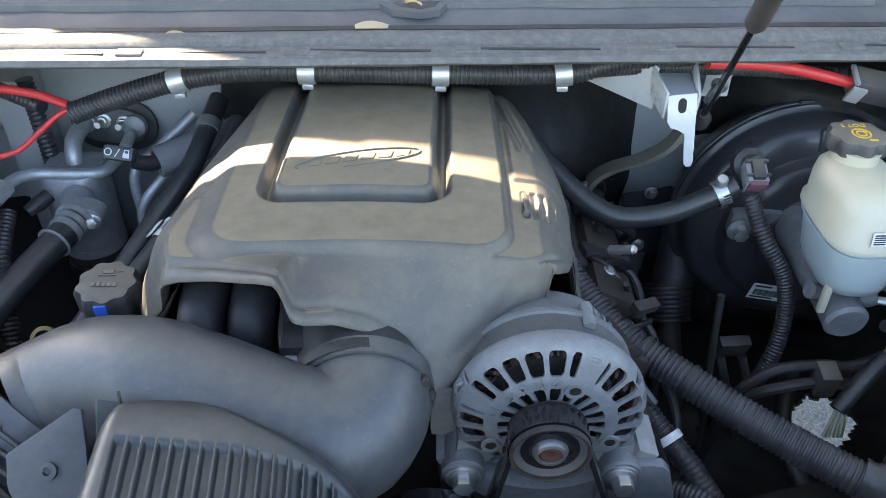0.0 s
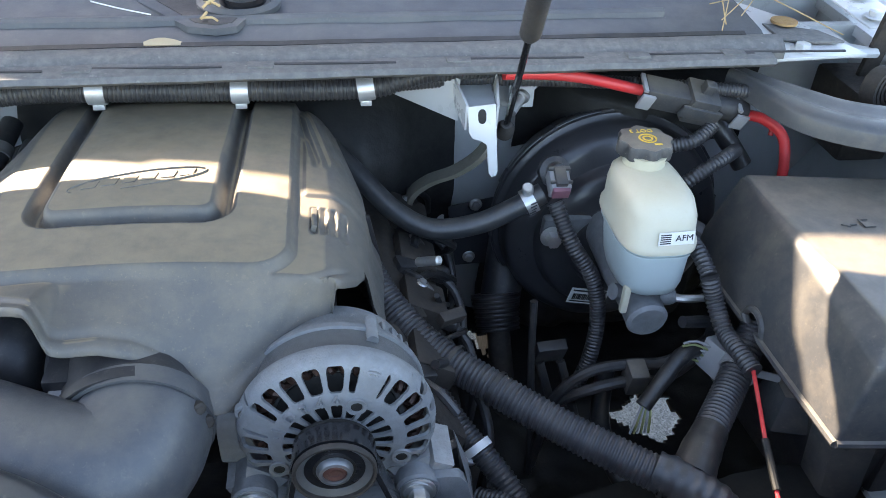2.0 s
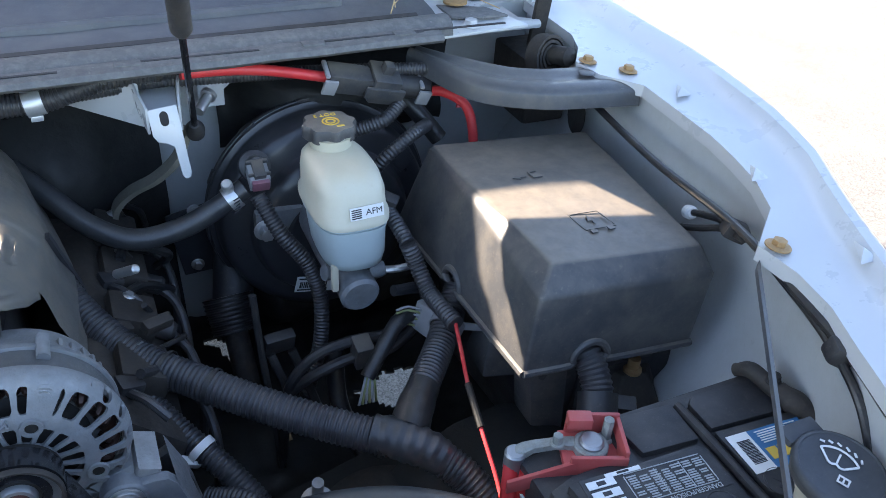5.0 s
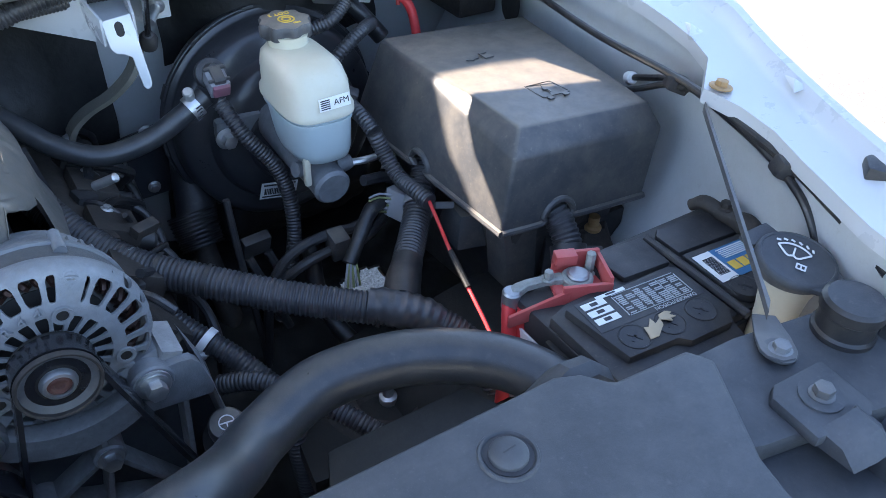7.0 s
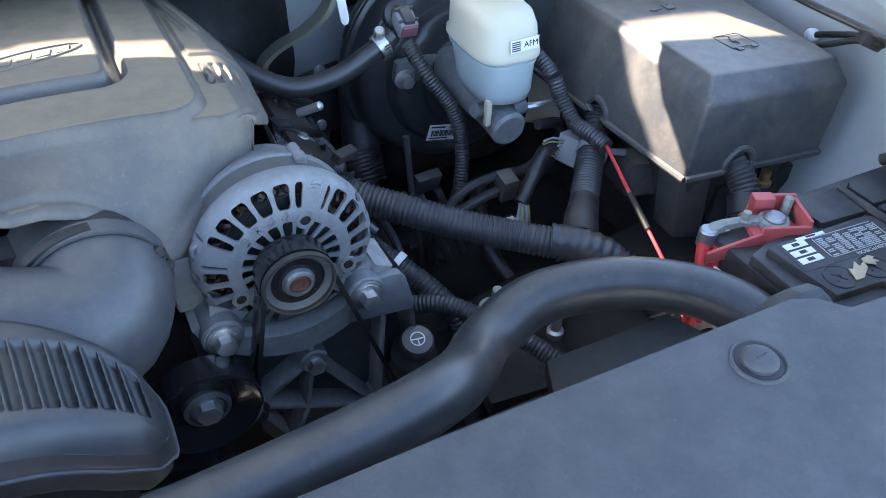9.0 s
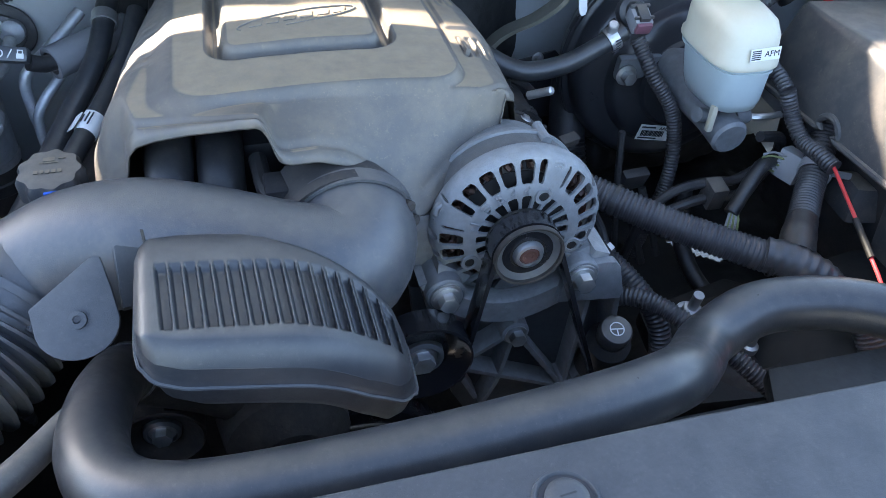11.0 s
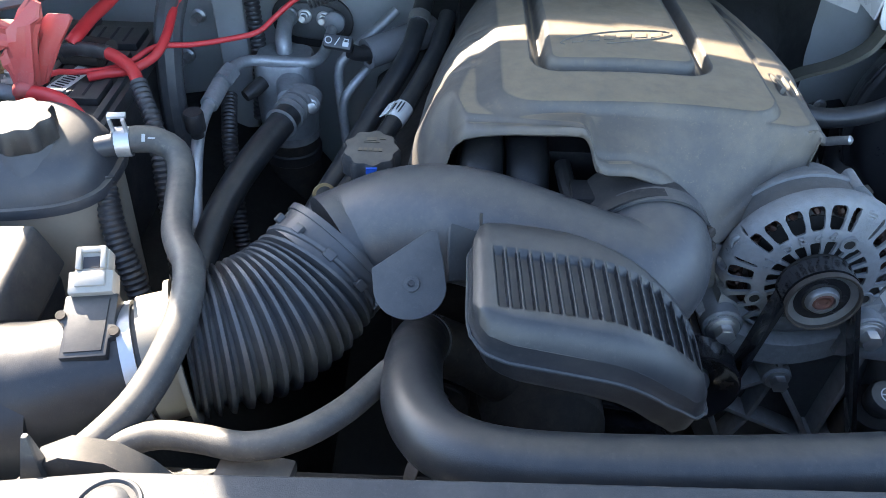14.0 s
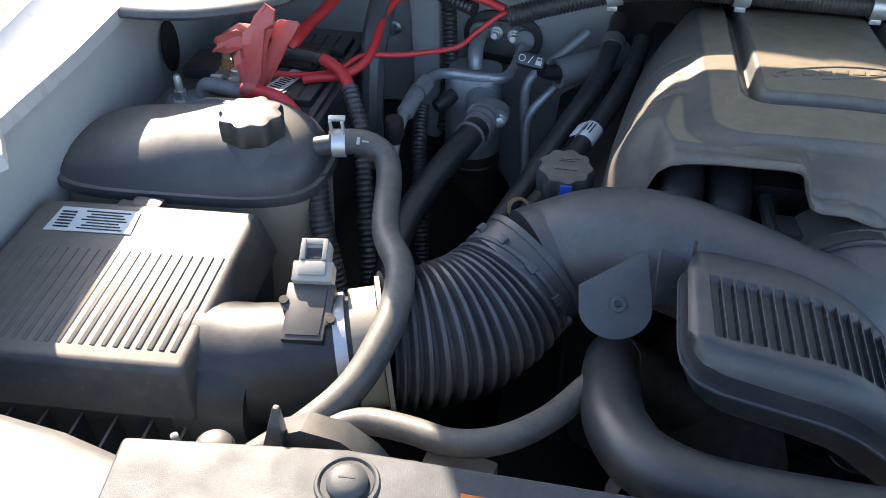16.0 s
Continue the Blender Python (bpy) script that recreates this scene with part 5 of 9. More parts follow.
    part("pulley_rim", lathe([(0.0288, 0.027), (0.0290, 0.0312), (0.0310, 0.0318), (0.0318, 0.030), (0.0316, 0.027)], pm, 64, closed=True), M_GRIME, pul)
    nut = part("hub_nut", lathe([(0.0140, 0.012), (0.0140, 0.027), (0.0120, 0.0310), (0.0095, 0.0315), (0.009, 0.027)], pm, 40), M_HUB, pul, "bright hub nut")
    part("shaft_end", lathe([(0.0090, 0.026), (0.0090, 0.0295), (0.0066, 0.0308), (0.0040, 0.0300), (0.0036, 0.0288)], pm, 28), M_HUBRED, nut, "rusty shaft end")
    part("fan_guard", lathe([(0.0215, 0.0), (0.0262, 0.003), (0.0255, 0.006), (0.02, 0.004)], facing((AX - 0.002, 0.4235, AZ), Y), 48), M_DEEP, th)
    # mounting ears
    for sx, p in ((-1, (0.028, 0.416, 0.951)), (1, (0.159, 0.416, 0.950))):
        ear = part("mounting_ear", lathe([(0.0185, -0.034), (0.0185, -0.002), (0.0170, 0.0)], facing(p, Y), 32), M_CAST, th)
        c0, c1 = Vector((p[0], 0.44, p[2])), Vector((AX + sx * 0.055, 0.449, AZ - 0.035))
        d = (c1 - c0).normalized()
        n = Vector((d.z, 0, -d.x))
        part("arm", loft([[c0 - d * 0.004 + n * s * w + Vector((0, yy, 0)) for s, yy in ((-1, -0.016), (1, -0.016), (1, 0.012), (-1, 0.012))] for c0, w in ((c0, 0.0175), (c0.lerp(c1, 0.5), 0.014), (c1, 0.020))]), M_CAST, th)
        part("washer", lathe([(0.0150, 0), (0.0150, 0.0022), (0.008, 0.0026)], facing(p, Y), 28), M_STEEL, ear)
        part("bolt", hexhead(facing((p[0], p[1] - 0.0022, p[2]), Y), 0.0092, 0.0115, 0.0125), M_STEEL, ear, "hexagon mounting bolt")
    return th


alternator()


def alt_bracket():
    th = thing("alternator_bracket", (0.11, 0.45, 0.75), "grey cast ribbed bracket below the alternator", "bracket")
    # the saddle: an arc of casting below the alternator
    secs = []
    for i in range(27):
        a = radians(207 + 5.0 * i)
        r1 = 0.112 - 0.010 * abs(i - 13) / 13
        secs.append([(0.0965 + r * math.cos(a), y, 1.004 + r * math.sin(a)) for r, y in ((0.0835, 0.428), (0.0845, 0.4265), (r1 - 0.001, 0.4265), (r1, 0.428), (r1, 0.470), (0.0835, 0.470))])
    part("saddle", loft(secs), M_BRKT, th)
    part("plate", prism([(0.005, 0.925), (0.05, 0.91), (0.10, 0.90), (0.15, 0.915), (0.20, 0.945), (0.215, 0.90), (0.236, 0.72), (0.18, 0.66), (0.09, 0.68), (0.055, 0.75), (0.045, 0.82), (0.012, 0.85)], 0.462, 0.474, 0.003, UPRIGHT), M_STATOR, th)
    top = part("side_plate", prism([(0.140, 0.918), (0.206, 0.910), (0.209, 0.918), (0.200, 0.952), (0.194, 0.960), (0.184, 0.962), (0.146, 0.960)], 0.418, 0.428, 0.0015, UPRIGHT), M_CAST, th, "smooth bright mounting plate")
    part("side_web", solid([(0.200, 0.420, 0.956), (0.209, 0.420, 0.912), (0.240, 0.455, 0.72), (0.232, 0.455, 0.72), (0.196, 0.475, 0.956), (0.212, 0.475, 0.912), (0.244, 0.475, 0.72), (0.228, 0.475, 0.72)], HEX, 0.002), M_CAST, th)
    hub = Vector((0.110, 0.445, 0.862))
    low = Vector((0.177, 0.445, 0.757))
    left = Vector((0.048, 0.445, 0.822))
    for a, b in ((hub, left), (hub, (0.098, 0.445, 0.79)), (hub, low), (hub, (0.108, 0.445, 0.90)), (left, low), (left, (0.075, 0.445, 0.765)), ((0.098, 0.445, 0.79), (0.082, 0.445, 0.75)), (low, (0.186, 0.445, 0.91)), (low, (0.236, 0.45, 0.80)), (low, (0.20, 0.445, 0.70)), (left, (0.018, 0.445, 0.92))):
        a, b = Vector(a), Vector(b)
        part("rib", block(frame3((a + b) / 2 + Vector((0, 0.008, 0)), b - a, (0, -1, 0)), (b - a).length, 0.0055, 0.030, 0.0015), M_BRKT, th)
    for p in (hub, low, left):
        part("boss", lathe([(0.0155, 0), (0.0145, 0.028), (0.012, 0.030)], facing(p + Vector((0, 0.02, 0)), Y), 22), M_BRKT, th)
        part("bolt", hexhead(facing(p + Vector((0, -0.010, 0)), Y), 0.0088, 0.010, 0.012), M_STEEL if p is hub else M_GRIME, th)
    part("tab", prism([(0.205, 0.755), (0.262, 0.745), (0.264, 0.738), (0.205, 0.735)], 0.445, 0.452, 0.001, UPRIGHT), M_BRKT, th)
    return th


alt_bracket()


def pulley(name, c, r, label, spoke=M_GLOSS, hubm=M_HUB):
    th = thing(name, c, label, "pulley")
    m = facing(c, Y)
    part("rim", lathe([(r * 0.42, -0.006), (r * 0.50, 0.004), (r * 0.84, 0.010), (r * 0.95, 0.014), (r, 0.013), (r, -0.012), (r * 0.9, -0.014)], m, 48), spoke, th, smooth=50)
    part("hub", lathe([(r * 0.46, -0.004), (r * 0.44, 0.006), (r * 0.36, 0.008), (r * 0.34, 0.004), (r * 0.2, 0.004)], m, 32), hubm, th)
    part("bolt", hexhead(m @ Matrix.Translation((0, 0, 0.004)), min(0.011, r * 0.24), 0.011, min(0.014, r * 0.32)), M_STEEL, th)
    return th


pulley("tensioner_pulley", (0.0, 0.392, 0.906), 0.046, "gloss black belt tensioner pulley with a steel bolt")
pulley("idler_pulley", (-0.233, 0.395, 0.862), 0.037, "grimy black idler pulley with a steel hub", M_GRIME)
big = thing("water_pump_pulley", (-0.062, 0.395, 0.765), "gloss black pressed steel water pump pulley", "pulley")
part("rim", lathe([(0.02, 0.004), (0.055, 0.006), (0.064, 0.016), (0.080, 0.018), (0.088, 0.016), (0.088, -0.012), (0.08, -0.014)], facing((-0.062, 0.395, 0.765), Y), 64), M_GLOSS, big, smooth=50)
part("hub", lathe([(0.02, 0), (0.02, 0.016), (0.012, 0.018)], facing((-0.062, 0.395, 0.765), Y), 24), M_GRIME, big)

belt = thing("drive_belt", (0.0, 0.39, 0.85), "black ribbed rubber drive belt", "belt")


def belt_run(a, b, wid=0.021):
    a, b = Vector(a), Vector(b)
    n = Vector((0, 1, 0)).cross(b - a).normalized()
    return block(frame3((a + b) / 2, b - a, n), (b - a).length, wid, 0.0045, 0.001)


part("run", belt_run((0.0625, 0.404, 1.002), (0.040, 0.398, 0.88)), M_GLOSS, belt)
part("run", belt_run((0.1235, 0.404, 1.004), (0.225, 0.40, 0.70)), M_GLOSS, belt)
part("run", belt_run((-0.225, 0.395, 0.900), (-0.07, 0.395, 0.854)), M_GLOSS, belt)
part("run", belt_run((-0.225, 0.395, 0.900), (-0.03, 0.395, 0.865)), M_GLOSS, belt)
part("wrap", loft([[(AX - 0.0035 + r * math.cos(a), y, AZ + 0.001 + r * math.sin(a)) for r, y in ((0.0298, 0.399), (0.0322, 0.399), (0.0322, 0.4165), (0.0298, 0.4165))] for a in (radians(-15 + 6 * i) for i in range(36))]), M_GLOSS, belt)

ps = thing("power_steering_cap", (0.212, 0.42, 0.84), "black power steering fluid cap with a white symbol", "fluid cap")
part("cap", lathe([(0.016, -0.01), (0.0175, 0.0), (0.0175, 0.009), (0.0155, 0.012), (0.008, 0.013)], facing((0.212, 0.42, 0.855), (-0.05, -0.35, 1)), 32), M_BOX, ps)
part("symbol", join(ring(Vector((0.2115, 0.4155, 0.8676)), (-0.05, -0.35, 1), 0.0066, 0.0008, 0.0011, 28), bars(facing((0.2115, 0.4155, 0.8674), (-0.05, -0.35, 1)), [(0, 0, 0.013, 0.0012), (0, -0.0035, 0.0012, 0.0065)])), M_LABEL, ps)
part("neck", lathe([(0.024, -0.08), (0.024, -0.02), (0.016, -0.012)], facing((0.212, 0.42, 0.855), (-0.05, -0.35, 1)), 24), M_BLACK, ps)

# ---- radiator hose ----
hose = thing("radiator_hose", (0.0, 0.22, 1.0), "thick black rubber upper radiator hose", "hose")
part("hose", tube([(-0.238, 0.385, 0.955), (-0.243, 0.350, 0.985), (-0.246, 0.300, 1.012), (-0.242, 0.250, 1.030), (-0.222, 0.212, 1.042), (-0.18, 0.193, 1.050), (-0.10, 0.190, 1.052), (0.0, 0.195, 1.052), (0.08, 0.204, 1.050), (0.135, 0.222, 1.038),
                   (0.172, 0.252, 1.012), (0.205, 0.282, 0.998), (0.262, 0.302, 1.000), (0.33, 0.290, 1.002), (0.385, 0.258, 1.000), (0.415, 0.222, 0.995), (0.43, 0.18, 0.985)],
                  [0.0225, 0.0225, 0.0225, 0.0225, 0.0225, 0.0220, 0.0220, 0.0220, 0.0220, 0.0220, 0.022, 0.022, 0.0225, 0.0225, 0.0225, 0.0225, 0.0225], 24, 0.006), M_HOSE, hose)
part("clamp", ring((-0.240, 0.372, 0.966), (-0.1, -1, 0.9), 0.0225, 0.011, 0.0015), M_BLACK, hose)
part("clamp", ring((-0.228, 0.2165, 1.006), (0.7, -0.6, 0.2), 0.0225, 0.010, 0.001), M_GRIME, hose)
part("inlet", tube([(0.428, 0.20, 0.99), (0.435, 0.16, 0.98), (0.435, 0.12, 0.97)], 0.021, 16), M_BLACK, hose)
part("support", loft([[(x, y, z) for y, z in ((0.146, 1.06), (0.15, zt - 0.006), (0.158, zt), (0.168, zt - 0.004), (0.178, zt - 0.02), (0.18, 1.0), (0.146, 1.0))] for x, zt in ((0.345, 1.05), (0.356, 1.074), (0.374, 1.086), (0.394, 1.083), (0.412, 1.066), (0.420, 1.045))]), M_SHROUD, hose)

# ---- brakes ----
boost = thing("brake_booster", (0.42, 0.84, 0.93), "satin black round brake booster with a barcode label", "brake booster")
BC = Vector((0.447, 0.838, 0.932))
bd = Vector((0.0, -1, 0.03)).normalized()
bmx = facing(BC, bd)
part("shell", lathe([(0.10, -0.05), (0.134, -0.035), (0.146, -0.008), (0.148, 0.0), (0.148, 0.006), (0.1465, 0.010), (0.141, 0.012), (0.1395, 0.014), (0.139, 0.018), (0.137, 0.036), (0.131, 0.046), (0.122, 0.050), (0.104, 0.054), (0.101, 0.058), (0.099, 0.066), (0.094, 0.072), (0.080, 0.075), (0.064, 0.078), (0.060, 0.084), (0.03, 0.088)], bmx, 96), M_BOOST, boost, smooth=40)
part("bead", lathe([(0.1450, 0), (0.1488, 0.002), (0.1500, 0.005), (0.1488, 0.008), (0.1450, 0.010)], bmx @ Matrix.Translation((0, 0, -0.002)), 96, closed=True), M_BOOST, boost, "rolled black rim")
for k in range(12):
    a = 2 * math.pi * k / 12 + 0.1
    part("crimp_tab", put(block(frame3((0.1485 * math.cos(a), 0.1485 * math.sin(a), 0.003), (-math.sin(a), math.cos(a), 0), (math.cos(a), math.sin(a), 0)), 0.020, 0.010, 0.004, 0.001), bmx), M_BOOST, boost)
for k in range(3):
    a = radians(35 + 55 * k)
    part("pressing", put(block(frame3((0.121 * math.cos(a), 0.121 * math.sin(a), 0.0495), (math.cos(a), math.sin(a), -0.2), (0, 0, 1)), 0.026, 0.022, 0.006, 0.0025), bmx), M_BOOST, boost)
lb = part("label", prism([(-0.026, -0.012), (0.026, -0.012), (0.026, 0.012), (-0.026, 0.012)], 0, 0.0006, 0, frame3((0.412, 0.7470, 0.868), (1, 0.05, -0.22), (-0.05, -1, -0.04))), M_LABEL, boost, "white barcode label")
lm = frame3((0.412, 0.7462, 0.868), (1, 0.05, -0.22), (-0.05, -1, -0.04))
part("print", join(bars(lm, [(-0.020 + 0.0025 * i, -0.001, 0.0012 + 0.0008 * (i % 3 == 0), 0.009) for i in range(15)] + [(-0.012, 0.0085, 0.022, 0.002), (-0.008, -0.0085, 0.03, 0.0018)]), letters("AACF", lm @ Matrix.Translation((0.014, 0.0075, 0.0005)), 0.0068, 0.0002)), M_INK_GAP, lb)
part("flange", prism([(-0.035, -0.05), (0.03, -0.05), (0.045, 0.03), (0.02, 0.06), (-0.045, 0.05)], 0, 0.003, 0.001, frame3((0.302, 0.905, 0.86), (1, 0, 0.05), (0, -1, 0))), M_BOOST, boost)
for p in ((0.292, 0.90, 0.912), (0.288, 0.90, 0.825)):
    bolt(boost, p, (0, -1, 0), 0.006, 0.008, 0.009)
part("check_valve", join(lathe([(0.018, 0), (0.018, 0.012), (0.012, 0.016), (0.010, 0.03)], facing((0.352, 0.775, 1.035), (0, -0.8, 0.4)), 20)), M_BOX, boost)
part("sensor_plug", block(look((0.350, 0.742, 1.040), (0.347, 0.63, 0.99)), 0.023, 0.020, 0.028, 0.002), M_GREY, boost, "grey sensor plug with a pink latch")
pl = look((0.350, 0.742, 1.040), (0.347, 0.63, 0.99))
part("plug_latch", join(block(pl @ Matrix.Translation((0, 0.0125, -0.002)), 0.013, 0.006, 0.022, 0.001), block(pl @ Matrix.Translation((0, 0.012, 0.010)), 0.025, 0.004, 0.004, 0.001), block(pl @ Matrix.Translation((0, 0.012, -0.008)), 0.025, 0.004, 0.003, 0.001)), M_BOX, boost)
part("plug_lock", block(pl @ Matrix.Translation((0, 0.002, -0.0155)), 0.019, 0.014, 0.006, 0.001), M_PINK, boost, "dusky pink plug lock")

mc = thing("brake_master_cylinder", (0.43, 0.66, 0.95), "cast brake master cylinder with a milky fluid reservoir", "brake cylinder")
part("cylinder", tube([(0.425, 0.80, 0.966), (0.424, 0.70, 0.957), (0.424, 0.645, 0.952), (0.424, 0.612, 0.949)], [0.028, 0.026, 0.022, 0.022], 24), M_CAST, mc, "dull cast aluminium cylinder")
part("end_cap", lathe([(0.022, 0), (0.0225, 0.008), (0.019, 0.012)], facing((0.424, 0.616, 0.9495), (0, -1, -0.12)), 28), M_CAST, mc)
part("flange", block(look((0.40, 0.765, 0.963), (0.40, 0.6, 0.94)), 0.11, 0.035, 0.014, 0.006), M_CAST, mc)
bolt(mc, (0.356, 0.755, 0.957), (0, -1, 0), 0.009, 0.014, 0.014)
part("port", lathe([(0.010, 0), (0.010, 0.012), (0.008, 0.018)], facing((0.444, 0.635, 0.957), (1, -0.1, 0.1)), 16), M_CAST, mc)
part("port", lathe([(0.009, 0), (0.009, 0.012)], facing((0.404, 0.64, 0.962), (-1, -0.2, 0.3)), 16), M_CAST, mc)


def rounded(cx, cy, sx, sy, z, k=0.35, n=40):
    out = []
    for i in range(n):
        a = 2 * math.pi * i / n
        c, s = math.cos(a), math.sin(a)
        out.append((cx + sx * math.copysign(abs(c) ** k, c), cy + sy * math.copysign(abs(s) ** k, s), z))
    return out


rv = part("reservoir_top", loft([rounded(0.420, 0.672, 0.018, 0.030, 1.0945, 0.75), rounded(0.420, 0.667, 0.028, 0.043, 1.0925, 0.65), rounded(0.4205, 0.662, 0.0345, 0.052, 1.086, 0.58), rounded(0.421, 0.659, 0.0370, 0.056, 1.074, 0.55), rounded(0.4215, 0.657, 0.0380, 0.0575, 1.050, 0.55), rounded(0.4215, 0.657, 0.0408, 0.0605, 1.047, 0.55), rounded(0.4215, 0.657, 0.0408, 0.0605, 1.041, 0.55), rounded(0.4215, 0.657, 0.0380, 0.058, 1.039, 0.55)]), M_TANK, mc, "cream stained plastic reservoir top", smooth=50)
part("reservoir_base", loft([rounded(0.4222, 0.657, 0.0378, 0.0560, 1.041, 0.6), rounded(0.4235, 0.655, 0.0370, 0.0530, 1.015, 0.65), rounded(0.4245, 0.653, 0.0362, 0.0505, 0.995, 0.7), rounded(0.425, 0.652, 0.0335, 0.0465, 0.984, 0.72), rounded(0.425, 0.652, 0.0265, 0.0375, 0.979, 0.75)]), M_FLUID, mc, "milky blue fluid filled reservoir base", smooth=50)
part("reservoir_seam", loft([rounded(0.4220, 0.657, 0.0390, 0.0580, z, 0.58) for z in (1.036, 1.0345, 1.033)]), M_FLUID, mc)
part("reservoir_lug", box(0.394, 0.402, 0.612, 0.620, 0.955, 0.99, 0.003), M_TANK, mc)
part("neck", lathe([(0.022, 0), (0.022, 0.018), (0.023, 0.022)], pose(0.420, 0.690, 1.084), 36), M_TANK, mc)
cap = part("cap", loft([[(0.421 + (r + w * math.cos(8 * a)) * math.cos(a), 0.698 + (r + w * math.cos(8 * a)) * math.sin(a), z) for a in (2 * math.pi * i / 96 for i in range(96))] for r, w, z in ((0.025, 0.001, 1.099), (0.0278, 0.0018, 1.102), (0.0282, 0.0020, 1.113), (0.0265, 0.0018, 1.1165), (0.020, 0.0, 1.1172))]), M_BOX, mc, "black lobed filler cap with yellow print")
part("cap_print", join(ring((0.422, 0.696, 1.1174), (0, 0, 1), 0.0078, 0.001, 0.0017, 32), ring((0.422, 0.696, 1.1174), (0, 0, 1), 0.0038, 0.001, 0.0017, 24), letters("DOT 3", Matrix.Translation((0.420, 0.7125, 1.1174)) @ Matrix.Rotation(radians(180), 4, "Z"), 0.0085, 0.0004), bars(pose(0.429, 0.683, 1.1172), [(0, 0, 0.008, 0.003)])), M_YELLOW, cap)
al = frame3((0.428, 0.5985, 1.0605), (1, 0.0, 0.04), (0, -1, 0.14)) @ Matrix.Diagonal((0.82, 0.82, 1, 1))
lb = part("label", prism([(-0.022, -0.0085), (0.022, -0.0085), (0.022, 0.0085), (-0.022, 0.0085)], 0, 0.0006, 0, al), M_LABEL, rv, "white printed label")
part("print", join(letters("AFM", al @ Matrix.Translation((0.0095, 0.0, 0.0007)), 0.0115, 0.0003), bars(al @ Matrix.Translation((0, 0, 0.0005)), [(-0.0135, 0.0055 - 0.0028 * i, 0.013, 0.0014) for i in range(5)])), M_INK_GAP, lb)
part("side_plug", block(look((0.468, 0.655, 1.032), (0.55, 0.60, 1.0)), 0.02, 0.02, 0.03, 0.003), M_BLACK, mc)

# brake lines below
bline = thing("brake_lines", (0.42, 0.56, 0.85), "dark steel brake lines held by a plastic clip", "brake lines")
for k, (dx, dz) in enumerate(((0, 0), (0.0, -0.016))):
    part("line", tube([(0.46, 0.60, 0.95), (0.50, 0.61, 0.935), (0.505, 0.62, 0.90 + dz), (0.46, 0.615 - 0.01 * k, 0.877 + dz), (0.42, 0.615 - 0.01 * k, 0.878 + dz), (0.375, 0.615 - 0.012 * k, 0.870 + dz), (0.345, 0.615, 0.84 + dz), (0.335, 0.62, 0.79), (0.33, 0.63, 0.70)], 0.0065, 10), M_BLACK, bline)
part("clip", block(pose(0.425, 0.604, 0.868, 10, 0, 0), 0.022, 0.026, 0.034, 0.003), M_BOX, bline)
part("line", tube([(0.452, 0.635, 0.957), (0.475, 0.625, 0.960), (0.505, 0.63, 0.957)], 0.0045, 8), M_STEEL, bline)

vac = thing("vacuum_hose", (0.25, 0.76, 0.98), "black rubber vacuum hose with a worm drive clamp", "hose")
part("hose", tube([(0.10, 0.84, 1.04), (0.135, 0.80, 1.018), (0.17, 0.765, 0.995), (0.21, 0.745, 0.982), (0.26, 0.742, 0.988), (0.30, 0.742, 1.006), (0.335, 0.745, 1.025)], 0.0122, 18), M_HOSE, vac)
ck = Vector((0.3195, 0.7435, 1.016))
part("clamp", ring(ck, (0.35, 0.03, 0.19), 0.0138, 0.013, 0.0014), M_STEEL, vac, "bright worm drive clamp")
part("clamp_screw", lathe([(0.0065, 0), (0.0065, 0.012), (0.005, 0.014)], facing(ck + Vector((-0.004, -0.004, 0.014)), (-0.2, -0.5, 0.8)), 12), M_STEEL, vac)
for k in range(5):
    part("clamp_slot", block(frame3(ck + Vector((0.002, -0.0152 + 0.0004 * k, 0.006 - 0.0042 * k)), (1, 0, 0.5), (0, -1, 0.3)), 0.008, 0.0014, 0.001, 0), M_INK_GAP, vac)

# firewall bracket with slots, ground strap, gas strut
fb = thing("firewall_bracket", (0.24, 0.78, 1.06), "white pressed steel bracket with a slot", "bracket")
fbm = frame3((0.261, 0.758, 1.110), (1, 0, 0.04), (0, -1, 0.25))
face = [(-0.0155, 0.016), (0.0150, 0.018), (0.0155, -0.014), (0.0165, -0.056), (0.0145, -0.0615), (0.0095, -0.0625), (0.0065, -0.058), (0.0045, -0.026), (-0.002, -0.0215), (-0.0105, -0.019), (-0.0145, -0.012)]
part("face", put(prism(face, 0, 0.003, 0.001), fbm), M_PAINT, fb)
# no hole is cut: a dark inlay supplies the slot's shade
part("slot", put(prism([(0.0045 * math.cos(a), 0.005 + 0.0055 * math.sin(a) + math.copysign(0.0025, math.sin(a))) for a in (2 * math.pi * i / 20 for i in range(20))], 0.0022, 0.0034, 0), fbm), M_MASS, fb, "dark inlay in place of an open slot")
part("shelf", solid([(0.246, 0.764, 1.122), (0.276, 0.764, 1.1245), (0.284, 0.845, 1.128), (0.238, 0.845, 1.128), (0.246, 0.764, 1.119), (0.276, 0.764, 1.1215), (0.284, 0.845, 1.125), (0.238, 0.845, 1.125)], HEX, 0.001), M_BAY, fb, "recessed channel floor")
for s in (-1, 1):
    part("cheek", solid([(0.261 + s * 0.0150, 0.758, 1.128), (0.261 + s * 0.0150, 0.760, 1.098), (0.261 + s * 0.024, 0.86, 1.110), (0.261 + s * 0.030, 0.86, 1.150), (0.261 + s * 0.0180, 0.758, 1.128), (0.261 + s * 0.0180, 0.760, 1.098), (0.261 + s * 0.027, 0.86, 1.110), (0.261 + s * 0.033, 0.86, 1.150)], HEX, 0.001), M_PAINT, fb)
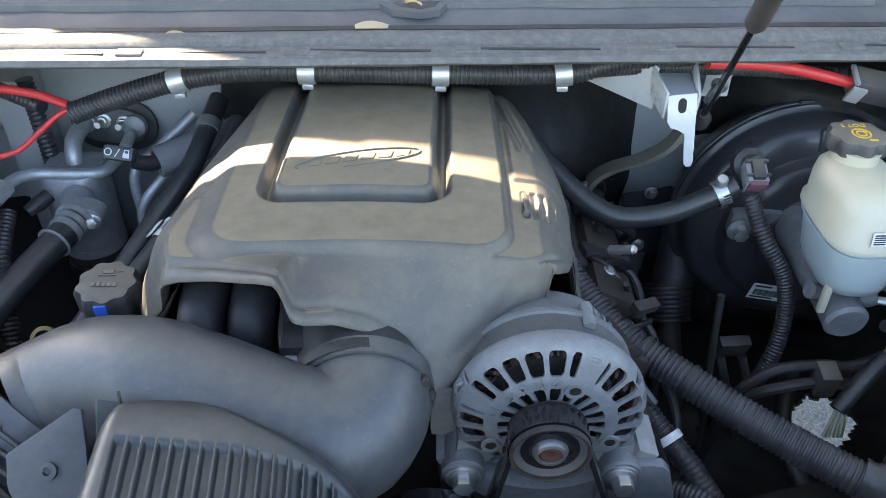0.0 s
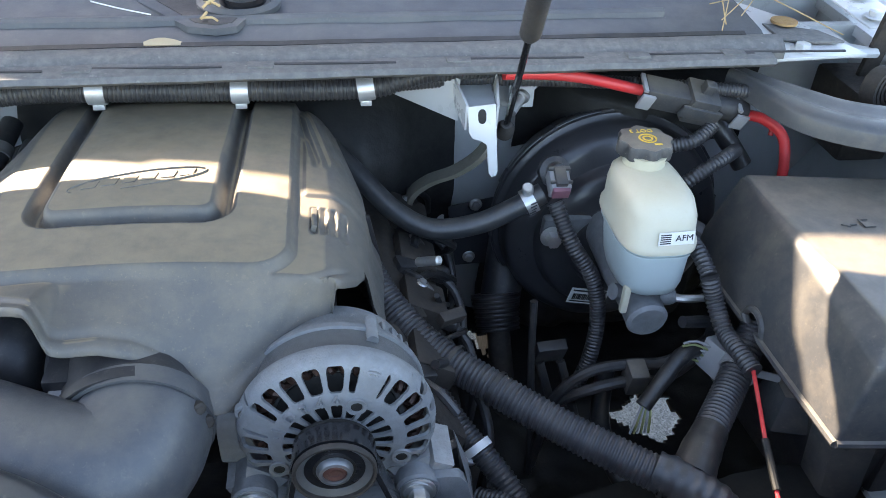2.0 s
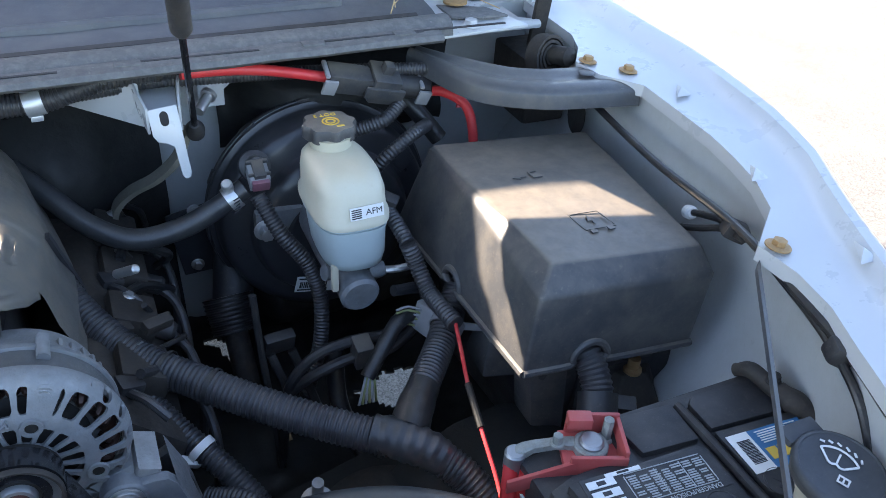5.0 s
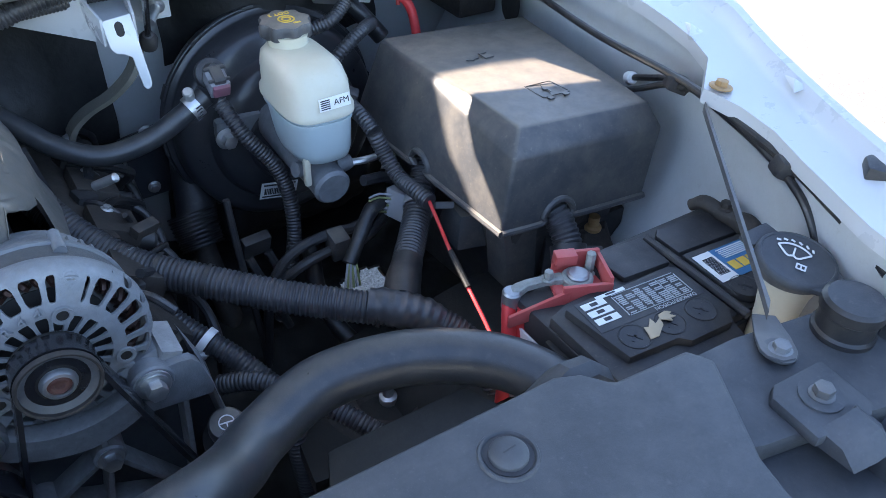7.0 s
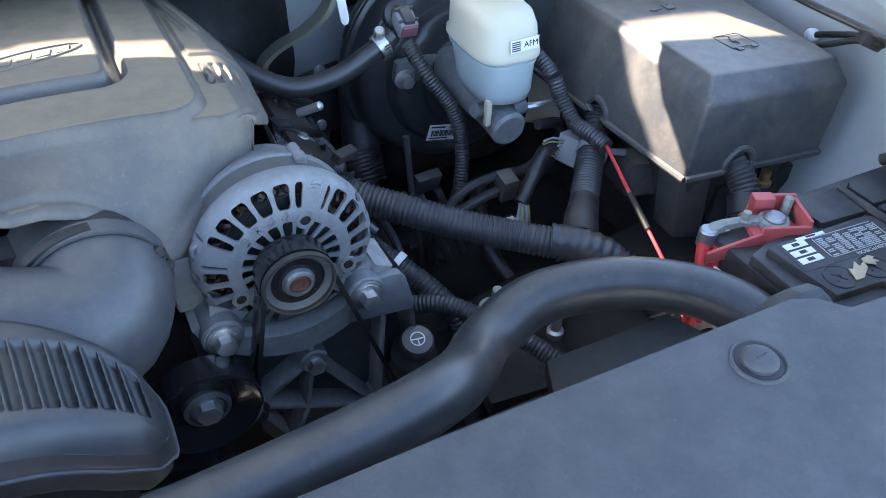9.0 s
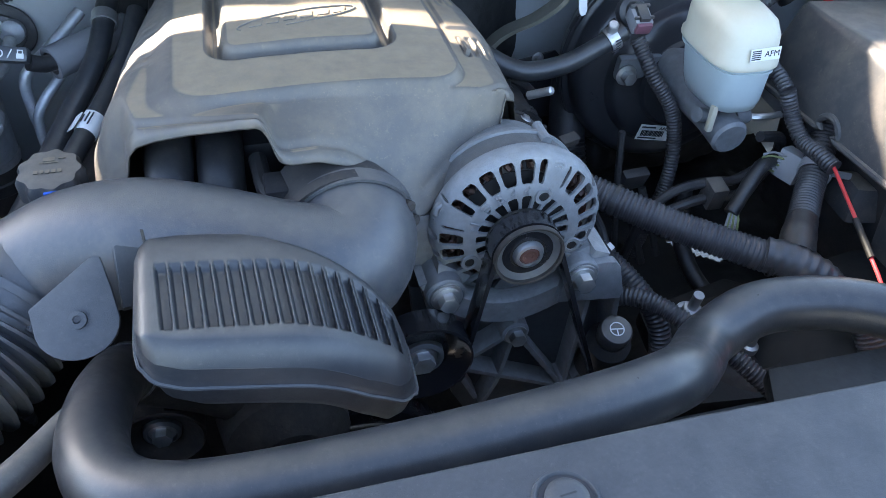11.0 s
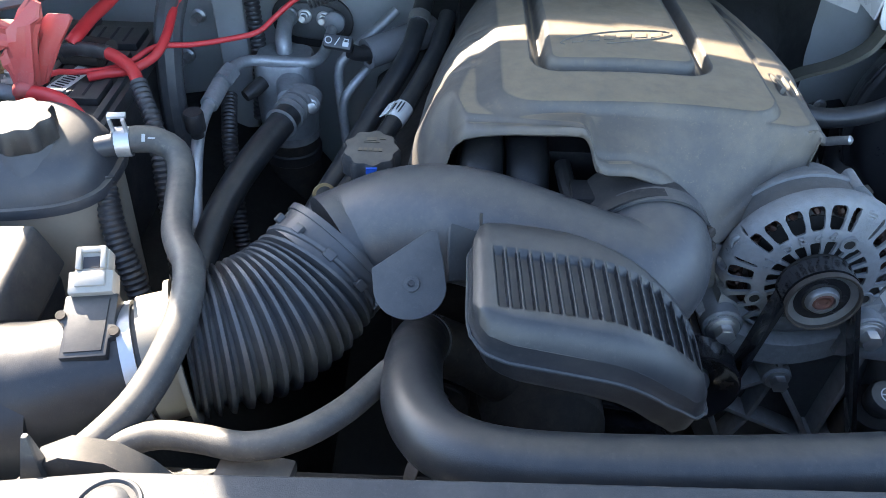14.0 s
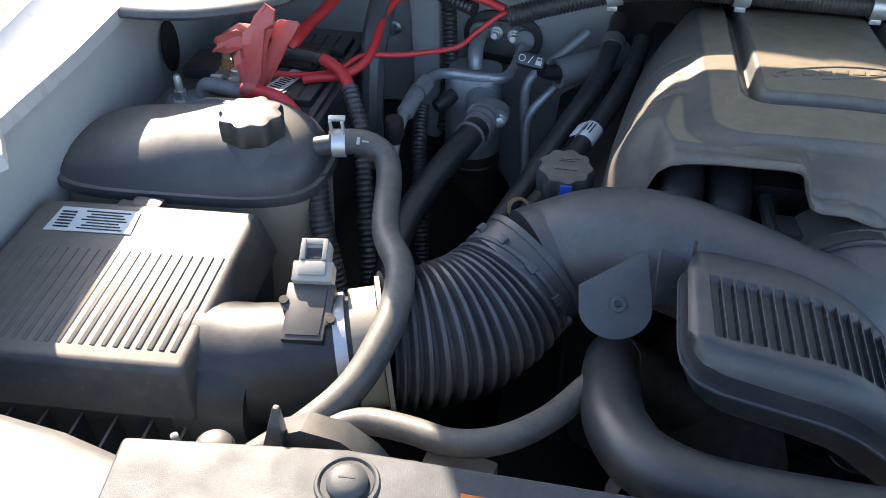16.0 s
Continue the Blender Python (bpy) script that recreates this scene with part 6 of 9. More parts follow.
part("wing", solid([(0.155, 0.86, 1.142), (0.243, 0.80, 1.138), (0.243, 0.80, 1.088), (0.165, 0.86, 1.100), (0.155, 0.863, 1.142), (0.243, 0.803, 1.138), (0.243, 0.803, 1.088), (0.165, 0.863, 1.100)], HEX, 0.001), M_PAINT, fb)
part("wing", prism([(0.280, 1.145), (0.355, 1.145), (0.352, 1.105), (0.315, 1.075), (0.282, 1.085)], 0.858, 0.862, 0.001, Matrix(((1, 0, 0, 0), (0, 0, 1, 0), (0, 1, 0, 0), (0, 0, 0, 1)))), M_PAINT, fb)
strut = thing("gas_strut", (0.293, 0.785, 1.085), "black gas strut holding the hood open", "gas strut")
sa, sbv = Vector((0.2935, 0.782, 1.088)), Vector((0.2795, 0.672, 1.235))
sd = (sbv - sa).normalized()
part("rod", tube([sa, sa + sd * 0.19], 0.0035, 10, 0.05), M_GLOSS, strut)
part("cylinder", lathe([(0.0075, 0), (0.0100, 0.006), (0.0100, 0.42), (0.008, 0.43)], facing(sa + sd * 0.185, sd), 24), M_BOX, strut)
part("socket", lathe([(0.010, 0), (0.0105, 0.012), (0.006, 0.022)], facing(sa - sd * 0.012, sd), 18), M_BLACK, strut)
part("ball_stud", lathe([(0.009, 0), (0.009, 0.005), (0.006, 0.006), (0.006, 0.03)], facing((0.318, 0.815, 1.112), (-0.7, -0.9, -0.4)), 16), M_STEEL, strut)
part("stud_plate", box(0.308, 0.338, 0.838, 0.842, 1.085, 1.13, 0.002), M_PAINT, strut)
sp = thing("ground_strap", (0.2, 0.82, 1.0), "braided grey ground strap", "ground strap")
line, _ = curve([(0.288, 0.805, 1.075), (0.272, 0.80, 1.045), (0.248, 0.815, 1.015), (0.218, 0.835, 0.99), (0.198, 0.845, 0.965), (0.192, 0.85, 0.93)], 0.006)
part("braid", loft([[q + Vector((0.003, -0.011, 0)), q + Vector((-0.003, -0.011, 0.003)), q + Vector((-0.003, 0.011, 0.003)), q + Vector((0.003, 0.011, 0))] for q in line]), M_BRAID, sp)

# steering shaft
ss = thing("steering_shaft", (0.31, 0.72, 0.7), "grimy black steering shaft with a rubber boot", "steering shaft")
part("upper", tube([(0.340, 0.885, 0.885), (0.327, 0.845, 0.845), (0.313, 0.80, 0.80)], 0.027, 20), M_BLACK, ss)
part("boot", tube([(0.310, 0.815, 0.825), (0.312, 0.785, 0.785)], [0.033, 0.030], 20, rib=0.006, deep=0.002), M_RUBBER, ss)
part("rod", tube([(0.312, 0.79, 0.79), (0.316, 0.71, 0.69), (0.319, 0.66, 0.62)], 0.016, 14), M_GRIME, ss)
part("lower_boot", tube([(0.319, 0.655, 0.62), (0.32, 0.58, 0.52), (0.32, 0.54, 0.47)], 0.026, 18, rib=0.018, deep=0.008), M_RUBBER, ss)

# ---- fuse box ----
def fuse_box():
    th = thing("fuse_box", (0.65, 0.57, 0.85), "matt black plastic fuse box with a moulded lid", "fuse box")
    V = {"T1": (0.541, 0.700, 1.069), "T2": (0.745, 0.684, 1.064), "T3": (0.708, 0.420, 1.072), "T4": (0.545, 0.434, 1.079), "T5": (0.5405, 0.508, 1.081),
         "M3": (0.718, 0.402, 1.048), "M4": (0.522, 0.409, 1.063), "C5": (0.531, 0.570, 1.0695), "B1": (0.505, 0.705, 0.972), "B2": (0.765, 0.690, 0.972), "B3": (0.708, 0.400, 0.964), "B4": (0.513, 0.406, 0.978)}
    names = list(V)
    pts = [V[k] for k in names]

    def arch(a, b, f, w, h):
        """Points of an arched notch in the foot of a side."""
        a, b = Vector(a), Vector(b)
        d = (b - a).normalized()
        c = a + (b - a) * f
        return [c + d * w * -math.cos(math.pi * i / 10) + Vector((0, 0, h * math.sin(math.pi * i / 10))) for i in range(11)]
    al = arch(V["B1"], V["B4"], 0.50, 0.019, 0.022)
    af = arch(V["B4"], V["B3"], 0.37, 0.021, 0.026)
    ia = list(range(len(pts), len(pts) + 11)); pts += al
    jf = list(range(len(pts), len(pts) + 11)); pts += af
    I = {k: i for i, k in enumerate(names)}
    f = lambda s: [I[k] for k in s.split()]
    faces = [f("T1 T2 T3 T4 T5"), f("T4 T3 M3 M4"), f("T5 T4 M4 C5"), f("T1 T5 C5"), f("T1 C5 M4 B4") + ia[::-1] + f("B1"), f("M4 M3 B3") + jf[::-1] + f("B4"), f("T3 T2 B2 B3 M3"), f("T2 T1 B1 B2")]
    bm = solid(pts, faces, 0)
    es = [e for e in bm.edges if len(e.link_faces) == 2]
    bmesh.ops.bevel(bm, geom=es, offset=0.0045, segments=3, affect="EDGES", profile=0.6, clamp_overlap=True)
    # the lid's level faces carry painted sunlight with their dust
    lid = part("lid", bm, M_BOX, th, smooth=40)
    for pa in ([V["B1"]] + al + [V["B4"]], [V["B4"]] + af + [V["B3"]]):
        part("flange", tube([Vector(p) for p in pa], 0.004, 8, 0.01), M_BOX, lid)
    part("tray", solid([(0.545, 0.69, 0.995), (0.745, 0.675, 0.995), (0.700, 0.425, 0.990), (0.545, 0.430, 0.990), (0.565, 0.68, 0.78), (0.74, 0.66, 0.78), (0.690, 0.440, 0.80), (0.570, 0.445, 0.80)], HEX, 0.006), M_BLACK, th)
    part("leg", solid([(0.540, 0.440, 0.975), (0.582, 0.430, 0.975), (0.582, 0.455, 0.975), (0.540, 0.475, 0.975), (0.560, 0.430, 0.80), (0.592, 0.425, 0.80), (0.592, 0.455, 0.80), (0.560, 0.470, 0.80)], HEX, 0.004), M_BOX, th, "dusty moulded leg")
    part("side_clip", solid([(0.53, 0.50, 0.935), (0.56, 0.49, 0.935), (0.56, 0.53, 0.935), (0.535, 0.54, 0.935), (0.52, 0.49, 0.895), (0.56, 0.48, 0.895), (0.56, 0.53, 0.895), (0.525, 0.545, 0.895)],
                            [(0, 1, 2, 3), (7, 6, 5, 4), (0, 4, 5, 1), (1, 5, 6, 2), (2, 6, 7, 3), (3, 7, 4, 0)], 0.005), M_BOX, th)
    part("bracket", solid([(0.650, 0.420, 0.918), (0.676, 0.416, 0.918), (0.700, 0.440, 0.914), (0.640, 0.446, 0.914), (0.628, 0.392, 0.872), (0.690, 0.385, 0.872), (0.712, 0.43, 0.868), (0.622, 0.44, 0.868)], HEX, 0.003), M_GRIME, th, "dusty steel mounting bracket")
    part("stud", lathe([(0.010, 0), (0.010, 0.004), (0.0065, 0.006), (0.0065, 0.018)], pose(0.664, 0.424, 0.917), 16), M_RUST, th)
    part("foot", box(0.60, 0.72, 0.43, 0.50, 0.86, 0.925, 0.004), M_BLACK, th)
    part("shelf", box(0.60, 0.74, 0.345, 0.45, 0.862, 0.870, 0.002), M_BAY, th, "white steel shelf below the box")
    # raised marks on the lid: a padlock with an arrow, a battery outline with a bolt
    tz = lambda x, y: 1.0755 - 0.025 * (x - 0.62) - 0.03 * (y - 0.55)
    n = Vector((0.025, 0.03, 1))
    mk = frame3((0.622, 0.488, tz(0.622, 0.488) + 0.0003), (1, 0.0, 0.0), n) @ Matrix.Diagonal((0.55, 0.95, 0.6, 1))
    w = 0.0010
    out = [(-0.03, 0.016), (0.028, 0.014), (0.034, -0.018), (-0.028, -0.016)]
    rim = bmesh.new()
    for a, b in zip(out, out[1:] + out[:1]):
        join(rim, put(block(frame3((Vector((*a, 0)) + Vector((*b, 0))) / 2, Vector((*b, 0)) - Vector((*a, 0)), (0, 0, 1)), (Vector(b) - Vector(a)).length, 2 * w, 0.0016, 0), mk))
    for x in (-0.016, 0.02):
        join(rim, put(box(x - 0.006, x + 0.006, -0.024, -0.018, -0.001, 0.001, 0), mk))
    join(rim, put(prism([(-0.008, -0.002), (0.0, 0.009), (0.0, 0.002), (0.008, 0.002), (0.0, -0.010), (0.0, -0.003)], -0.001, 0.001, 0), mk))
    part("battery_mark", rim, M_BOX, lid)
    mk = frame3((0.602, 0.589, tz(0.602, 0.589) + 0.0004), (1, 0.0, 0.0), n) @ Matrix.Diagonal((0.8, 0.8, 0.6, 1))
    part("lock_mark", put(join(box(0.012, 0.026, -0.008, 0.002, -0.001, 0.0015, 0), box(0.012, 0.0145, 0.002, 0.009, -0.001, 0.0015, 0), box(0.012, 0.024, 0.008, 0.010, -0.001, 0.0015, 0), prism([(-0.016, 0), (-0.006, 0.006), (-0.006, 0.002), (0.004, 0.002), (0.004, -0.002), (-0.006, -0.002), (-0.006, -0.006)], -0.001, 0.0015, 0)), mk), M_BOX, lid)
    return th


fuse_box()

# ---- starter battery and washer filler ----
def battery():
    th = thing("car_battery", (0.57, 0.225, 0.85), "black car battery with printed labels and torn tape", "battery")
    part("case", box(0.445, 0.695, 0.172, 0.298, 0.82, 1.008, 0.004), M_BLACK, th)
    part("lid", prism([(0.447, 0.160), (0.52, 0.150), (0.570, 0.150), (0.578, 0.176), (0.695, 0.176), (0.695, 0.302), (0.53, 0.302), (0.522, 0.296), (0.518, 0.262), (0.470, 0.262), (0.447, 0.255)], 1.004, 1.018, 0.003), M_BLACK, th)
    part("lid_step", prism([(0.458, 0.250), (0.573, 0.247), (0.580, 0.240), (0.578, 0.180), (0.566, 0.168), (0.522, 0.170), (0.514, 0.178), (0.466, 0.182)], 1.016, 1.0255, 0.002), M_BLACK, th)
    part("lid_step", prism([(0.530, 0.256), (0.582, 0.252), (0.584, 0.292), (0.538, 0.295), (0.526, 0.288)], 1.016, 1.0235, 0.002), M_BLACK, th)
    part("lid_step", prism([(0.596, 0.252), (0.690, 0.246), (0.690, 0.184), (0.682, 0.178), (0.606, 0.180), (0.596, 0.190)], 1.016, 1.0255, 0.002), M_BLACK, th)
    part("lid_step", prism([(0.598, 0.257), (0.672, 0.252), (0.668, 0.290), (0.648, 0.292), (0.606, 0.293), (0.598, 0.286)], 1.016, 1.0235, 0.002), M_BLACK, th)
    part("lid_rim", tube([(0.590, 0.17, 1.02), (0.5895, 0.21, 1.021), (0.590, 0.25, 1.021), (0.590, 0.29, 1.02)], 0.0045, 8, 0.01), M_BLACK, th)
    for x, y in ((0.485, 0.197), (0.521, 0.194), (0.555, 0.192), (0.611, 0.193), (0.648, 0.193)):
        c = part("vent_cap", lathe([(0.0138, 0), (0.0138, 0.0008), (0.0128, 0.0010), (0.0122, 0.0003), (0.006, 0.0003)], pose(x, y, 1.0255), 32), M_BLACK, th)
        part("cross_slot", join(block(pose(x, y, 1.0259, 0, 0, 35), 0.013, 0.0022, 0.0008, 0), block(pose(x, y, 1.0259, 0, 0, 125), 0.013, 0.0022, 0.0008, 0)), M_INK_GAP, c)
    # the printed block on the near cell cover
    m = Matrix.Translation((0.5215, 0.2285, 1.0256)) @ Matrix.Rotation(radians(176), 4, "Z")
    rng = random.Random(7)
    rows = [(-0.012 + 0.0095 * i, 0.0115 - 0.0021 * j, rng.uniform(0.006, 0.0085), 0.0010) for i in range(-3, 4) for j in range(11) if rng.random() > 0.12]
    lb = part("label", put(prism([(-0.0545, -0.0175), (0.056, -0.0175), (0.056, 0.0195), (-0.0545, 0.0195)], 0, 0.0003, 0), m), M_BLACK, th, "black printed label with white text")
    part("print", join(bars(m @ Matrix.Translation((0, 0, 0.0003)), rows + [(x0, y0, 0.0007, 0.024) for x0, y0 in ((-0.046, 0.001), (-0.026, 0.001), (-0.004, 0.001), (0.022, 0.001))] + [(-0.012, 0.0135, 0.066, 0.0006), (-0.012, -0.0128, 0.066, 0.0006)])), M_PRINT, lb)
    part("white_strip", bars(m @ Matrix.Translation((0, 0, 0.0003)), [(0.041, 0.0085 - 0.0095 * j, 0.023, 0.0068) for j in range(3)] + [(0.020, -0.0155, 0.030, 0.0035)]), M_LABEL, lb)
    part("strip_print", bars(m @ Matrix.Translation((0, 0, 0.0006)), [(0.041, 0.0085 - 0.0095 * j, 0.007, 0.0036) for j in range(3)] + [(0.02, -0.0155, 0.010, 0.0018)]), M_INK_GAP, lb)
    part("warning", letters("DANGER/POISON", m @ Matrix.Translation((-0.024, 0.0168, 0.0004)), 0.0056, 0.0002), M_PRINT, lb)
    m2 = Matrix.Translation((0.634, 0.2225, 1.0257)) @ Matrix.Rotation(radians(177), 4, "Z")
    lb = part("label", put(prism([(-0.036, -0.019), (0.036, -0.019), (0.036, 0.019), (-0.036, 0.019)], 0, 0.0004, 0), m2), M_BLUEINK, th, "blue and white printed label")
    wh = part("white_patch", put(box(0.016, 0.036, -0.019, 0.019, 0.0, 0.0007, 0), m2), M_LABEL, lb)
    part("barcode", bars(m2 @ Matrix.Translation((0, 0, 0.0006)), [(0.025, -0.011 + 0.0013 * i, 0.012, 0.0006 + 0.0003 * (i % 3 == 0)) for i in range(18)]), M_INK_GAP, wh)
    part("yellow_shapes", bars(m2 @ Matrix.Translation((0, 0, 0.0004)), [(0.008, 0.006, 0.009, 0.011), (-0.003, 0.006, 0.009, 0.011), (-0.014, 0.006, 0.009, 0.011), (-0.026, 0.006, 0.010, 0.011)]), M_YELLOW, lb)
    part("print", bars(m2 @ Matrix.Translation((0, 0, 0.0004)), [(-0.010 + 0.003 * (i % 2), -0.016 + 0.0022 * i, 0.040 - 0.008 * (i % 2), 0.0009) for i in range(6)]), M_LABEL, lb)
    tape = [(0.8 * x, 0.8 * y) for x, y in ((-0.014, -0.007), (-0.004, -0.010), (0.011, -0.004), (0.015, 0.004), (0.006, 0.002), (0.007, 0.010), (-0.003, 0.004), (-0.007, 0.007), (-0.010, 0.0))]
    part("torn_tape", prism(tape, 0, 0.0012, 0.0003, pose(0.503, 0.195, 1.0272, 4, -5, 10)), M_LEAF, th, "torn tan tape")
    part("torn_tape", prism([(0.9 * y, 0.6 * x) for x, y in tape][::-1], 0, 0.0012, 0.0003, pose(0.522, 0.199, 1.0275, -4, 3, -50)), M_LEAF, th)
    part("end_step", box(0.440, 0.4475, 0.165, 0.25, 0.955, 0.998, 0.002), M_BLACK, th)
    part("end_mark", lathe([(0.0035, 0), (0.0035, 0.001)], facing((0.4398, 0.205, 0.982), (-1, 0, 0)), 16), M_LABEL, th)
    part("end_panel", box(0.4425, 0.4455, 0.15, 0.245, 0.86, 0.99, 0.001), M_BOX, th)
    part("white_side_label", box(0.4412, 0.4432, 0.232, 0.285, 0.86, 0.985, 0.0005), M_LABEL, th, "white side label in the sun")
    return th


battery()
clamp = thing("battery_clamp", (0.50, 0.28, 1.0), "red covered battery terminal clamp with corroded metal", "terminal clamp")
tm = pose(0.500, 0.282, 1.006, 0, 0, -22) @ Matrix.Diagonal((0.9, 0.9, 0.9, 1))
part("cover_cup", join(put(box(-0.026, 0.028, -0.022, 0.023, 0.0, 0.008, 0.003), tm), put(box(-0.020, 0.028, 0.019, 0.0235, 0.0, 0.030, 0.002), tm), put(box(0.0235, 0.028, -0.022, 0.023, 0.0, 0.028, 0.002), tm), put(box(-0.022, 0.028, -0.0235, -0.019, -0.004, 0.022, 0.002), tm)), M_REDCAP, clamp)
part("cover_flap", put(solid([(-0.075, -0.030, -0.016), (-0.014, -0.0235, -0.004), (-0.014, -0.0195, -0.004), (-0.075, -0.026, -0.016), (-0.075, -0.030, -0.002), (-0.014, -0.0235, 0.018), (-0.014, -0.0195, 0.018), (-0.075, -0.026, -0.002)], HEX, 0.0012), tm), M_REDCAP, clamp)
part("cover_tip", put(box(-0.020, 0.002, 0.010, 0.0235, 0.020, 0.032, 0.002), tm), M_REDCAP, clamp)
part("post", put(lathe([(0.0115, 0.004), (0.011, 0.018), (0.009, 0.020)], None, 24), tm), M_HUB, clamp)
part("bar", loft([[tm @ Vector((x, y0 + w * cy, z0 + h * cz)) for cy, cz in ((-1, -1), (1, -1), (1, 0.6), (0.6, 1), (-0.6, 1), (-1, 0.6))] for x, y0, z0, w, h in ((0.002, 0.002, 0.010, 0.006, 0.003), (-0.016, 0.004, 0.011, 0.006, 0.004), (-0.03, 0.004, 0.011, 0.0045, 0.004), (-0.05, 0.002, 0.009, 0.005, 0.004), (-0.060, 0.0, 0.005, 0.0065, 0.006), (-0.068, -0.002, 0.0, 0.0065, 0.007))]), M_CORRODED, clamp, "corroded cable bar")
part("clamp_ring", put(lathe([(0.0150, 0.006), (0.0155, 0.008), (0.0155, 0.0145), (0.0140, 0.016), (0.010, 0.016)], None, 28), tm), M_CORRODED, clamp)
part("cable_lug", lathe([(0.0085, 0), (0.0085, 0.016), (0.007, 0.018)], facing(tm @ Vector((-0.066, -0.003, -0.012)), (0, 0, 1)), 16), M_HUB, clamp)
bolt(clamp, tm @ Vector((0.016, 0.012, 0.008)), (0, 0, 1), 0.0045, 0.022, 0.0065, M_CORRODED)
bolt(clamp, tm @ Vector((-0.030, 0.000, 0.014)), (0, 0, 1), 0.0042, 0.010, 0.0055, M_CORRODED)
part("red_sleeve", tube([tm @ Vector((-0.068, -0.004, -0.006)), (0.432, 0.285, 0.965), (0.428, 0.28, 0.93), (0.428, 0.28, 0.86)], 0.0065, 12), M_RED, clamp, "red cable")
part("red_sleeve", tube([tm @ Vector((-0.056, -0.014, -0.006)), (0.442, 0.283, 0.96), (0.440, 0.28, 0.92)], 0.0055, 12), M_RED, clamp)

neg = thing("negative_terminal", (0.665, 0.285, 1.02), "corroded grey negative battery terminal", "terminal clamp")
part("clamp", tube([(0.664, 0.304, 1.024), (0.667, 0.292, 1.033), (0.671, 0.276, 1.031), (0.676, 0.258, 1.028)], [0.006, 0.0085, 0.007, 0.008], 14, 0.003, wob=0.45), M_GRIME, neg)
part("strap", tube([(0.674, 0.266, 1.030), (0.680, 0.246, 1.028), (0.690, 0.232, 1.022), (0.700, 0.225, 1.005)], [0.009, 0.011, 0.009, 0.008], 14, 0.004, wob=0.3), M_GRIME, neg)
bolt(neg, (0.672, 0.272, 1.036), (0, 0, 1), 0.0055, 0.008, 0.007, M_GRIME)

wash = thing("washer_filler", (0.64, 0.165, 0.98), "grey washer fluid filler with a flip cap", "washer filler")
WC = Vector((0.605, 0.157, 1.077))
part("neck", lathe([(0.017, -0.12), (0.017, -0.05), (0.020, -0.025), (0.0255, -0.008), (0.027, 0.0)], Matrix.Translation(WC), 36), M_TANK, wash, "milky filler neck")
part("collar", lathe([(0.029, -0.006), (0.030, -0.004), (0.030, 0.0), (0.028, 0.001)], Matrix.Translation(WC), 40), M_BOX, wash)
tilt = Matrix.Translation(WC) @ Matrix.Rotation(radians(6), 4, "X")
wc = part("cap", join(put(lathe([(0.0285, 0.0), (0.0318, 0.001), (0.0324, 0.003), (0.0320, 0.0062), (0.0302, 0.0080), (0.0288, 0.0080), (0.0282, 0.0072), (0.010, 0.0072)], None, 56), tilt),
                      put(prism([(0.030 * math.cos(radians(a)), 0.030 * math.sin(radians(a))) for a in (-20, -35)] + [(0.012, -0.041), (0.002, -0.0445), (-0.008, -0.041)] + [(0.030 * math.cos(radians(a)), 0.030 * math.sin(radians(a))) for a in (-145, -160)], 0.0012, 0.0064, 0.0018), tilt)), M_SHROUD, wash, "grey flip cap with a wiper symbol", smooth=50)
part("hinge", put(box(-0.016, 0.016, 0.029, 0.044, -0.002, 0.004, 0.002), tilt), M_SHROUD, wc)
sm = tilt @ Matrix.Translation((-0.001, 0.004, 0.0084)) @ Matrix.Rotation(radians(-62), 4, "Z")
sym = bmesh.new()
fan_pts = [(0.0165 * math.cos(a), 0.0165 * math.sin(a) - 0.004) for a in (radians(142 - 10.4 * i) for i in range(11))]
outl = fan_pts + [(0.0055, -0.0025), (0.003, -0.0035), (0.0, -0.0015), (-0.003, -0.0035), (-0.0055, -0.0025)]
for a, b in zip(outl, outl[1:] + outl[:1]):
    a, b = Vector((*a, 0)), Vector((*b, 0))
    join(sym, put(block(frame3((a + b) / 2, b - a, (0, 0, 1)), (b - a).length, 0.0014, 0.0008, 0), sm))
for k in range(6):
    a = radians(132 - 16.5 * k)
    join(sym, put(block(pose(0.0205 * math.cos(a), 0.0200 * math.sin(a) - 0.003, 0, 0, 0, math.degrees(a) + 60), 0.0034, 0.0014, 0.0008, 0), sm))
join(sym, put(block(pose(0, 0.004, 0), 0.0013, 0.009, 0.0008, 0), sm))
for x0, x1, y0, y1 in ((-0.004, 0.004, -0.0185, -0.0173), (-0.004, 0.004, -0.0130, -0.0118), (-0.004, -0.0028, -0.0185, -0.0118), (0.0028, 0.004, -0.0185, -0.0118), (-0.0006, 0.0006, -0.0185, -0.0118)):
    join(sym, put(box(x0 + 0.008, x1 + 0.008, y0 + 0.003, y1 + 0.003, 0, 0.0006, 0), sm))
part("symbol", sym, M_LABEL, wc)

rod = thing("support_brace", (0.53, 0.105, 1.08), "dark steel brace rod from fender to core support", "brace rod")
ra, rb = Vector((0.679, 0.330, 1.114)), Vector((0.530, 0.126, 1.088))
rd = rb - ra
part("bar", loft([[ra + rd * t + s * w + Vector((0, 0, h)) for s, h in ((Vector((1, 0.7, 0)), 0), (Vector((0.6, 0.4, 0)), 0.005), (Vector((-0.6, -0.4, 0)), 0.005), (Vector((-1, -0.7, 0)), 0), (Vector((0, 0, 0)), -0.004))] for t, w in ((0, 0.0066), (0.05, 0.0068), (0.9, 0.0062), (1.0, 0.0085))]), M_DUCT, rod)
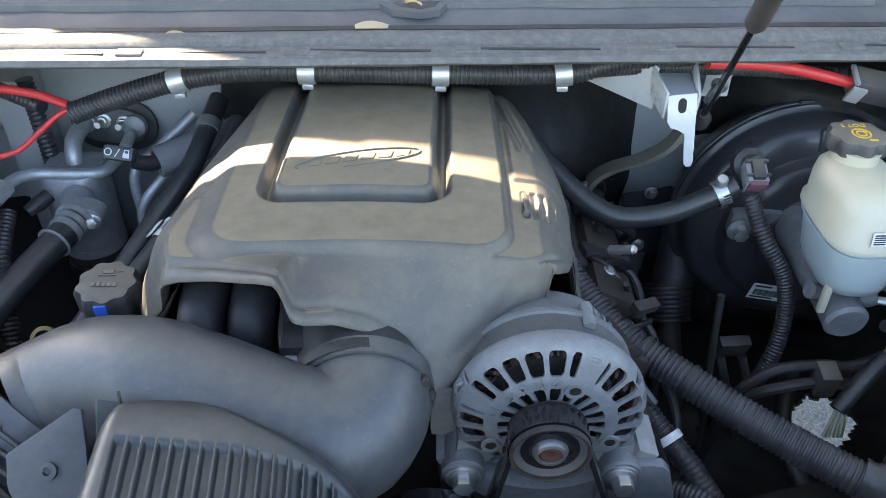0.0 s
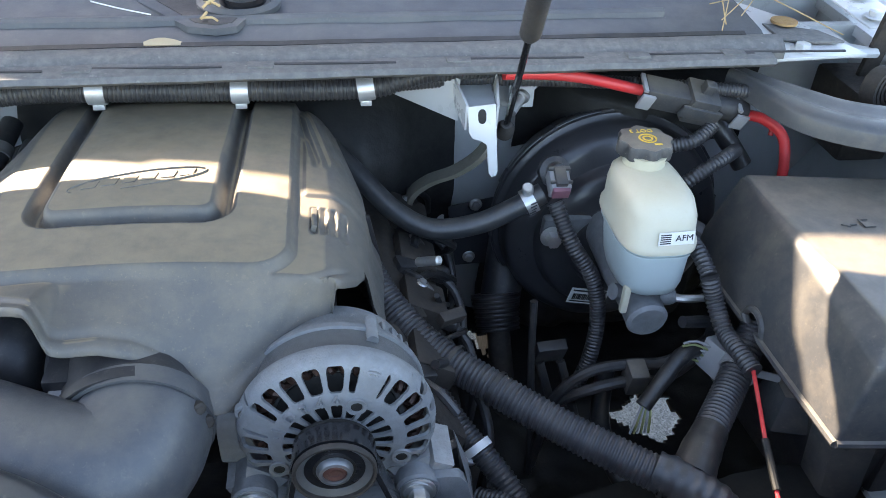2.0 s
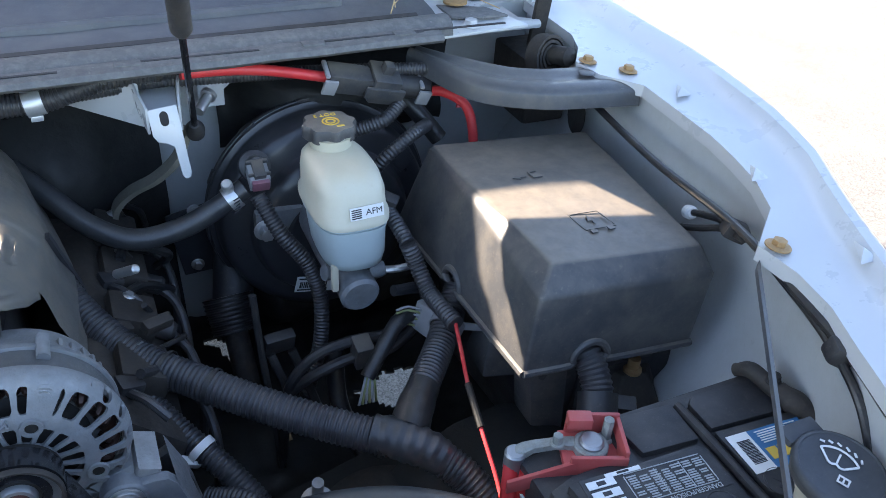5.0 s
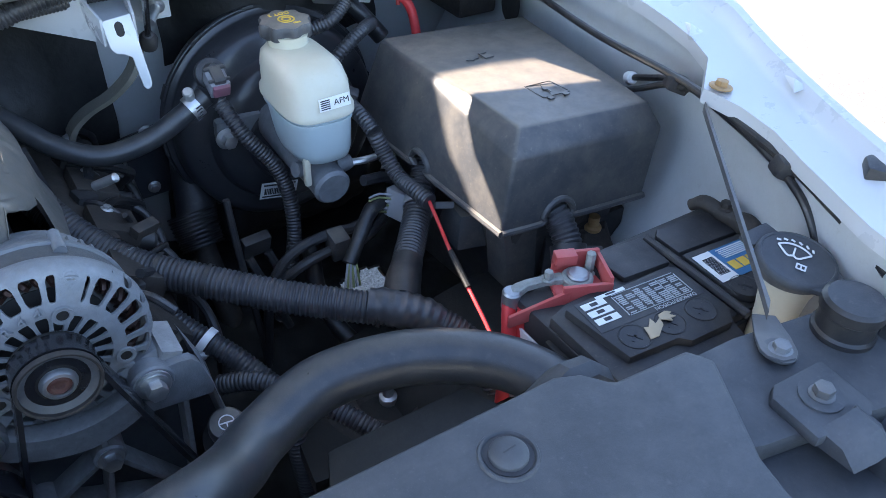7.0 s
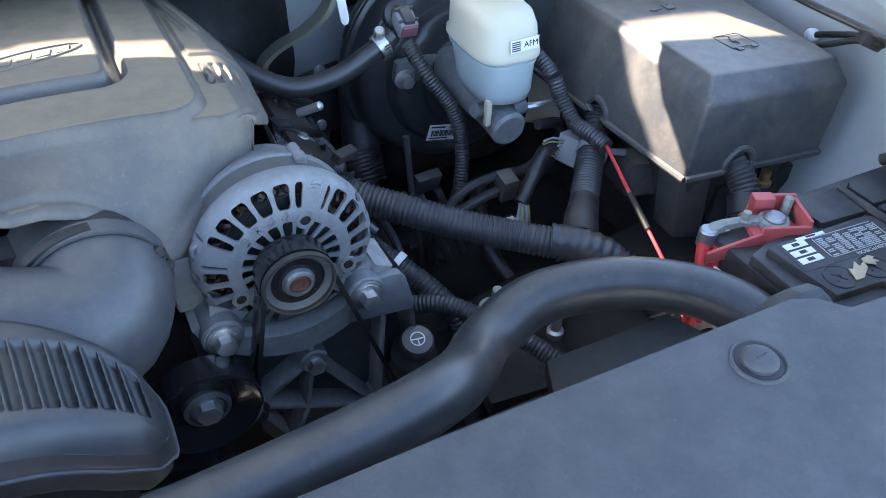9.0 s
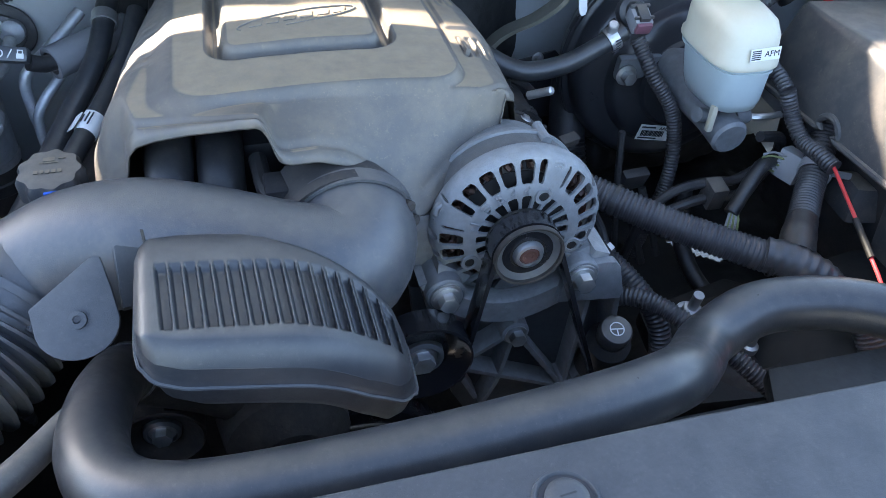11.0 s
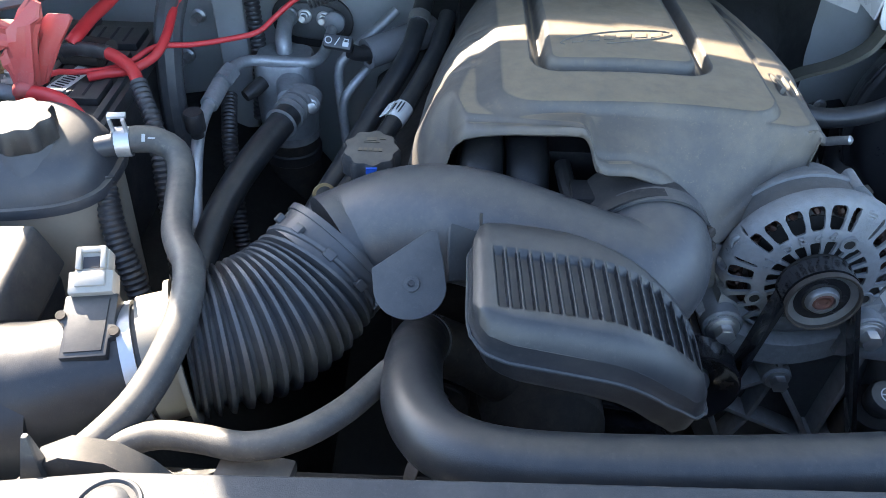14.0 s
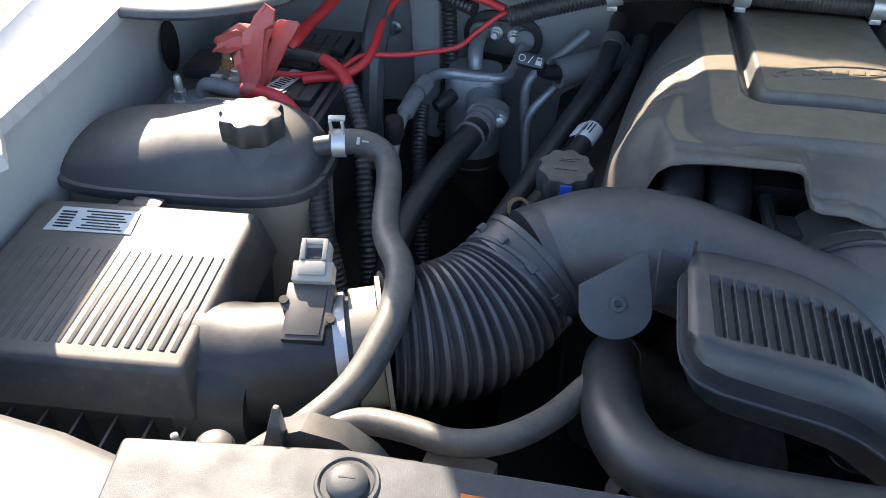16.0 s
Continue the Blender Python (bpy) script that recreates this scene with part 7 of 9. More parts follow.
part("foot", prism([(-0.0085, 0.034), (0.0085, 0.034), (0.0125, 0.010), (0.0130, -0.006), (0.0098, -0.0135), (0.0, -0.0175), (-0.0098, -0.0135), (-0.0130, -0.006), (-0.0125, 0.010)], 0, 0.003, 0.001, pose(0.514, 0.1035, 1.0795, -6, 0, -38)), M_DUCT, rod)
part("washer", lathe([(0.0120, 0), (0.0120, 0.0018), (0.007, 0.0024)], pose(0.5115, 0.0985, 1.0805), 26), M_STATOR, rod)
bolt(rod, (0.5115, 0.0985, 1.082), (0, 0, 1), 0.0062, 0.007, 0.0085, M_CAST)

# ---- harnesses along the bay ----
har = thing("main_harness", (0.35, 0.5, 0.93), "thick ribbed black wiring harness wrapped in tape", "wiring harness")
hp = [(0.120, 0.690, 1.004), (0.150, 0.640, 0.969), (0.190, 0.590, 0.946), (0.240, 0.545, 0.936), (0.300, 0.495, 0.926), (0.360, 0.450, 0.919), (0.405, 0.420, 0.912), (0.440, 0.390, 0.899), (0.462, 0.355, 0.874), (0.470, 0.320, 0.834)]
part("conduit", tube(hp, [0.0172, 0.0172, 0.0174, 0.0174, 0.0174, 0.0174, 0.0174, 0.017, 0.0168, 0.016], 20, rib=0.0052, deep=0.0016), M_CONDUIT, har)
part("branch", tube([(0.402, 0.425, 0.918), (0.440, 0.470, 0.925), (0.482, 0.52, 0.93), (0.520, 0.565, 0.955), (0.545, 0.59, 0.985)], 0.0165, 20, rib=0.0052, deep=0.0016), M_CONDUIT, har)
part("tape_wrap", tube([(0.378, 0.438, 0.920), (0.390, 0.430, 0.920), (0.405, 0.419, 0.917), (0.420, 0.408, 0.912), (0.436, 0.394, 0.903)], [0.0178, 0.0190, 0.0205, 0.0192, 0.0176], 20, 0.0022, rib=0.011, deep=0.0014, wob=0.10), M_CONDUIT, har)
part("tape_wrap", tube([(0.408, 0.428, 0.918), (0.424, 0.450, 0.922), (0.444, 0.474, 0.9255)], [0.0192, 0.0182, 0.0170], 18, 0.003, wob=0.12), M_RUBBER, har)
for i in (0.27, 0.35, 0.62):
    k = int(i * 9)
    q = Vector(hp[k]).lerp(Vector(hp[k + 1]), i * 9 - k)
    part("tape_edge", ring(q, Vector(hp[k + 1]) - Vector(hp[k]), 0.0178, 0.004, 0.0008, 20), M_RUBBER, har)
part("strap", ring((0.497, 0.537, 0.9395), (0.6, 0.55, 0.25), 0.0168, 0.012, 0.002), M_GREY, har, "pale plastic strap")
part("strap_tail", block(frame3((0.52, 0.528, 0.938), (1, -0.3, -0.15), (0, -1, 0.4)), 0.034, 0.008, 0.004, 0.001), M_GREY, har)

rw = thing("red_fuse_wire", (0.46, 0.45, 0.95), "thin red wire leaving a ribbed conduit", "wire")
part("conduit", tube([(0.475, 0.60, 1.01), (0.483, 0.590, 0.985), (0.488, 0.565, 0.965), (0.490, 0.535, 0.965), (0.494, 0.510, 0.962)], 0.0098, 16, rib=0.0046, deep=0.0013), M_CONDUIT, rw)
part("conduit", tube([(0.462, 0.70, 1.06), (0.468, 0.655, 1.03), (0.472, 0.62, 1.02), (0.475, 0.60, 1.01)], 0.009, 16, rib=0.0046, deep=0.0013), M_CONDUIT, rw)
part("wire", tube([(0.494, 0.512, 0.963), (0.484, 0.475, 0.957), (0.474, 0.44, 0.952), (0.470, 0.41, 0.940), (0.466, 0.38, 0.930), (0.462, 0.34, 0.91), (0.452, 0.29, 0.88), (0.445, 0.25, 0.86)], 0.0021, 10), M_RED, rw)
part("tape", tube([(0.4735, 0.438, 0.951), (0.4705, 0.415, 0.943), (0.468, 0.395, 0.936)], 0.0036, 10), M_DEEP, rw)
part("tape", tube([(0.4605, 0.33, 0.906), (0.457, 0.31, 0.893)], 0.0036, 10), M_DEEP, rw)


def conduit(name, pts, r, label, rib=0.005, deep=0.0014, base=None):
    return solo(name, tube(pts, r, 16, rib=rib, deep=deep), M_CONDUIT, base or pts[0], label, "wiring conduit", group="black wiring conduits")


conduit("wiring_conduit", [(0.586, 0.445, 0.984), (0.586, 0.420, 0.980), (0.588, 0.398, 0.966), (0.584, 0.378, 0.948), (0.570, 0.360, 0.930), (0.540, 0.340, 0.910), (0.50, 0.315, 0.885), (0.475, 0.28, 0.86), (0.47, 0.25, 0.83)], 0.0160, "ribbed black conduit curving from the fuse box to the battery")
solo("conduit_clip", join(ring((0.582, 0.375, 0.945), (0.3, 0.6, 0.6), 0.0165, 0.020, 0.003), block(pose(0.608, 0.368, 0.938, 20, 0, -30), 0.024, 0.016, 0.020, 0.003)), M_BLACK, (0.588, 0.38, 0.945), "black plastic conduit clip under the fuse box", "clip")
conduit("wiring_conduit", [(0.345, 0.728, 1.022), (0.362, 0.70, 0.985), (0.388, 0.685, 0.945), (0.398, 0.675, 0.900), (0.392, 0.66, 0.85), (0.375, 0.65, 0.80), (0.36, 0.65, 0.74)], 0.0095, "ribbed black conduit hanging from the booster sensor", 0.0042, 0.0012)
conduit("wiring_conduit", [(0.186, 0.56, 0.925), (0.215, 0.52, 0.900), (0.250, 0.475, 0.875), (0.275, 0.44, 0.84), (0.28, 0.42, 0.78), (0.285, 0.41, 0.70)], 0.0125, "ribbed black conduit dropping beside the alternator")
conduit("wiring_conduit", [(0.225, 0.47, 0.86), (0.255, 0.445, 0.872), (0.285, 0.41, 0.868), (0.32, 0.365, 0.855), (0.36, 0.31, 0.83)], 0.0105, "ribbed black conduit running forward under the radiator hose", 0.0045)
solo("zip_tie", join(ring((0.228, 0.503, 0.8915), (0.5, -0.7, -0.45), 0.0130, 0.008, 0.0015), block(pose(0.215, 0.497, 0.885, 20, 30, 0), 0.02, 0.009, 0.008, 0.001)), M_LABEL, (0.228, 0.5, 0.89), "pale plastic tie round a conduit", "cable tie")
conduit("wiring_conduit", [(0.62, 0.785, 1.12), (0.55, 0.79, 1.125), (0.47, 0.80, 1.128), (0.38, 0.81, 1.13), (0.26, 0.82, 1.13), (0.17, 0.812, 1.128)], 0.008, "thin ribbed conduit under the cowl seal", 0.004, 0.001)
conduit("wiring_conduit", [(0.535, 0.775, 1.09), (0.51, 0.765, 1.075), (0.48, 0.775, 1.062), (0.455, 0.79, 1.05)], 0.0085, "thin ribbed conduit behind the fluid reservoir", 0.004, 0.001)
conduit("wiring_conduit", [(0.57, 0.775, 1.055), (0.54, 0.745, 1.062), (0.505, 0.735, 1.045), (0.485, 0.74, 1.02)], 0.0085, "black conduit curling from the fuse box behind the reservoir", 0.0046, 0.0012)
solo("coolant_pipe", tube([(0.60, 0.80, 1.02), (0.57, 0.82, 1.06), (0.545, 0.85, 1.09)], 0.012, 12), M_RUBBER, (0.6, 0.8, 1.02), "black rubber pipe behind the fuse box", "pipe")

up = thing("cowl_harness", (-0.05, 0.805, 1.125), "thick ribbed harness clipped along the cowl with metal straps", "wiring harness")
cpts = [(-0.395, 0.795, 1.083), (-0.345, 0.802, 1.099), (-0.272, 0.809, 1.118), (-0.205, 0.810, 1.127), (-0.13, 0.807, 1.129), (0.009, 0.806, 1.128), (0.14, 0.806, 1.128), (0.18, 0.806, 1.136), (0.22, 0.81, 1.142), (0.30, 0.82, 1.140)]
part("conduit", tube(cpts, [0.0125, 0.0125, 0.0125, 0.0125, 0.0128, 0.0128, 0.0128, 0.0122, 0.010, 0.008], 20, rib=0.0046, deep=0.0015), M_CONDUIT, up)
for p, d in (((-0.276, 0.8085, 1.117), (1, 0.05, 0.25)), ((-0.135, 0.807, 1.129), (1, 0, 0)), ((0.009, 0.806, 1.128), (1, 0, 0)), ((0.141, 0.806, 1.1285), (1, 0, 0.15))):
    c = part("strap", ring(p, d, 0.0132, 0.018, 0.0012), M_CLIP, up, "galvanised metal strap")
    part("strap_foot", block(Matrix.Translation(Vector(p) + Vector((0, -0.004, -0.016))), 0.012, 0.006, 0.006, 0.001), M_CLIP, c)

# inline connector on the red power cable
pc = thing("power_cable", (0.45, 0.80, 1.13), "thick red power cable with a dark inline connector", "power cable")
part("cable", tube([(0.285, 0.775, 1.155), (0.33, 0.778, 1.153), (0.38, 0.785, 1.144), (0.445, 0.787, 1.128)], 0.0062, 14), M_RED, pc)
part("cable", tube([(0.285, 0.782, 1.150), (0.34, 0.785, 1.149), (0.40, 0.79, 1.140)], 0.0045, 12), M_RED, pc)
part("cable", tube([(0.565, 0.788, 1.095), (0.595, 0.785, 1.092), (0.622, 0.775, 1.075), (0.630, 0.765, 1.045), (0.630, 0.755, 1.00)], 0.0062, 14), M_RED, pc)
part("cable", tube([(0.632, 0.82, 1.12), (0.63, 0.81, 1.09), (0.625, 0.80, 1.06)], 0.003, 10), M_RED, pc)
cd = Vector((0.125, 0.002, -0.030))
cm = frame3((0.508, 0.787, 1.114), cd, (0, -0.4, 1))
part("body", put(box(-0.065, 0.0, -0.014, 0.014, -0.013, 0.013, 0.004), cm), M_BOX, pc, "dark plastic connector")
part("collar", put(join(box(-0.012, 0.024, -0.019, 0.019, -0.018, 0.018, 0.004), box(-0.02, 0.03, -0.022, -0.017, -0.008, 0.008, 0.002), box(0.0, 0.012, -0.006, 0.006, 0.014, 0.03, 0.002)), cm), M_BOX, pc)
part("plug", put(lathe([(0.0135, 0), (0.0145, 0.004), (0.0145, 0.044), (0.010, 0.048)], Matrix.Translation((0.022, 0, 0)) @ Matrix.Rotation(radians(90), 4, "Y"), 20), cm), M_BLACK, pc)
for x, s in ((-0.063, 1), (0.058, 1)):
    part("clip", put(join(box(x - 0.008, x + 0.008, -0.019, -0.015, -0.011, 0.009, 0.001), box(x - 0.008, x - 0.003, -0.015, 0.012, 0.010, 0.014, 0.001)), cm), M_GREY, pc, "grey locking clip")

# cables along the left inner wing
lc = thing("hood_release_cable", (0.70, 0.4, 1.09), "thin black cables clipped along the inner fender", "cable")
part("cable", tube([(0.752, 0.685, 1.098), (0.741, 0.61, 1.098), (0.732, 0.53, 1.098), (0.728, 0.47, 1.100), (0.722, 0.42, 1.104), (0.704, 0.36, 1.112), (0.684, 0.29, 1.114), (0.668, 0.22, 1.112), (0.652, 0.17, 1.108), (0.628, 0.10, 1.098)], 0.0042, 10), M_RUBBER, lc)
part("cable", tube([(0.758, 0.497, 1.054), (0.752, 0.468, 1.068), (0.738, 0.425, 1.088), (0.716, 0.375, 1.104), (0.694, 0.32, 1.110), (0.674, 0.25, 1.108), (0.655, 0.195, 1.098), (0.650, 0.165, 1.07)], 0.0038, 10), M_RUBBER, lc)
part("cable", tube([(0.724, 0.468, 1.060), (0.726, 0.445, 1.072), (0.724, 0.415, 1.090), (0.714, 0.38, 1.102)], 0.0038, 10), M_RUBBER, lc)
part("tip", lathe([(0.0045, 0), (0.0075, 0.003), (0.0075, 0.012), (0.005, 0.015)], facing((0.759, 0.501, 1.052), (-0.3, -1, 0.45)), 14), M_LABEL, lc, "white cable end")
for p in ((0.722, 0.400, 1.098), (0.668, 0.225, 1.108)):
    part("clip", block(pose(*p, 20, 0, 60), 0.020, 0.024, 0.016, 0.004), M_BLACK, lc)

# ---- coolant tank ----
def coolant_tank():
    th = thing("coolant_tank", (-0.655, 0.49, 0.85), "dusty black coolant tank with a lobed cap", "coolant tank")

    def plan(k, z, dx=0.0):
        pts = []
        for i in range(48):
            a = 2 * math.pi * i / 48
            c, s = math.cos(a), math.sin(a)
            x = 0.133 * math.copysign(abs(c) ** 0.62, c)
            y = 0.070 * math.copysign(abs(s) ** 0.62, s)
            y += 0.022 * math.sin((x + 0.133) / 0.266 * 1.6) - 0.008
            pts.append((-0.667 + dx + x * k, 0.498 + y * (0.35 + 0.65 * k if k < 1 else k), z))
        return pts
    def dome(k, z, front, back=0.556):
        mid, half = (front + back) / 2, (back - front) / 2
        low = lambda x: (0.007 + 0.014 * smooth01((-0.645 - x) / 0.06) + 0.010 * smooth01((-0.72 - x) / 0.06)) * max(0.0, z - 1.035) / 0.055 - 0.0022 * math.sin((x + 0.70) * 75) * max(0.0, z - 1.06) / 0.03
        return [(x, mid + (y - 0.498 - 0.006) * half / 0.072, z - low(x)) for x, y, _ in plan(k, z)]
    part("upper_shell", loft([dome(0.40, 1.0905, 0.500, 0.545), dome(0.66, 1.0885, 0.482, 0.552), dome(0.82, 1.083, 0.466, 0.557), dome(0.91, 1.073, 0.453, 0.560), dome(0.965, 1.058, 0.443, 0.563), dome(0.99, 1.043, 0.436, 0.565), plan(0.985, 1.030)]), M_TANKTOP, th, "dusty black upper shell", smooth=60)
    part("seam", loft([plan(0.985, 1.034), plan(1.022, 1.033), plan(1.026, 1.030), plan(1.026, 1.026), plan(1.022, 1.023), plan(0.97, 1.022)]), M_TANKTOP, th)
    part("lower_shell", loft([plan(0.97, 1.024), plan(0.96, 0.98), plan(0.93, 0.88), plan(0.92, 0.85)]), M_OLDTANK, th, "stained translucent lower shell", smooth=60)
    part("hump", lathe([(0.042, -0.02), (0.034, -0.004), (0.028, 0.004), (0.027, 0.008)], pose(-0.597, 0.497, 1.074), 36), M_TANKTOP, th)
    cap = part("cap", loft([[(-0.596 + (r + w * math.cos(8 * a)) * math.cos(a), 0.490 + (r + w * math.cos(8 * a)) * math.sin(a), z) for a in (2 * math.pi * i / 96 for i in range(96))] for r, w, z in ((0.027, 0.001, 1.0760), (0.0290, 0.0022, 1.0785), (0.0295, 0.0024, 1.0960), (0.0275, 0.0022, 1.1000), (0.020, 0.0, 1.1015))]), M_BLACK, th, "black lobed filler cap")
    part("outlet", tube([(-0.545, 0.510, 1.056), (-0.520, 0.515, 1.060), (-0.50, 0.52, 1.061)], 0.010, 14), M_TANKTOP, th)
    part("ear", box(-0.71, -0.685, 0.402, 0.425, 1.022, 1.030, 0.003), M_TANKTOP, th)
    return th


coolant_tank()
ch = thing("coolant_hose", (-0.45, 0.35, 1.03), "grey black rubber coolant hose with a spring clamp", "hose")
part("hose", tube([(-0.530, 0.515, 1.060), (-0.500, 0.522, 1.060), (-0.478, 0.520, 1.050), (-0.468, 0.500, 1.040), (-0.460, 0.460, 1.036), (-0.450, 0.418, 1.038), (-0.438, 0.392, 1.042), (-0.425, 0.368, 1.045), (-0.418, 0.335, 1.042), (-0.420, 0.295, 1.034), (-0.432, 0.255, 1.022), (-0.455, 0.222, 1.012), (-0.49, 0.19, 1.00), (-0.52, 0.165, 0.985)],
                  0.0125, 18), M_OLDHOSE, ch)
sc = part("clamp", ring((-0.521, 0.516, 1.060), (1, 0.2, 0), 0.0127, 0.013, 0.0012), M_CLIP, ch, "pale spring clamp")
for dx in (-0.006, 0.006):
    part("clamp_arm", block(pose(-0.521 + dx, 0.512, 1.077, 12, 0, 10), 0.003, 0.004, 0.022, 0.0006), M_CLIP, sc)
part("clamp_bar", block(pose(-0.521, 0.514, 1.0885, 12, 0, 10), 0.016, 0.006, 0.003, 0.0006), M_CLIP, sc)
part("print", bars(frame3((-0.496, 0.5105, 1.0685), (1, 0.1, -0.05), (0, -0.75, 0.65)), [(-0.004, 0.0, 0.003, 0.007), (0.003, 0.0, 0.006, 0.0015)]), M_PRINT, ch)
lh = thing("heater_hose", (-0.35, 0.22, 1.03), "grey rubber overflow hose behind the radiator cover", "hose")
part("hose", tube([(-0.485, 0.178, 0.985), (-0.452, 0.210, 1.008), (-0.420, 0.226, 1.018), (-0.385, 0.222, 1.024), (-0.35, 0.214, 1.028), (-0.318, 0.222, 1.030), (-0.288, 0.250, 1.026), (-0.262, 0.300, 1.010), (-0.245, 0.345, 0.985), (-0.235, 0.37, 0.96)], 0.0098, 18), M_OLDHOSE, lh)
part("mount", block(pose(-0.345, 0.205, 1.008, 0, 0, -10), 0.05, 0.03, 0.012, 0.003), M_BOX, lh)
rb2 = thing("radiator_bracket", (-0.45, 0.165, 1.06), "black plastic radiator mount standing behind the cover", "bracket")
part("bridge", loft([[(x, 0.158, z), (x, 0.176, z - 0.004), (x, 0.18, 0.99), (x, 0.158, 0.99)] for x, z in ((-0.462, 1.05), (-0.453, 1.078), (-0.432, 1.090), (-0.408, 1.086), (-0.39, 1.070), (-0.378, 1.05))]), M_BOX, rb2)
part("fin", solid([(-0.460, 0.152, 1.06), (-0.442, 0.152, 1.06), (-0.442, 0.166, 1.06), (-0.460, 0.166, 1.06), (-0.447, 0.157, 1.108), (-0.443, 0.157, 1.108), (-0.443, 0.161, 1.108), (-0.447, 0.161, 1.108)],
                  [(0, 1, 2, 3), (7, 6, 5, 4), (0, 4, 5, 1), (1, 5, 6, 2), (2, 6, 7, 3), (3, 7, 4, 0)], 0.002), M_BOX, rb2)
part("knob", lathe([(0.0125, 0), (0.0125, 0.006), (0.011, 0.010), (0.007, 0.0125), (0.0, 0.0135)], pose(-0.484, 0.147, 1.068), 24), M_BOX, rb2)
part("pin", lathe([(0.0025, 0), (0.0025, 0.009), (0.001, 0.010)], pose(-0.508, 0.146, 1.072), 12), M_GREY, rb2)

# ---- second battery ----
b2 = thing("second_battery", (-0.66, 0.70, 0.85), "dusty black second battery with a ribbed lid", "battery")
part("case", box(-0.765, -0.575, 0.575, 0.83, 0.82, 1.012, 0.005), M_BLACK, b2)
part("lid", box(-0.768, -0.572, 0.572, 0.833, 1.012, 1.030, 0.004), M_AIR, b2)
for y0, y1 in ((0.625, 0.672), (0.688, 0.735), (0.751, 0.798)):
    cell = part("vent_cover", box(-0.652, -0.590, y0, y1, 1.030, 1.0395, 0.003), M_AIR, b2)
    for k in range(3):
        part("groove", box(-0.640 + 0.016 * k, -0.6375 + 0.016 * k, y0 + 0.006, y1 - 0.006, 1.0390, 1.0402, 0), M_INK_GAP, cell)
part("rail", box(-0.664, -0.656, 0.585, 0.825, 1.030, 1.0385, 0.002), M_AIR, b2)
part("rail", box(-0.586, -0.578, 0.585, 0.825, 1.030, 1.0370, 0.002), M_AIR, b2)
part("end_rib", box(-0.755, -0.672, 0.722, 0.728, 1.030, 1.0385, 0.001), M_AIR, b2)
part("hold_down", box(-0.760, -0.690, 0.66, 0.715, 1.030, 1.0450, 0.004), M_BLACK, b2)
lab2 = part("label", prism([(-0.011, -0.027), (0.011, -0.026), (0.010, 0.026), (-0.011, 0.027)], 0, 0.0006, 0, pose(-0.632, 0.663, 1.0402, 0, 0, -18)), M_LABEL, b2, "small white label")
part("print", bars(pose(-0.632, 0.663, 1.0411, 0, 0, -18), [(0, -0.02 + 0.0045 * k, 0.014 - 0.003 * (k % 2), 0.0016) for k in range(9)]), M_INK_GAP, lab2)
for k in range(4):
    for m in range(3):
        part("dot", box(-0.676 + 0.006 * k, -0.673 + 0.006 * k, 0.786 + 0.010 * m, 0.790 + 0.010 * m, 1.0298, 1.0306, 0), M_PRINT, b2)
t2 = thing("second_battery_terminal", (-0.68, 0.62, 1.03), "grey cast terminal clamps with studs and a crumpled red cover", "terminal clamp")
part("pad", lathe([(0.016, 0), (0.016, 0.006), (0.013, 0.010), (0.004, 0.011)], pose(-0.716, 0.605, 1.034), 22), M_CAST, t2)
part("foot", block(pose(-0.728, 0.600, 1.036, 0, 0, 15), 0.038, 0.024, 0.010, 0.003), M_CAST, t2)
part("nut", hexhead(pose(-0.729, 0.597, 1.040), 0.0072, 0.012, 0.0095), M_STEEL, t2)
part("stud", lathe([(0.0042, 0), (0.0042, 0.026), (0.003, 0.028)], pose(-0.729, 0.597, 1.042), 12), M_STEEL, t2)
# a bent round-edged bar, standing on its end
part("bar", tube([(-0.704, 0.604, 1.034), (-0.7045, 0.604, 1.050), (-0.699, 0.6035, 1.058), (-0.684, 0.602, 1.0585), (-0.655, 0.600, 1.0565)], [0.0085, 0.0085, 0.0085, 0.0082, 0.0082], 12, 0.004), M_CAST, t2)
part("plate", prism([(-0.711, 0.640), (-0.690, 0.632), (-0.668, 0.630), (-0.662, 0.652), (-0.680, 0.664), (-0.706, 0.662)], 1.036, 1.052, 0.004), M_CAST, t2)
part("nut", hexhead(pose(-0.698, 0.656, 1.052), 0.0068, 0.011, 0.010), M_RUST, t2)
part("stud", lathe([(0.0042, 0), (0.0042, 0.020)], pose(-0.698, 0.656, 1.052), 12), M_RUST, t2)
part("nut", hexhead(pose(-0.681, 0.641, 1.052), 0.0062, 0.008, 0.008), M_STEEL, t2)
for x, y in ((-0.700, 0.632), (-0.677, 0.628)):
    part("fuse_tab", join(block(pose(x, y, 1.046, 12, 0, 8), 0.012, 0.010, 0.016, 0.001), block(pose(x, y - 0.004, 1.054, 30, 0, 8), 0.013, 0.009, 0.002, 0.0006)), M_STEEL, t2)


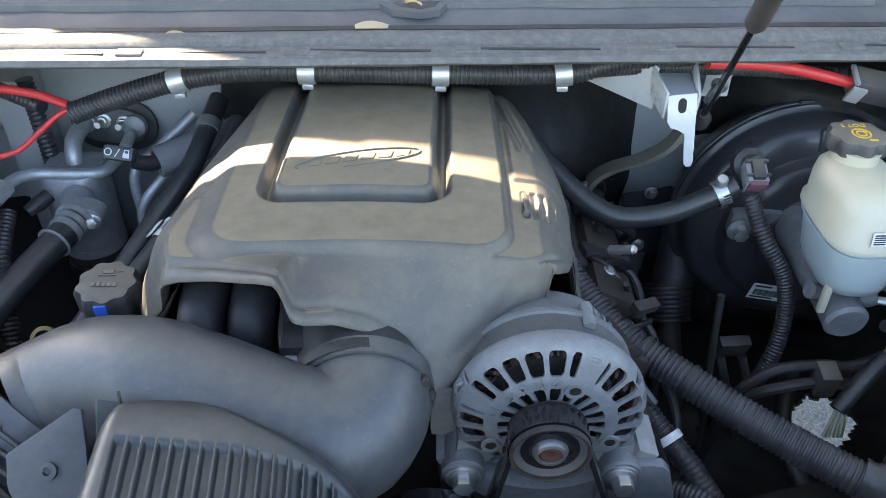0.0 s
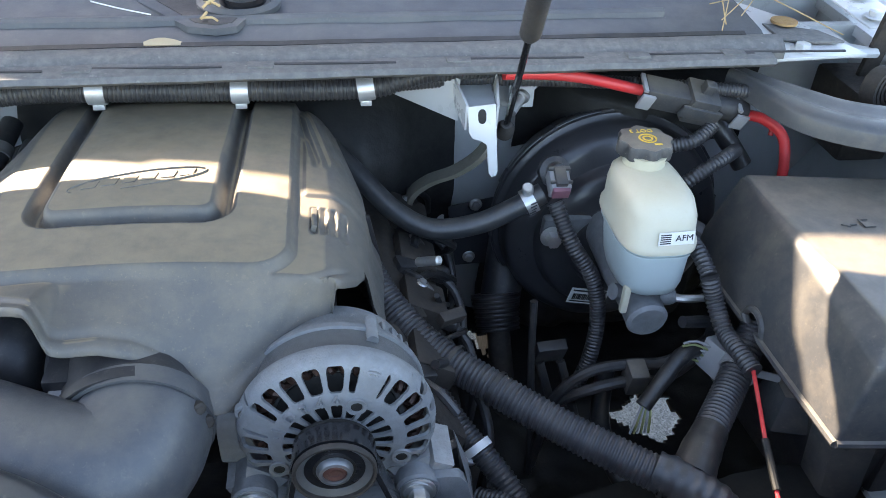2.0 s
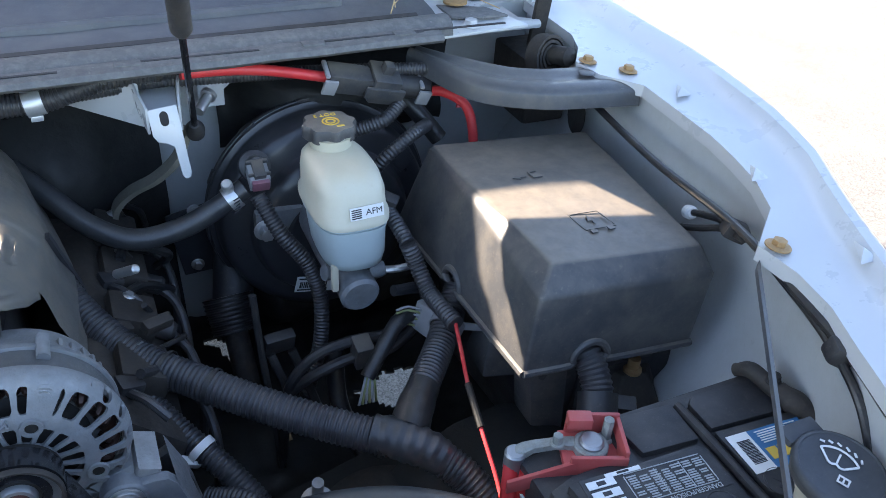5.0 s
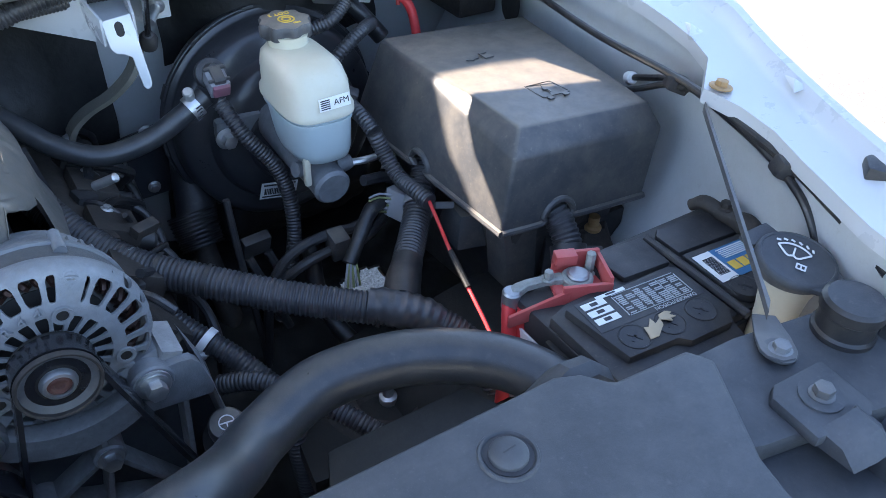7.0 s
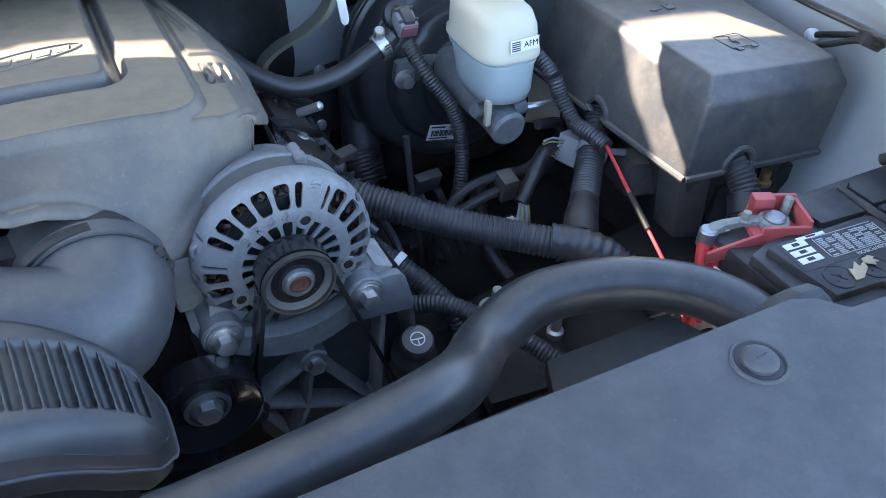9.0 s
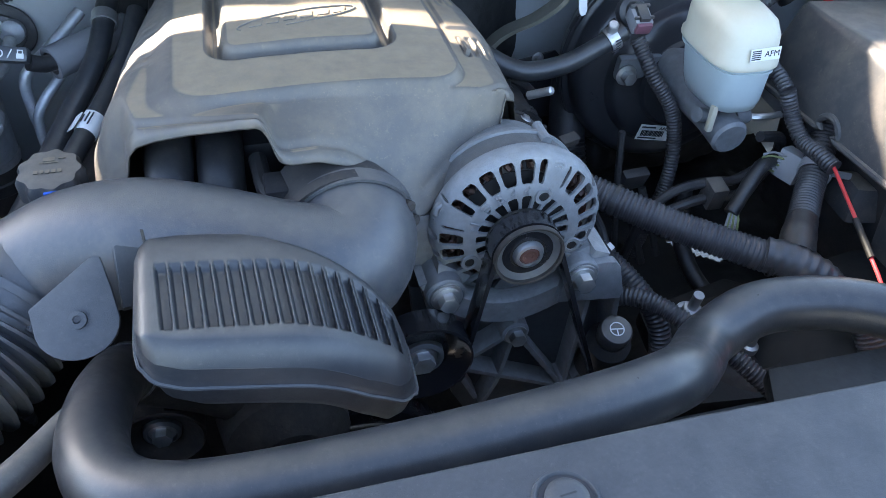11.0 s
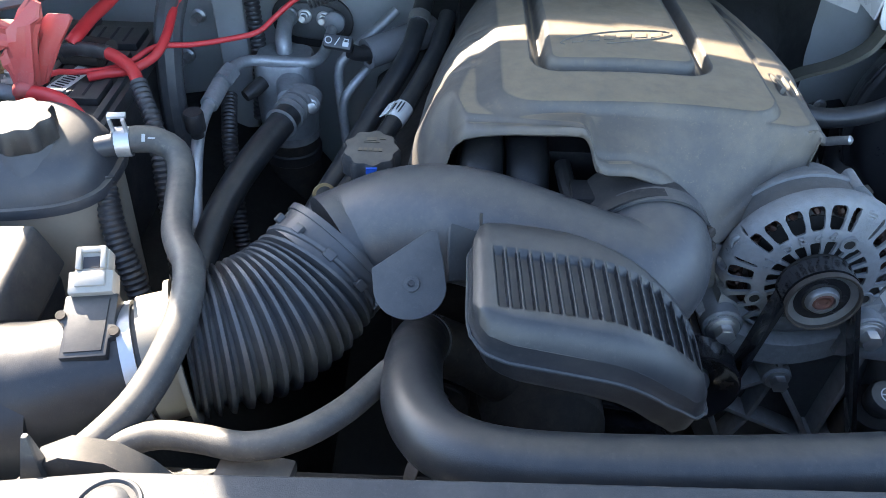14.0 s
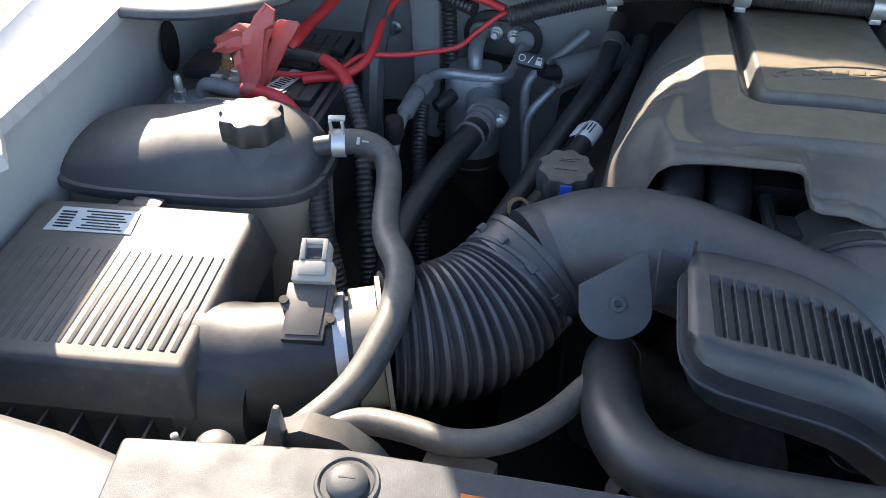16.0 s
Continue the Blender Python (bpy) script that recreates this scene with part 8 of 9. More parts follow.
def rag(stations, seed, n=16, rough=0.004):
    """A crumpled length of soft vinyl: flattened sections (centre, width direction, half width, half depth) with creases."""
    secs = []
    for i, (c, d, w, h) in enumerate(stations):
        c, d = Vector(c), Vector(d).normalized()
        up = (Vector(stations[min(i + 1, len(stations) - 1)][0]) - Vector(stations[max(i - 1, 0)][0])).normalized()
        e = up.cross(d).normalized()
        ringp = []
        for k in range(n):
            a = 2 * math.pi * k / n
            j = noise.noise((2.1 * math.cos(a) + seed, 2.1 * math.sin(a), i * 0.55 + seed)) * rough * 2
            ringp.append(c + d * (math.copysign(abs(math.cos(a)) ** 0.7, math.cos(a)) * (w + j)) + e * (math.sin(a) * (h + j)))
        secs.append(ringp)
    return loft(secs)


part("cover_band", rag([((-0.646, 0.602, 1.056), (1, 0, 0.2), 0.010, 0.008), ((-0.645, 0.603, 1.066), (1, 0, 0.2), 0.0125, 0.009), ((-0.643, 0.604, 1.080), (1, 0, 0.1), 0.0125, 0.007), ((-0.641, 0.605, 1.096), (1, 0, 0.1), 0.0130, 0.006),
                        ((-0.637, 0.607, 1.112), (1, 0, 0.2), 0.0145, 0.008), ((-0.634, 0.611, 1.122), (1, 0, 0.3), 0.0150, 0.010), ((-0.626, 0.616, 1.134), (1, 0, -0.4), 0.0115, 0.006), ((-0.620, 0.620, 1.146), (1, 0, -0.6), 0.0060, 0.003)], 3.1), M_REDCAP, t2, "faded red vinyl cover", 24)
part("cover_knot", rag([((-0.640, 0.606, 1.116), (0, 0.2, 1), 0.012, 0.007), ((-0.652, 0.606, 1.119), (0.1, 0.2, 1), 0.0115, 0.008), ((-0.664, 0.607, 1.112), (0.2, 0.3, 1), 0.0120, 0.009), ((-0.674, 0.608, 1.107), (0.2, 0.3, 1), 0.0090, 0.007), ((-0.681, 0.609, 1.103), (0.2, 0.4, 1), 0.0040, 0.003)], 7.7), M_REDCAP, t2, "", 24)
part("cover_knot", rag([((-0.646, 0.610, 1.112), (0.6, 0.2, 0.7), 0.010, 0.006), ((-0.658, 0.608, 1.100), (0.6, 0.2, 0.7), 0.010, 0.007), ((-0.655, 0.606, 1.088), (0.8, 0.1, 0.4), 0.009, 0.005), ((-0.652, 0.604, 1.076), (0.8, 0.1, 0.4), 0.006, 0.004)], 5.2), M_REDCAP, t2, "", 24)
part("cover_flap", rag([((-0.637, 0.618, 1.058), (1, 0, 0.4), 0.006, 0.004), ((-0.631, 0.621, 1.076), (1, 0, 0.4), 0.010, 0.0045), ((-0.623, 0.625, 1.096), (1, 0, 0.35), 0.0135, 0.005), ((-0.615, 0.629, 1.112), (1, 0, 0.3), 0.0160, 0.005), ((-0.611, 0.632, 1.122), (1, 0, 0.1), 0.0150, 0.0045), ((-0.609, 0.634, 1.127), (1, 0, 0), 0.0100, 0.003)], 9.4, rough=0.0022), M_REDCAP, t2, "upright red vinyl flap", 30)
part("cover_roll", tube([(-0.654, 0.600, 1.056), (-0.648, 0.594, 1.064), (-0.640, 0.594, 1.066), (-0.636, 0.600, 1.058)], [0.006, 0.008, 0.008, 0.006], 12), M_REDCAP, t2)
r2 = thing("red_power_cables", (-0.6, 0.7, 1.06), "red power cables draped across the second battery", "power cable")
part("cable", tube([(-0.655, 0.600, 1.056), (-0.640, 0.594, 1.062), (-0.617, 0.586, 1.064), (-0.595, 0.576, 1.060), (-0.580, 0.566, 1.046), (-0.572, 0.560, 1.02), (-0.57, 0.558, 0.98)], 0.0072, 14), M_RED, r2)
part("lug_sleeve", tube([(-0.650, 0.728, 1.048), (-0.630, 0.722, 1.053), (-0.612, 0.715, 1.055), (-0.600, 0.708, 1.056)], 0.0085, 12, wob=0.15), M_GRIME, r2)
part("lug_sleeve", tube([(-0.652, 0.701, 1.046), (-0.630, 0.696, 1.049), (-0.606, 0.691, 1.050)], 0.0080, 12, wob=0.15), M_GRIME, r2)
part("cable", tube([(-0.634, 0.69, 1.068), (-0.630, 0.70, 1.073), (-0.626, 0.74, 1.077), (-0.617, 0.78, 1.082), (-0.60, 0.86, 1.10)], 0.0072, 14), M_RED, r2)
part("cable", tube([(-0.655, 0.655, 1.046), (-0.640, 0.660, 1.050), (-0.626, 0.662, 1.049), (-0.596, 0.672, 1.048), (-0.574, 0.69, 1.049), (-0.554, 0.715, 1.055), (-0.517, 0.73, 1.052), (-0.48, 0.745, 1.053), (-0.449, 0.76, 1.056), (-0.431, 0.775, 1.068), (-0.407, 0.79, 1.085), (-0.39, 0.798, 1.09)], 0.0032, 12), M_RED, r2)
part("cable", tube([(-0.610, 0.658, 1.046), (-0.594, 0.665, 1.047), (-0.57, 0.675, 1.047), (-0.55, 0.70, 1.052), (-0.544, 0.73, 1.063), (-0.545, 0.78, 1.077), (-0.530, 0.81, 1.092), (-0.49, 0.815, 1.102), (-0.44, 0.81, 1.099), (-0.40, 0.80, 1.090)], 0.0052, 12), M_RED, r2)
part("sleeve", tube([(-0.645, 0.695, 1.056), (-0.631, 0.69, 1.062), (-0.605, 0.685, 1.063), (-0.590, 0.678, 1.064)], 0.0078, 12, wob=0.1), M_CONDUIT, r2)
part("cable", tube([(-0.600, 0.683, 1.063), (-0.585, 0.675, 1.064), (-0.56, 0.655, 1.060), (-0.545, 0.63, 1.055)], 0.0068, 14), M_RED, r2)
part("sleeve", tube([(-0.546, 0.632, 1.056), (-0.536, 0.615, 1.044), (-0.526, 0.60, 1.029), (-0.519, 0.58, 1.005), (-0.512, 0.555, 0.965), (-0.505, 0.53, 0.92), (-0.50, 0.51, 0.86)], 0.0095, 16, rib=0.006, deep=0.0016), M_CONDUIT, r2)
part("sleeve", tube([(-0.52, 0.86, 1.085), (-0.485, 0.84, 1.085), (-0.44, 0.82, 1.078)], 0.009, 12, rib=0.006, deep=0.001), M_CONDUIT, r2)
conduit("wiring_conduit", [(-0.542, 0.50, 1.03), (-0.53, 0.47, 0.99), (-0.515, 0.45, 0.95), (-0.50, 0.43, 0.88)], 0.0115, "ribbed black conduit beside the coolant tank", 0.0055)
solo("battery_strap", tube([(-0.548, 0.85, 1.12), (-0.553, 0.80, 1.08), (-0.552, 0.755, 1.05), (-0.552, 0.73, 0.98), (-0.55, 0.72, 0.9)], [0.017, 0.017, 0.016, 0.015, 0.014], 10), M_DUCT, (-0.55, 0.75, 0.9), "grey black steel battery tray post", "tray post")

# ---- air conditioning lines ----
ac = thing("accumulator", (-0.432, 0.86, 0.65), "dull aluminium air conditioning accumulator", "accumulator")
AC = Vector((-0.4425, 0.848, 0.0))
part("canister", lathe([(0.036, 0.0), (0.0375, -0.006), (0.0375, -0.25), (0.03, -0.27)], pose(AC.x, AC.y, 0.880), 40), M_GRIME, ac, "dark lower canister")
part("head", loft([rounded(AC.x, AC.y, sx, sy, z, k) for sx, sy, z, k in ((0.0385, 0.0385, 0.872, 0.95), (0.0385, 0.0385, 0.900, 0.92), (0.0378, 0.0375, 0.94, 0.7), (0.0370, 0.0360, 0.980, 0.55), (0.0350, 0.0340, 0.9835, 0.55))]), M_CASTALU, ac, "dull aluminium head", smooth=50)
part("collar", lathe([(0.0390, 0), (0.0405, 0.006), (0.0390, 0.012)], pose(AC.x, AC.y, 0.866), 40), M_BRKT, ac)
part("band", lathe([(0.0380, 0), (0.0400, 0.002), (0.0400, 0.016), (0.0380, 0.018)], pose(AC.x, AC.y, 0.832), 40), M_BLACK, ac)
part("boss", lathe([(0.020, 0), (0.018, 0.020), (0.0145, 0.026), (0.0145, 0.045)], facing((-0.428, 0.812, 0.958), (0.1, -1, 0.12)), 24), M_CASTALU, ac)
part("fitting", loft([[(-0.411 + dx, 0.777 + dy * 0.4 + yy, 0.960 + dz) for dx, dy, dz in ((0.026 * math.cos(a), 0, 0.0165 * math.sin(a)) for a in (2 * math.pi * i / 20 for i in range(20)))] for yy in (0.012, 0.0, -0.010)]), M_BRKT, ac)
bolt(ac, (-0.396, 0.766, 0.958), (0.2, -1, 0.3), 0.0068, 0.011, 0.0095)
part("switch", tube([(-0.464, 0.815, 0.962), (-0.474, 0.803, 0.957), (-0.484, 0.792, 0.953)], [0.009, 0.010, 0.0075], 14), M_BLACK, ac)
lines = thing("refrigerant_lines", (-0.44, 0.8, 1.0), "bent aluminium refrigerant pipes with fittings", "pipes")
part("pipe", tube([(-0.441, 0.856, 0.970), (-0.443, 0.858, 0.986), (-0.445, 0.868, 0.998), (-0.446, 0.885, 1.004), (-0.447, 0.925, 1.003)], 0.0105, 16), M_ALU, lines)
part("pipe", tube([(-0.388, 0.91, 0.992), (-0.390, 0.875, 0.985), (-0.394, 0.850, 0.983), (-0.403, 0.832, 0.983), (-0.43, 0.826, 0.985), (-0.470, 0.818, 0.990), (-0.488, 0.800, 0.994), (-0.497, 0.775, 0.992), (-0.503, 0.745, 0.988), (-0.506, 0.70, 0.983), (-0.505, 0.655, 0.972), (-0.500, 0.60, 0.93), (-0.495, 0.56, 0.88)],
                  0.0072, 14), M_ALU, lines)
part("nut", tube([(-0.495, 0.786, 0.992), (-0.500, 0.760, 0.990)], 0.0120, 6, 0.05), M_ALU, lines)
part("nut", tube([(-0.501, 0.756, 0.989), (-0.505, 0.715, 0.985)], 0.0108, 16, 0.05), M_ALU, lines)
part("port", lathe([(0.0070, 0), (0.0070, 0.008), (0.0105, 0.009), (0.0110, 0.011), (0.0110, 0.029), (0.0098, 0.032), (0.003, 0.032)], pose(-0.501, 0.648, 0.984, 4, 0, 0), 24), M_BLACK, lines, "black service port cap")
part("pipe", tube([(-0.300, 0.905, 1.025), (-0.335, 0.88, 0.998), (-0.362, 0.86, 0.980), (-0.372, 0.853, 0.965), (-0.372, 0.848, 0.93), (-0.366, 0.84, 0.87), (-0.36, 0.83, 0.78)], 0.0068, 14), M_ALU, lines)
part("pipe", tube([(-0.300, 0.90, 1.00), (-0.324, 0.865, 0.975), (-0.355, 0.840, 0.945), (-0.366, 0.832, 0.922), (-0.364, 0.824, 0.88), (-0.358, 0.814, 0.80)], 0.0062, 14), M_ALU, lines)
flange = thing("firewall_flange", (-0.40, 0.94, 1.02), "oval aluminium pipe flange with nuts on the firewall", "flange")
fm = frame3((-0.418, 0.944, 0.990), (1, 0, -0.10), (0, -1, 0.25))
part("gasket", put(prism([(0.056 * math.copysign(abs(math.cos(a)) ** 0.75, math.cos(a)), 0.036 * math.sin(a)) for a in (2 * math.pi * i / 40 for i in range(40))], 0, 0.008, 0.003), fm), M_BLACK, flange)
part("plate", put(prism([(0.046 * math.copysign(abs(math.cos(a)) ** 0.75, math.cos(a)), 0.024 * math.sin(a)) for a in (2 * math.pi * i / 40 for i in range(40))], 0.008, 0.016, 0.004), fm), M_STATOR, flange, "dull metal pipe flange")
for x in (-0.010, 0.016):
    part("nut", hexhead(fm @ Matrix.Translation((x, 0.006, 0.016)), 0.0070, 0.009, 0.010), M_STEEL, flange)
    part("stud", lathe([(0.0042, 0), (0.0042, 0.022)], fm @ Matrix.Translation((x, 0.006, 0.018)), 12), M_STEEL, flange)
for x in (-0.032, 0.031):
    part("collar", lathe([(0.0145, 0), (0.0145, 0.012), (0.011, 0.014)], fm @ Matrix.Translation((x, 0.004, 0.014)), 20), M_CASTALU, flange)
fo = thing("drain_tube", (-0.34, 0.88, 1.0), "grey foam sleeved drain tube with a lock tag", "drain tube")
part("sleeve", lathe([(0.0195, 0), (0.0195, 0.105), (0.0135, 0.105), (0.0135, 0.004)], facing((-0.250, 0.90, 1.002), (-1, -0.75, -0.09)), 32), M_FOAM, fo, "grey foam sleeve")
part("tube", tube([(-0.315, 0.845, 0.998), (-0.338, 0.826, 1.0), (-0.352, 0.818, 1.008)], 0.0095, 16), M_BLACK, fo)
tg = part("tag", block(frame3((-0.366, 0.818, 1.018), (1, -0.10, -0.10), (-0.1, -0.75, 0.6)), 0.036, 0.017, 0.018, 0.004), M_DUCT, fo, "dark lock tag with white symbols")
tmx = frame3((-0.366, 0.818, 1.018), (1, -0.10, -0.10), (-0.1, -0.75, 0.6)) @ Matrix.Translation((0, 0, 0.0093))
part("symbol", join(ring((tmx @ Vector((-0.011, 0, 0))), tmx.to_3x3() @ Vector((0, 0, 1)), 0.0034, 0.0006, 0.0012, 20), put(block(pose(0.0, 0, 0, 0, 0, 65), 0.011, 0.0012, 0.0006, 0), tmx), put(box(0.007, 0.0145, -0.005, 0.0005, 0, 0.0006, 0), tmx), put(box(0.0078, 0.0088, 0.0005, 0.004, 0, 0.0006, 0), tmx), put(box(0.0128, 0.0138, 0.0005, 0.004, 0, 0.0006, 0), tmx), put(box(0.0078, 0.0138, 0.0035, 0.0047, 0, 0.0006, 0), tmx)), M_LABEL, tg)
sh = thing("suction_hose", (-0.45, 0.65, 0.9), "thick black rubber suction hose with a crimped collar", "hose")
part("hose", tube([(-0.413, 0.772, 0.960), (-0.424, 0.734, 0.956), (-0.446, 0.680, 0.945), (-0.466, 0.625, 0.930), (-0.480, 0.565, 0.908), (-0.484, 0.50, 0.875), (-0.478, 0.46, 0.83), (-0.47, 0.44, 0.76)], 0.0165, 20), M_HOSE, sh)
part("crimp", join(*[ring(Vector((-0.4145, 0.768, 0.9595)) + Vector((-0.010, -0.037, -0.004)) * k, (-0.27, -1, -0.1), 0.0168, 0.007, 0.003) for k in (0.0, 0.28, 0.56)]), M_BRKT, sh, "crimped metal collar")
part("rim", ring((-0.4265, 0.7275, 0.9552), (-0.3, -1, -0.12), 0.0168, 0.002, 0.0032), M_ALU, sh)
hh = thing("heater_pipe_hose", (-0.31, 0.7, 0.95), "black rubber heater hose beside the engine cover", "hose")
part("hose", tube([(-0.262, 0.895, 1.050), (-0.268, 0.850, 1.036), (-0.280, 0.80, 1.012), (-0.312, 0.735, 0.978), (-0.345, 0.66, 0.945), (-0.372, 0.60, 0.92), (-0.392, 0.54, 0.89), (-0.40, 0.50, 0.85)], 0.0120, 18), M_HOSE, hh)
part("clamp", ring((-0.2675, 0.852, 1.0365), (-0.1, -1, -0.4), 0.0123, 0.014, 0.002), M_STEEL, hh, "steel spring clamp")
part("hose", tube([(-0.232, 0.86, 1.04), (-0.245, 0.80, 1.02), (-0.268, 0.735, 1.0), (-0.292, 0.68, 0.985), (-0.32, 0.62, 0.965), (-0.345, 0.57, 0.95)], 0.0108, 18), M_HOSE, hh)
part("paper_tag", lathe([(0.0117, -0.012), (0.0120, 0.012), (0.0114, 0.013)], facing((-0.283, 0.700, 0.9905), (-0.45, -0.9, -0.3)), 24), M_LABEL, hh, "white printed paper tag")
part("tag_print", bars(frame3((-0.2835, 0.6950, 1.0020), (-0.45, -0.9, -0.3), (-0.1, -0.4, 0.9)), [(-0.002, 0.003, 0.016, 0.0014), (-0.003, -0.001, 0.013, 0.0014), (0.0, -0.005, 0.010, 0.0012)]), M_INK_GAP, hh)
part("tag_end", block(frame3((-0.296, 0.697, 0.9985), (-0.45, -0.9, -0.3), (-0.7, -0.1, 0.6)), 0.022, 0.014, 0.0012, 0.0004), M_LABEL, hh)

oil = thing("oil_filler_cap", (-0.303, 0.580, 0.9710), "black lobed oil filler cap with a blue paint mark", "oil cap")
oc = part("cap", loft([[(-0.303 + (r + w * math.cos(9 * a)) * math.cos(a), 0.580 + (r + w * math.cos(9 * a)) * math.sin(a), z + 0.12 * (r * math.sin(a))) for a in (2 * math.pi * i / 90 for i in range(90))] for r, w, z in ((0.024, 0.0008, 0.9950), (0.028, 0.0018, 0.9990), (0.0285, 0.002, 1.0170), (0.026, 0.0016, 1.0220), (0.018, 0.0, 1.0235))]), M_BOX, oil)
om = pose(-0.303, 0.580, 1.0242, 7, 0, 0)
part("print", join(bars(om, [(-0.010 + 0.005 * i, -0.006, 0.0036, 0.0045) for i in range(5)]), bars(om, [(0.0, 0.006, 0.016, 0.0014), (0.0, 0.0105, 0.010, 0.005), (0.011, 0.011, 0.006, 0.0014)])), M_COVER, oc)
part("paint_mark", block(pose(-0.300, 0.5492, 1.0095, 0, 0, 5), 0.011, 0.0024, 0.018, 0.0004), M_BLUE, oc, "blue paint mark")
part("neck", lathe([(0.022, -0.08), (0.022, 0.0), (0.024, 0.01)], pose(-0.303, 0.580, 0.9880), 24), M_BLACK, oil)
part("neck_mark", block(pose(-0.297, 0.5575, 0.9760, 0, 0, 12), 0.008, 0.0015, 0.02, 0.0004), M_BLUE, oil)
dp = thing("dipstick", (-0.34, 0.52, 1.0), "tan dipstick loop behind the intake duct", "dipstick")
part("loop", join(ring((-0.343, 0.522, 1.004), (0.4, -1, 0.6), 0.0085, 0.004, 0.003, 24), tube([(-0.336, 0.518, 0.998), (-0.33, 0.53, 0.96), (-0.32, 0.54, 0.9)], 0.004, 8)), M_TAN, dp)

# ---- coils, leads and small clutter on the engine's left side ----
rng = random.Random(11)
for k in range(4):
    y = 0.575 + 0.085 * k
    c = thing("ignition_coil", (0.185, y, 0.94), "dusty black ignition coil with plug leads", "ignition coil", group="ignition coils")
    part("body", block(pose(0.188, y, 0.942, 0, 28, 0), 0.05, 0.052, 0.032, 0.005), M_GRIME, c)
    part("terminal", lathe([(0.011, 0), (0.011, 0.022), (0.008, 0.026)], facing((0.207, y, 0.925), (0.8, -0.2, -0.3)), 16), M_BLACK, c)
    part("lead", tube([(0.222, y - 0.004, 0.918), (0.24, y - 0.02, 0.90), (0.245, y - 0.05, 0.87), (0.238, y - 0.06, 0.80)], 0.0052, 10), M_BLACK, c)
    part("plug", block(pose(0.176, y - 0.03, 0.953, 10, 20, 20), 0.024, 0.02, 0.018, 0.003), M_GRIME if k % 2 else M_BLACK, c)
    part("wire", tube([(0.176, y - 0.038, 0.953), (0.19, y - 0.06, 0.958), (0.205, y - 0.075, 0.945)], 0.0045, 8), M_CONDUIT, c)
    part("screw", hexhead(facing((0.192, y + 0.018, 0.957), (0.4, 0, 1)), 0.0045, 0.005, 0.007), M_STEEL, c)
eh = thing("engine_wiring", (0.21, 0.65, 0.95), "tangled taped wiring beside the engine cover", "wiring")
for k in range(7):
    y0 = 0.54 + 0.05 * k
    p = [(0.185 + rng.uniform(-0.01, 0.02), y0 + rng.uniform(-0.01, 0.01), 0.96 + rng.uniform(-0.01, 0.01)), (0.21 + rng.uniform(-0.02, 0.02), y0 + 0.03, 0.94 + rng.uniform(-0.02, 0.02)), (0.225 + rng.uniform(-0.02, 0.02), y0 + 0.055, 0.91 + rng.uniform(-0.03, 0.02)), (0.23, y0 + 0.08, 0.89)]
    part("lead", tube(p, rng.uniform(0.003, 0.0065), 8, wob=0.1), M_RUBBER if k % 2 else M_BLACK, eh)
part("bright_stud", lathe([(0.005, 0), (0.005, 0.03), (0.003, 0.032)], facing((0.185, 0.66, 1.0), (0.5, -0.5, 0.4)), 12), M_STEEL, eh)
part("clip", block(pose(0.212, 0.60, 0.975, 20, 10, 30), 0.03, 0.012, 0.012, 0.002), M_GRIME, eh)

gn = thing("ground_studs", (0.33, 0.42, 0.8), "grimy spring tower top with a stud and nut", "spring tower")
part("dome", lathe([(0.085, -0.06), (0.080, -0.01), (0.060, 0.006), (0.036, 0.012), (0.034, -0.004), (0.014, -0.006)], pose(0.385, 0.415, 0.800, 8, -4, 0), 40), M_GRIME, gn)
part("stud", lathe([(0.010, 0), (0.010, 0.008), (0.006, 0.010), (0.006, 0.028)], pose(0.385, 0.415, 0.795), 14), M_STEEL, gn)
part("nut", hexhead(pose(0.325, 0.455, 0.825, 10, 0, 0), 0.011, 0.012, 0.017), M_STEEL, gn)
part("stud", lathe([(0.006, 0), (0.006, 0.03)], pose(0.325, 0.455, 0.83, 10, 0, 0), 12), M_STEEL, gn)
part("plate", prism([(0.27, 0.36), (0.47, 0.34), (0.50, 0.47), (0.42, 0.53), (0.29, 0.50)], 0.77, 0.795, 0.006), M_DEEP, gn)
wb = thing("loose_connector", (0.44, 0.55, 0.87), "loose wiring with a pale green multi plug", "connector")
part("loom", tube([(0.475, 0.585, 0.925), (0.455, 0.575, 0.925), (0.432, 0.56, 0.905), (0.41, 0.545, 0.885)], 0.009, 12, wob=0.15), M_RUBBER, wb)
part("plug", block(pose(0.492, 0.57, 0.925, 0, 10, 20), 0.02, 0.03, 0.036, 0.002), M_GREY, wb, "pale green multi plug")
for k in range(6):
    part("wire", tube([(0.408 + 0.002 * k, 0.545, 0.886), (0.40 + 0.003 * k, 0.535, 0.872 + 0.002 * k), (0.395 + 0.004 * k, 0.53, 0.862)], 0.0015, 6), M_GREEN if k % 2 else M_GREY, wb)
    part("wire", tube([(0.455, 0.578, 0.92 + 0.004 * k), (0.47, 0.58, 0.915 + 0.005 * k), (0.485, 0.572, 0.912 + 0.005 * k)], 0.0014, 6), M_GREY if k % 2 else M_GREEN, wb)
solo("dark_hose", tube([(0.40, 0.63, 0.86), (0.395, 0.60, 0.80), (0.41, 0.55, 0.76), (0.45, 0.50, 0.74), (0.50, 0.47, 0.74)], 0.011, 12), M_RUBBER, (0.4, 0.6, 0.74), "black rubber hose below the brake cylinder", "hose")
sq = thing("line_block", (0.345, 0.60, 0.83), "black square brake line block", "line block")
